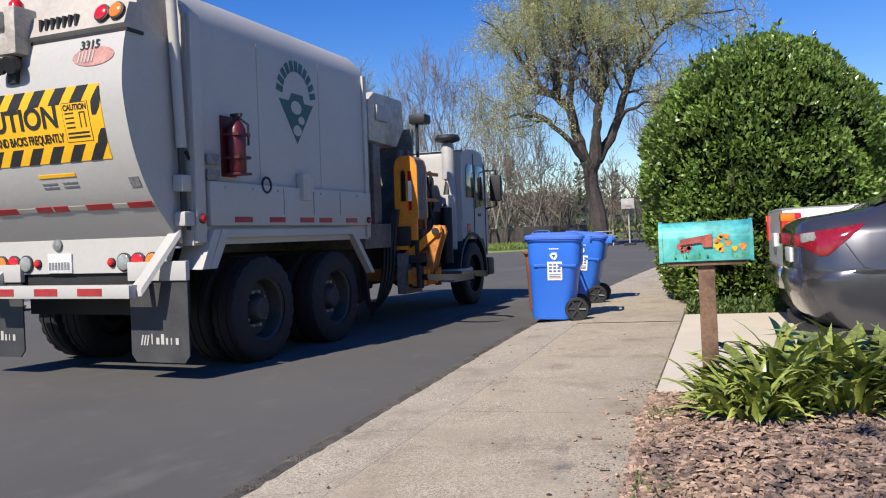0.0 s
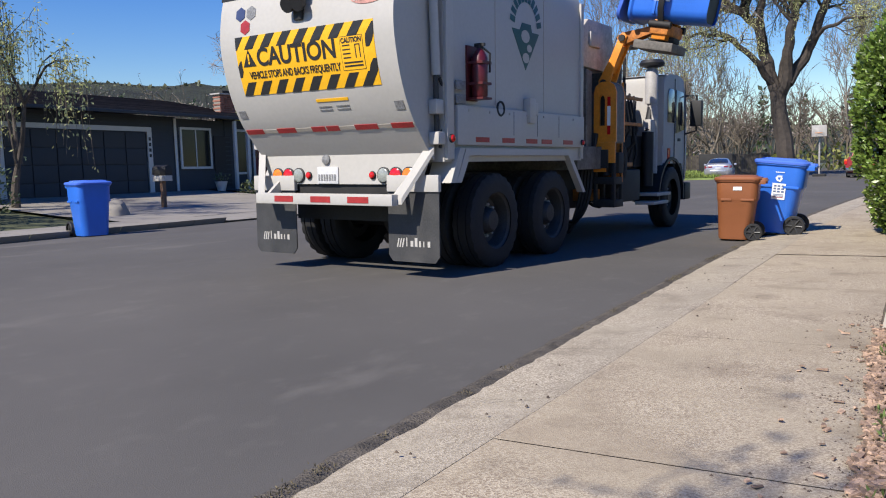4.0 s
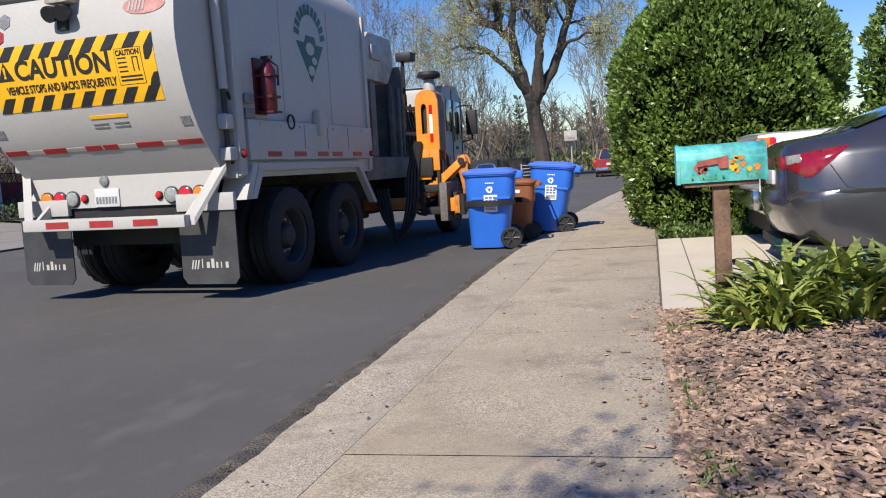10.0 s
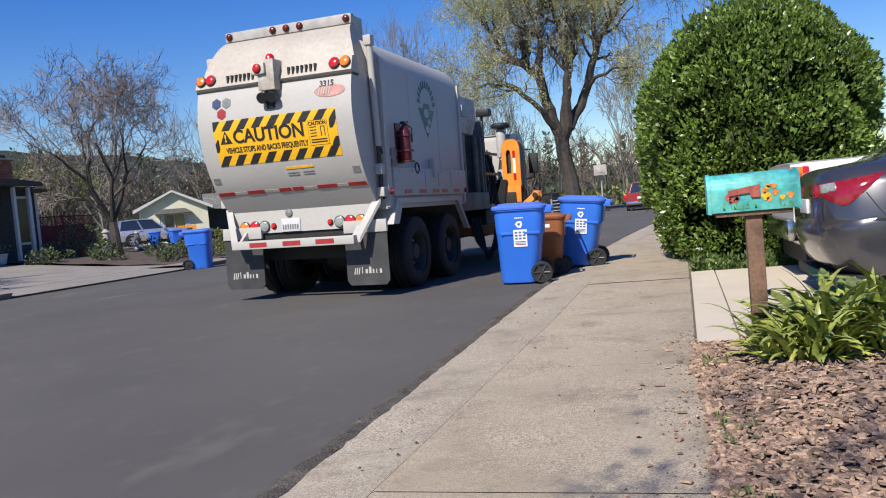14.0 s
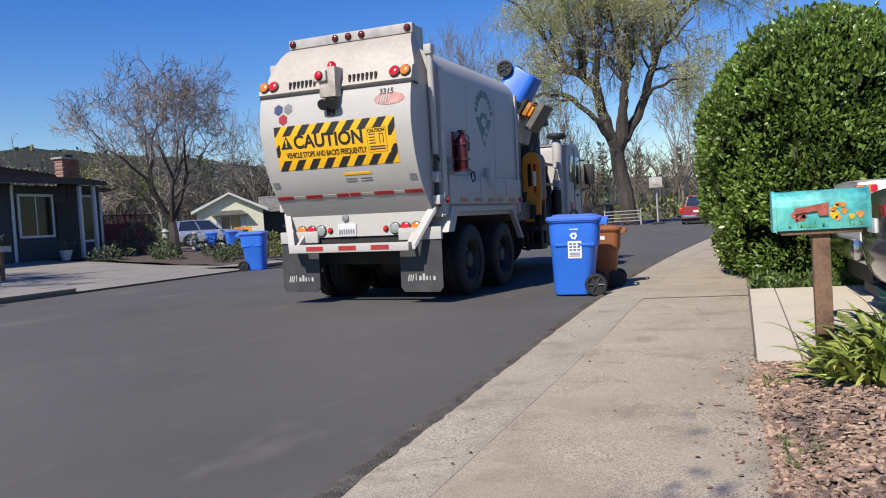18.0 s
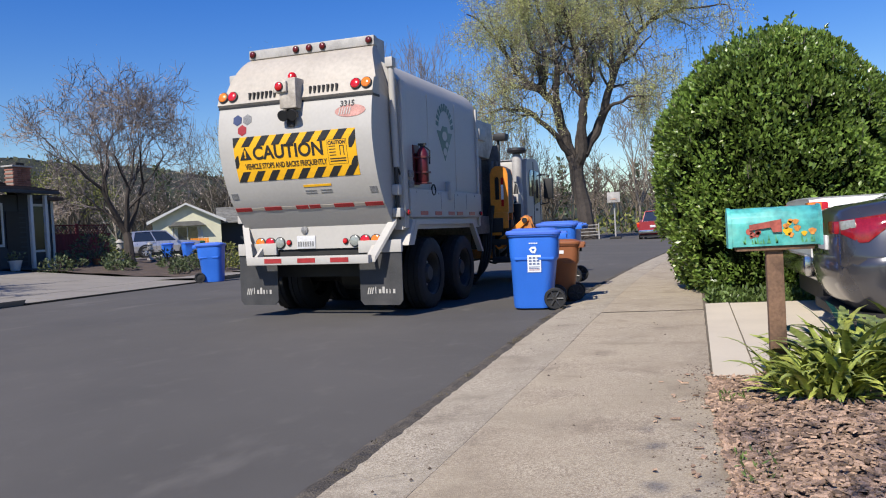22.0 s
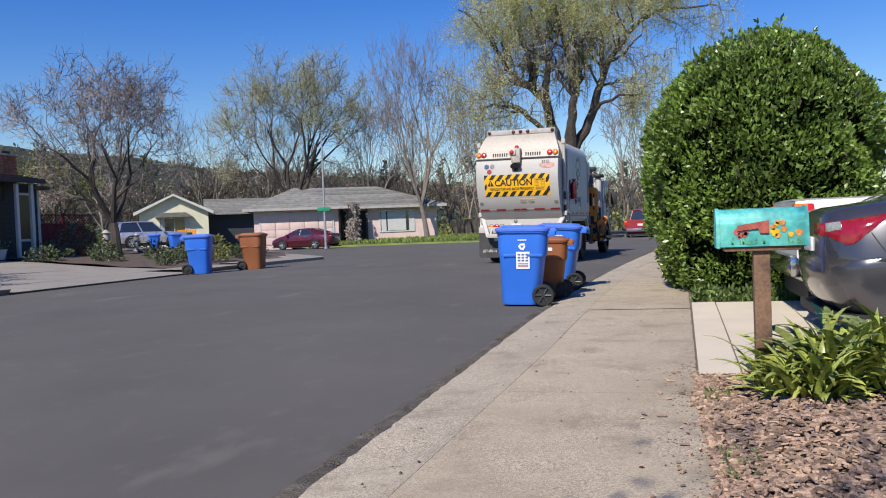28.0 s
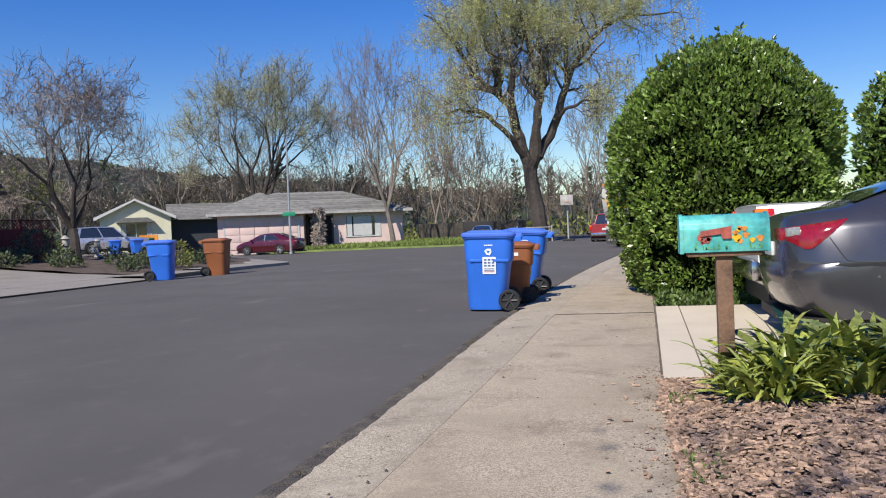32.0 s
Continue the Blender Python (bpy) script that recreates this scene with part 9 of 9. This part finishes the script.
def build_lantern(x, y, z, s, label):
    t = thing("garden_ornament", pose(x, y, z), label, "ornament")
    bm = B()
    lathe(bm, (0, 0, 0), (0, 0, 1), [(0, 0.14 * s), (0.08 * s, 0.13 * s), (0.10 * s, 0.06 * s), (0.4 * s, 0.05 * s), (0.45 * s, 0.12 * s), (0.65 * s, 0.11 * s), (0.68 * s, 0.16 * s), (0.8 * s, 0.03 * s)], 12)
    part("stone_body", bm, M_GREYP, t)


build_lantern(-22.4, 27.9, 0.62, 1.2, "small white garden lantern before the red fence")
build_lantern(-22.2, 29.6, 0.62, 1.0, "small white garden lantern before the red fence")
for k, (x, y, s, mt) in enumerate(((-22.3, 24.6, 1.0, M_BROWN), (-22.2, 25.3, 0.8, M_PRED), (-22.3, 22.3, 1.1, M_TRIM), (-22.0, 26.0, 0.8, M_BROWN))):
    t = thing("flower_pot", pose(x, y, left_rise(x) + 0.02), "glazed flower pot by the porch", "pot")
    bm = B()
    lathe(bm, (0, 0, 0), (0, 0, 1), [(0, 0.13 * s), (0.28 * s, 0.2 * s), (0.33 * s, 0.22 * s), (0.33 * s, 0.18 * s), (0.25 * s, 0.15 * s)], 16)
    part("pot", bm, mt, t)
    pp = [Vector((rs.gauss(0, 0.12), rs.gauss(0, 0.12), 0.35 * s + abs(rs.gauss(0, 0.12)))) for q in range(60)]
    leaf_cloud("plant", pp, [Vector((0, 0, 1))] * 60, 0.12, M_SHRUB, t, k)


# ---------------------------------------------------------------- what moves
# seconds, x, y, heading of the truck
TRUCK_ROWS = [
    (0, -4.77, 5.72, -4.2), (0.5, -4.76, 6.15, -4.2), (1, -4.76, 6.48, -4.2), (1.5, -4.76, 6.54, -4.2), (2, -4.76, 6.54, -4.2), (9.5, -4.76, 6.53, -4.2),
    (10.5, -4.76, 6.62, -4.4), (11, -4.77, 6.90, -4.5), (11.5, -4.77, 7.29, -4.6), (12, -4.73, 7.72, -4.5), (12.5, -4.71, 8.42, -4.4), (13, -4.66, 9.09, -4.4),
    (13.5, -4.65, 9.42, -4.4), (14, -4.65, 9.52, -4.5), (14.5, -4.65, 9.54, -4.5), (23.5, -4.65, 9.54, -4.5), (24, -4.65, 9.72, -4.5), (24.5, -4.62, 10.24, -4.4), (25, -4.59, 11.10, -4.4),
    (25.5, -4.53, 12.32, -3.9), (26, -4.45, 13.87, -3.6), (26.5, -4.32, 15.62, -3.9), (28.5, -3.52, 23.12, -5.7), (29, -3.27, 25.22, -7.2), (29.5, -3.09, 27.02, -10.7), (30, -2.93, 28.72, -14.7),
    (30.5, -2.59, 30.62, -18.1), (31, -2.07, 32.62, -21.1), (31.6, -1.02, 35.52, -25.1), (32, 0.02, 37.72, -27.6)]
# seconds, reach from the truck's middle, height, tip in degrees, lid in degrees
LIFT_A = [(1.6, 3.20, 0.575, 0, 0), (2.0, 3.12, 0.80, 0, 0), (2.5, 3.08, 1.18, 2, 0), (3.0, 2.83, 1.62, 13, 0), (3.5, 2.74, 2.34, 25, 0), (4.0, 2.05, 3.16, 78, 10), (4.5, 1.20, 3.35, 130, 50),
          (5.2, 0.78, 3.22, 145, 60), (6.5, 0.78, 3.22, 145, 60), (6.8, 1.25, 3.30, 112, 58), (7.0, 1.66, 3.14, 78, 56), (7.4, 2.38, 2.72, 42, 50), (7.6, 2.50, 2.34, 28, 30), (8.0, 2.76, 1.62, 12, 2), (8.5, 2.30, 0.86, 0, 0),
          (9.0, 1.90, 0.60, 0, 0), (9.4, 2.30, 0.60, 0, 0), (9.8, 2.66, 0.595, 0, 0)]
LIFT_C = [(14.9, 3.32, 0.575, 0, 0), (15.3, 3.25, 0.8, 0, 0), (15.8, 3.08, 1.35, 4, 0), (16.2, 2.82, 1.95, 12, 0), (16.5, 2.64, 2.42, 24, 0), (17.0, 1.86, 3.13, 74, 8), (17.4, 1.15, 3.30, 130, 50),
          (17.8, 0.82, 3.14, 145, 60), (19.5, 0.82, 3.14, 145, 60), (19.8, 1.15, 3.30, 115, 58), (20.0, 1.46, 3.28, 88, 56), (20.5, 2.20, 2.90, 38, 40), (21.0, 2.66, 1.95, 15, 0), (21.5, 2.42, 1.15, 2, 0), (21.8, 2.40, 0.75, 0, 0), (22.1, 2.30, 0.60, 0, 0), (22.4, 2.42, 0.595, 0, 0), (22.7, 2.74, 0.595, 0, 0), (23.1, 2.90, 0.595, 0, 0)]
# seconds, how far the mast has slid out
SLIDE = [(0.0, 1.46), (0.35, 1.62), (0.9, 2.14), (1.9, 2.10), (2.5, 1.95), (3.0, 1.62), (3.5, 1.42), (4.0, 1.31), (8.2, 1.31), (9.0, 1.36), (9.4, 1.60), (9.8, 1.85), (10.5, 1.85), (11.0, 1.31), (13.0, 1.31), (13.5, 1.75),
         (14.5, 2.12), (15.2, 2.10), (15.8, 1.80), (16.2, 1.48), (16.6, 1.31), (20.8, 1.31), (21.5, 1.40), (22.1, 1.45), (22.4, 1.60), (22.7, 1.85), (23.1, 2.02), (23.4, 1.75), (23.9, 1.31), (32.0, 1.31)]
# seconds, grip 1 or parked 0
HOLD = [(0.0, 0), (1.2, 0), (1.6, 1), (9.9, 1), (10.4, 0), (14.5, 0), (14.9, 1), (23.1, 1), (23.5, 0), (32.0, 0)]


def ease(rows, t):
    """Values between rows: straight in time, eased a little at the ends of rests."""
    if t <= rows[0][0]:
        return rows[0][1:]
    for a, b in zip(rows, rows[1:]):
        if t <= b[0]:
            k = (t - a[0]) / (b[0] - a[0])
            return [p + (q - p) * k for p, q in zip(a[1:], b[1:])]
    return rows[-1][1:]


def truck_pose(t):
    x, y, r = ease(TRUCK_ROWS, t)
    return pose(x, y, crown(x, y + 3) - 0.008, 0, 1.1, r)


def steps(a, b, d):
    n = round((b - a) / d)
    return [a + (b - a) * k / n for k in range(n + 1)]


def bin_local(row):
    """The bin's pose in the truck's space; its middle is 0.545 m above its base."""
    x, z, tip, _ = row
    return pose(x, ARMY, z, 0, -tip, 0) @ pose(0, 0, -0.545)


def motions():
    walk(TRUCK, [(r[0], truck_pose(r[0])) for r in TRUCK_ROWS])
    # wheels roll with the way travelled
    way, last, rows, t0 = 0.0, TRUCK_ROWS[0], [], 0.0
    dist = {}
    for t in steps(0, 32, 0.1):
        p = truck_pose(t).translation
        if dist:
            way += math.hypot(p.x - q.x, p.y - q.y)
        q = p
        dist[t] = way
    for w in WHEELS:
        c = w.matrix_basis.translation.copy()
        walk(w, [(t, pose(c.x, c.y, c.z, -math.degrees(d / TR), 0, 0)) for t, d in dist.items()])
    # the two bins that are emptied
    a0, a1 = pose(-1.30, 9.92, 0.055, 0, 2, 5), pose(-1.92, 10.50, 0.02, 0, 1.5, 6)
    c0, c1 = pose(-1.33, 12.30, 0.055, 0, 6.5, 0), pose(-1.75, 12.88, 0.03, 0, 4.0, 1)
    for ob, lid, lift, m0, m1 in ((BIN_A, LID_A, LIFT_A, a0, a1), (BIN_C, LID_C, LIFT_C, c0, c1)):
        rows = [(0.0, m0), (lift[0][0] - 0.3, m0), (lift[0][0], m0)]
        lids = [(0.0, lid.matrix_basis.copy())]
        hinge = lid.matrix_basis.copy()
        for t in steps(lift[0][0] + 0.1, lift[-1][0] - 0.1, 0.1):
            v = ease(lift, t)
            m = truck_pose(t) @ bin_local(v)
            k = min(1.0, (t - lift[0][0]) / 0.7)
            j = min(1.0, (lift[-1][0] - t) / 0.7)
            for f, rest in ((k, m0), (j, m1)):
                if f < 1:
                    m = Matrix.LocRotScale(rest.translation.lerp(m.translation, f),
                                           rest.to_quaternion().slerp(m.to_quaternion(), f), None)
                    m.translation.z = max(m.translation.z, min(rest.translation.z, 0.055))
            rows.append((t, m))
            lids.append((t, hinge @ pose(0, 0, 0, 0, v[3], 0)))
        rows += [(lift[-1][0], m1), (lift[-1][0] + 0.3, m1), (32.0, m1)]
        lids.append((32.0, hinge))
        walk(ob, rows)
        walk(lid, lids)
    # mast, links and gripper
    rm, r1, r2, rg = [], [], [], []
    for t in steps(0, 32, 0.1):
        mx, hold = ease(SLIDE, t)[0], ease(HOLD, t)[0]
        park = Vector((mx + 0.12, 0, 0.62))
        lift = LIFT_A if t < 12 else LIFT_C
        x, z, tip, _ = ease(lift, t)
        a = math.radians(tip)
        g = Vector((x - 0.36 * math.cos(a), 0, z - 0.36 * math.sin(a) + 0.02))
        g = park.lerp(g, hold)
        tip *= hold
        pz = min(2.15, max(0.80, g.z - 0.45))
        pv = Vector((min(mx - 0.16, g.x - 0.35), 0, pz))
        d = g - pv
        r = min(max(d.length, 0.25), ARM1 + ARM2 - 0.01)
        base = math.atan2(d.z, d.x)
        c = (ARM1 ** 2 + r * r - ARM2 ** 2) / (2 * ARM1 * r)
        b1 = base + math.acos(max(-1, min(1, c)))
        el = pv + Vector((math.cos(b1), 0, math.sin(b1))) * ARM1
        e = g - el
        b2 = math.atan2(e.z, e.x)
        rm.append((t, pose(mx, ARMY, -0.14)))
        r1.append((t, pose(pv.x, ARMY, pv.z, 0, -math.degrees(b1), 0)))
        r2.append((t, pose(el.x, ARMY, el.z, 0, -math.degrees(b2), 0)))
        rg.append((t, pose(g.x, ARMY, g.z, 0, -tip, 0)))
    for ob, rows in ((MAST, rm), (LIFT, r1), (REACH, r2), (GRIP, rg)):
        walk(ob, rows)


motions()
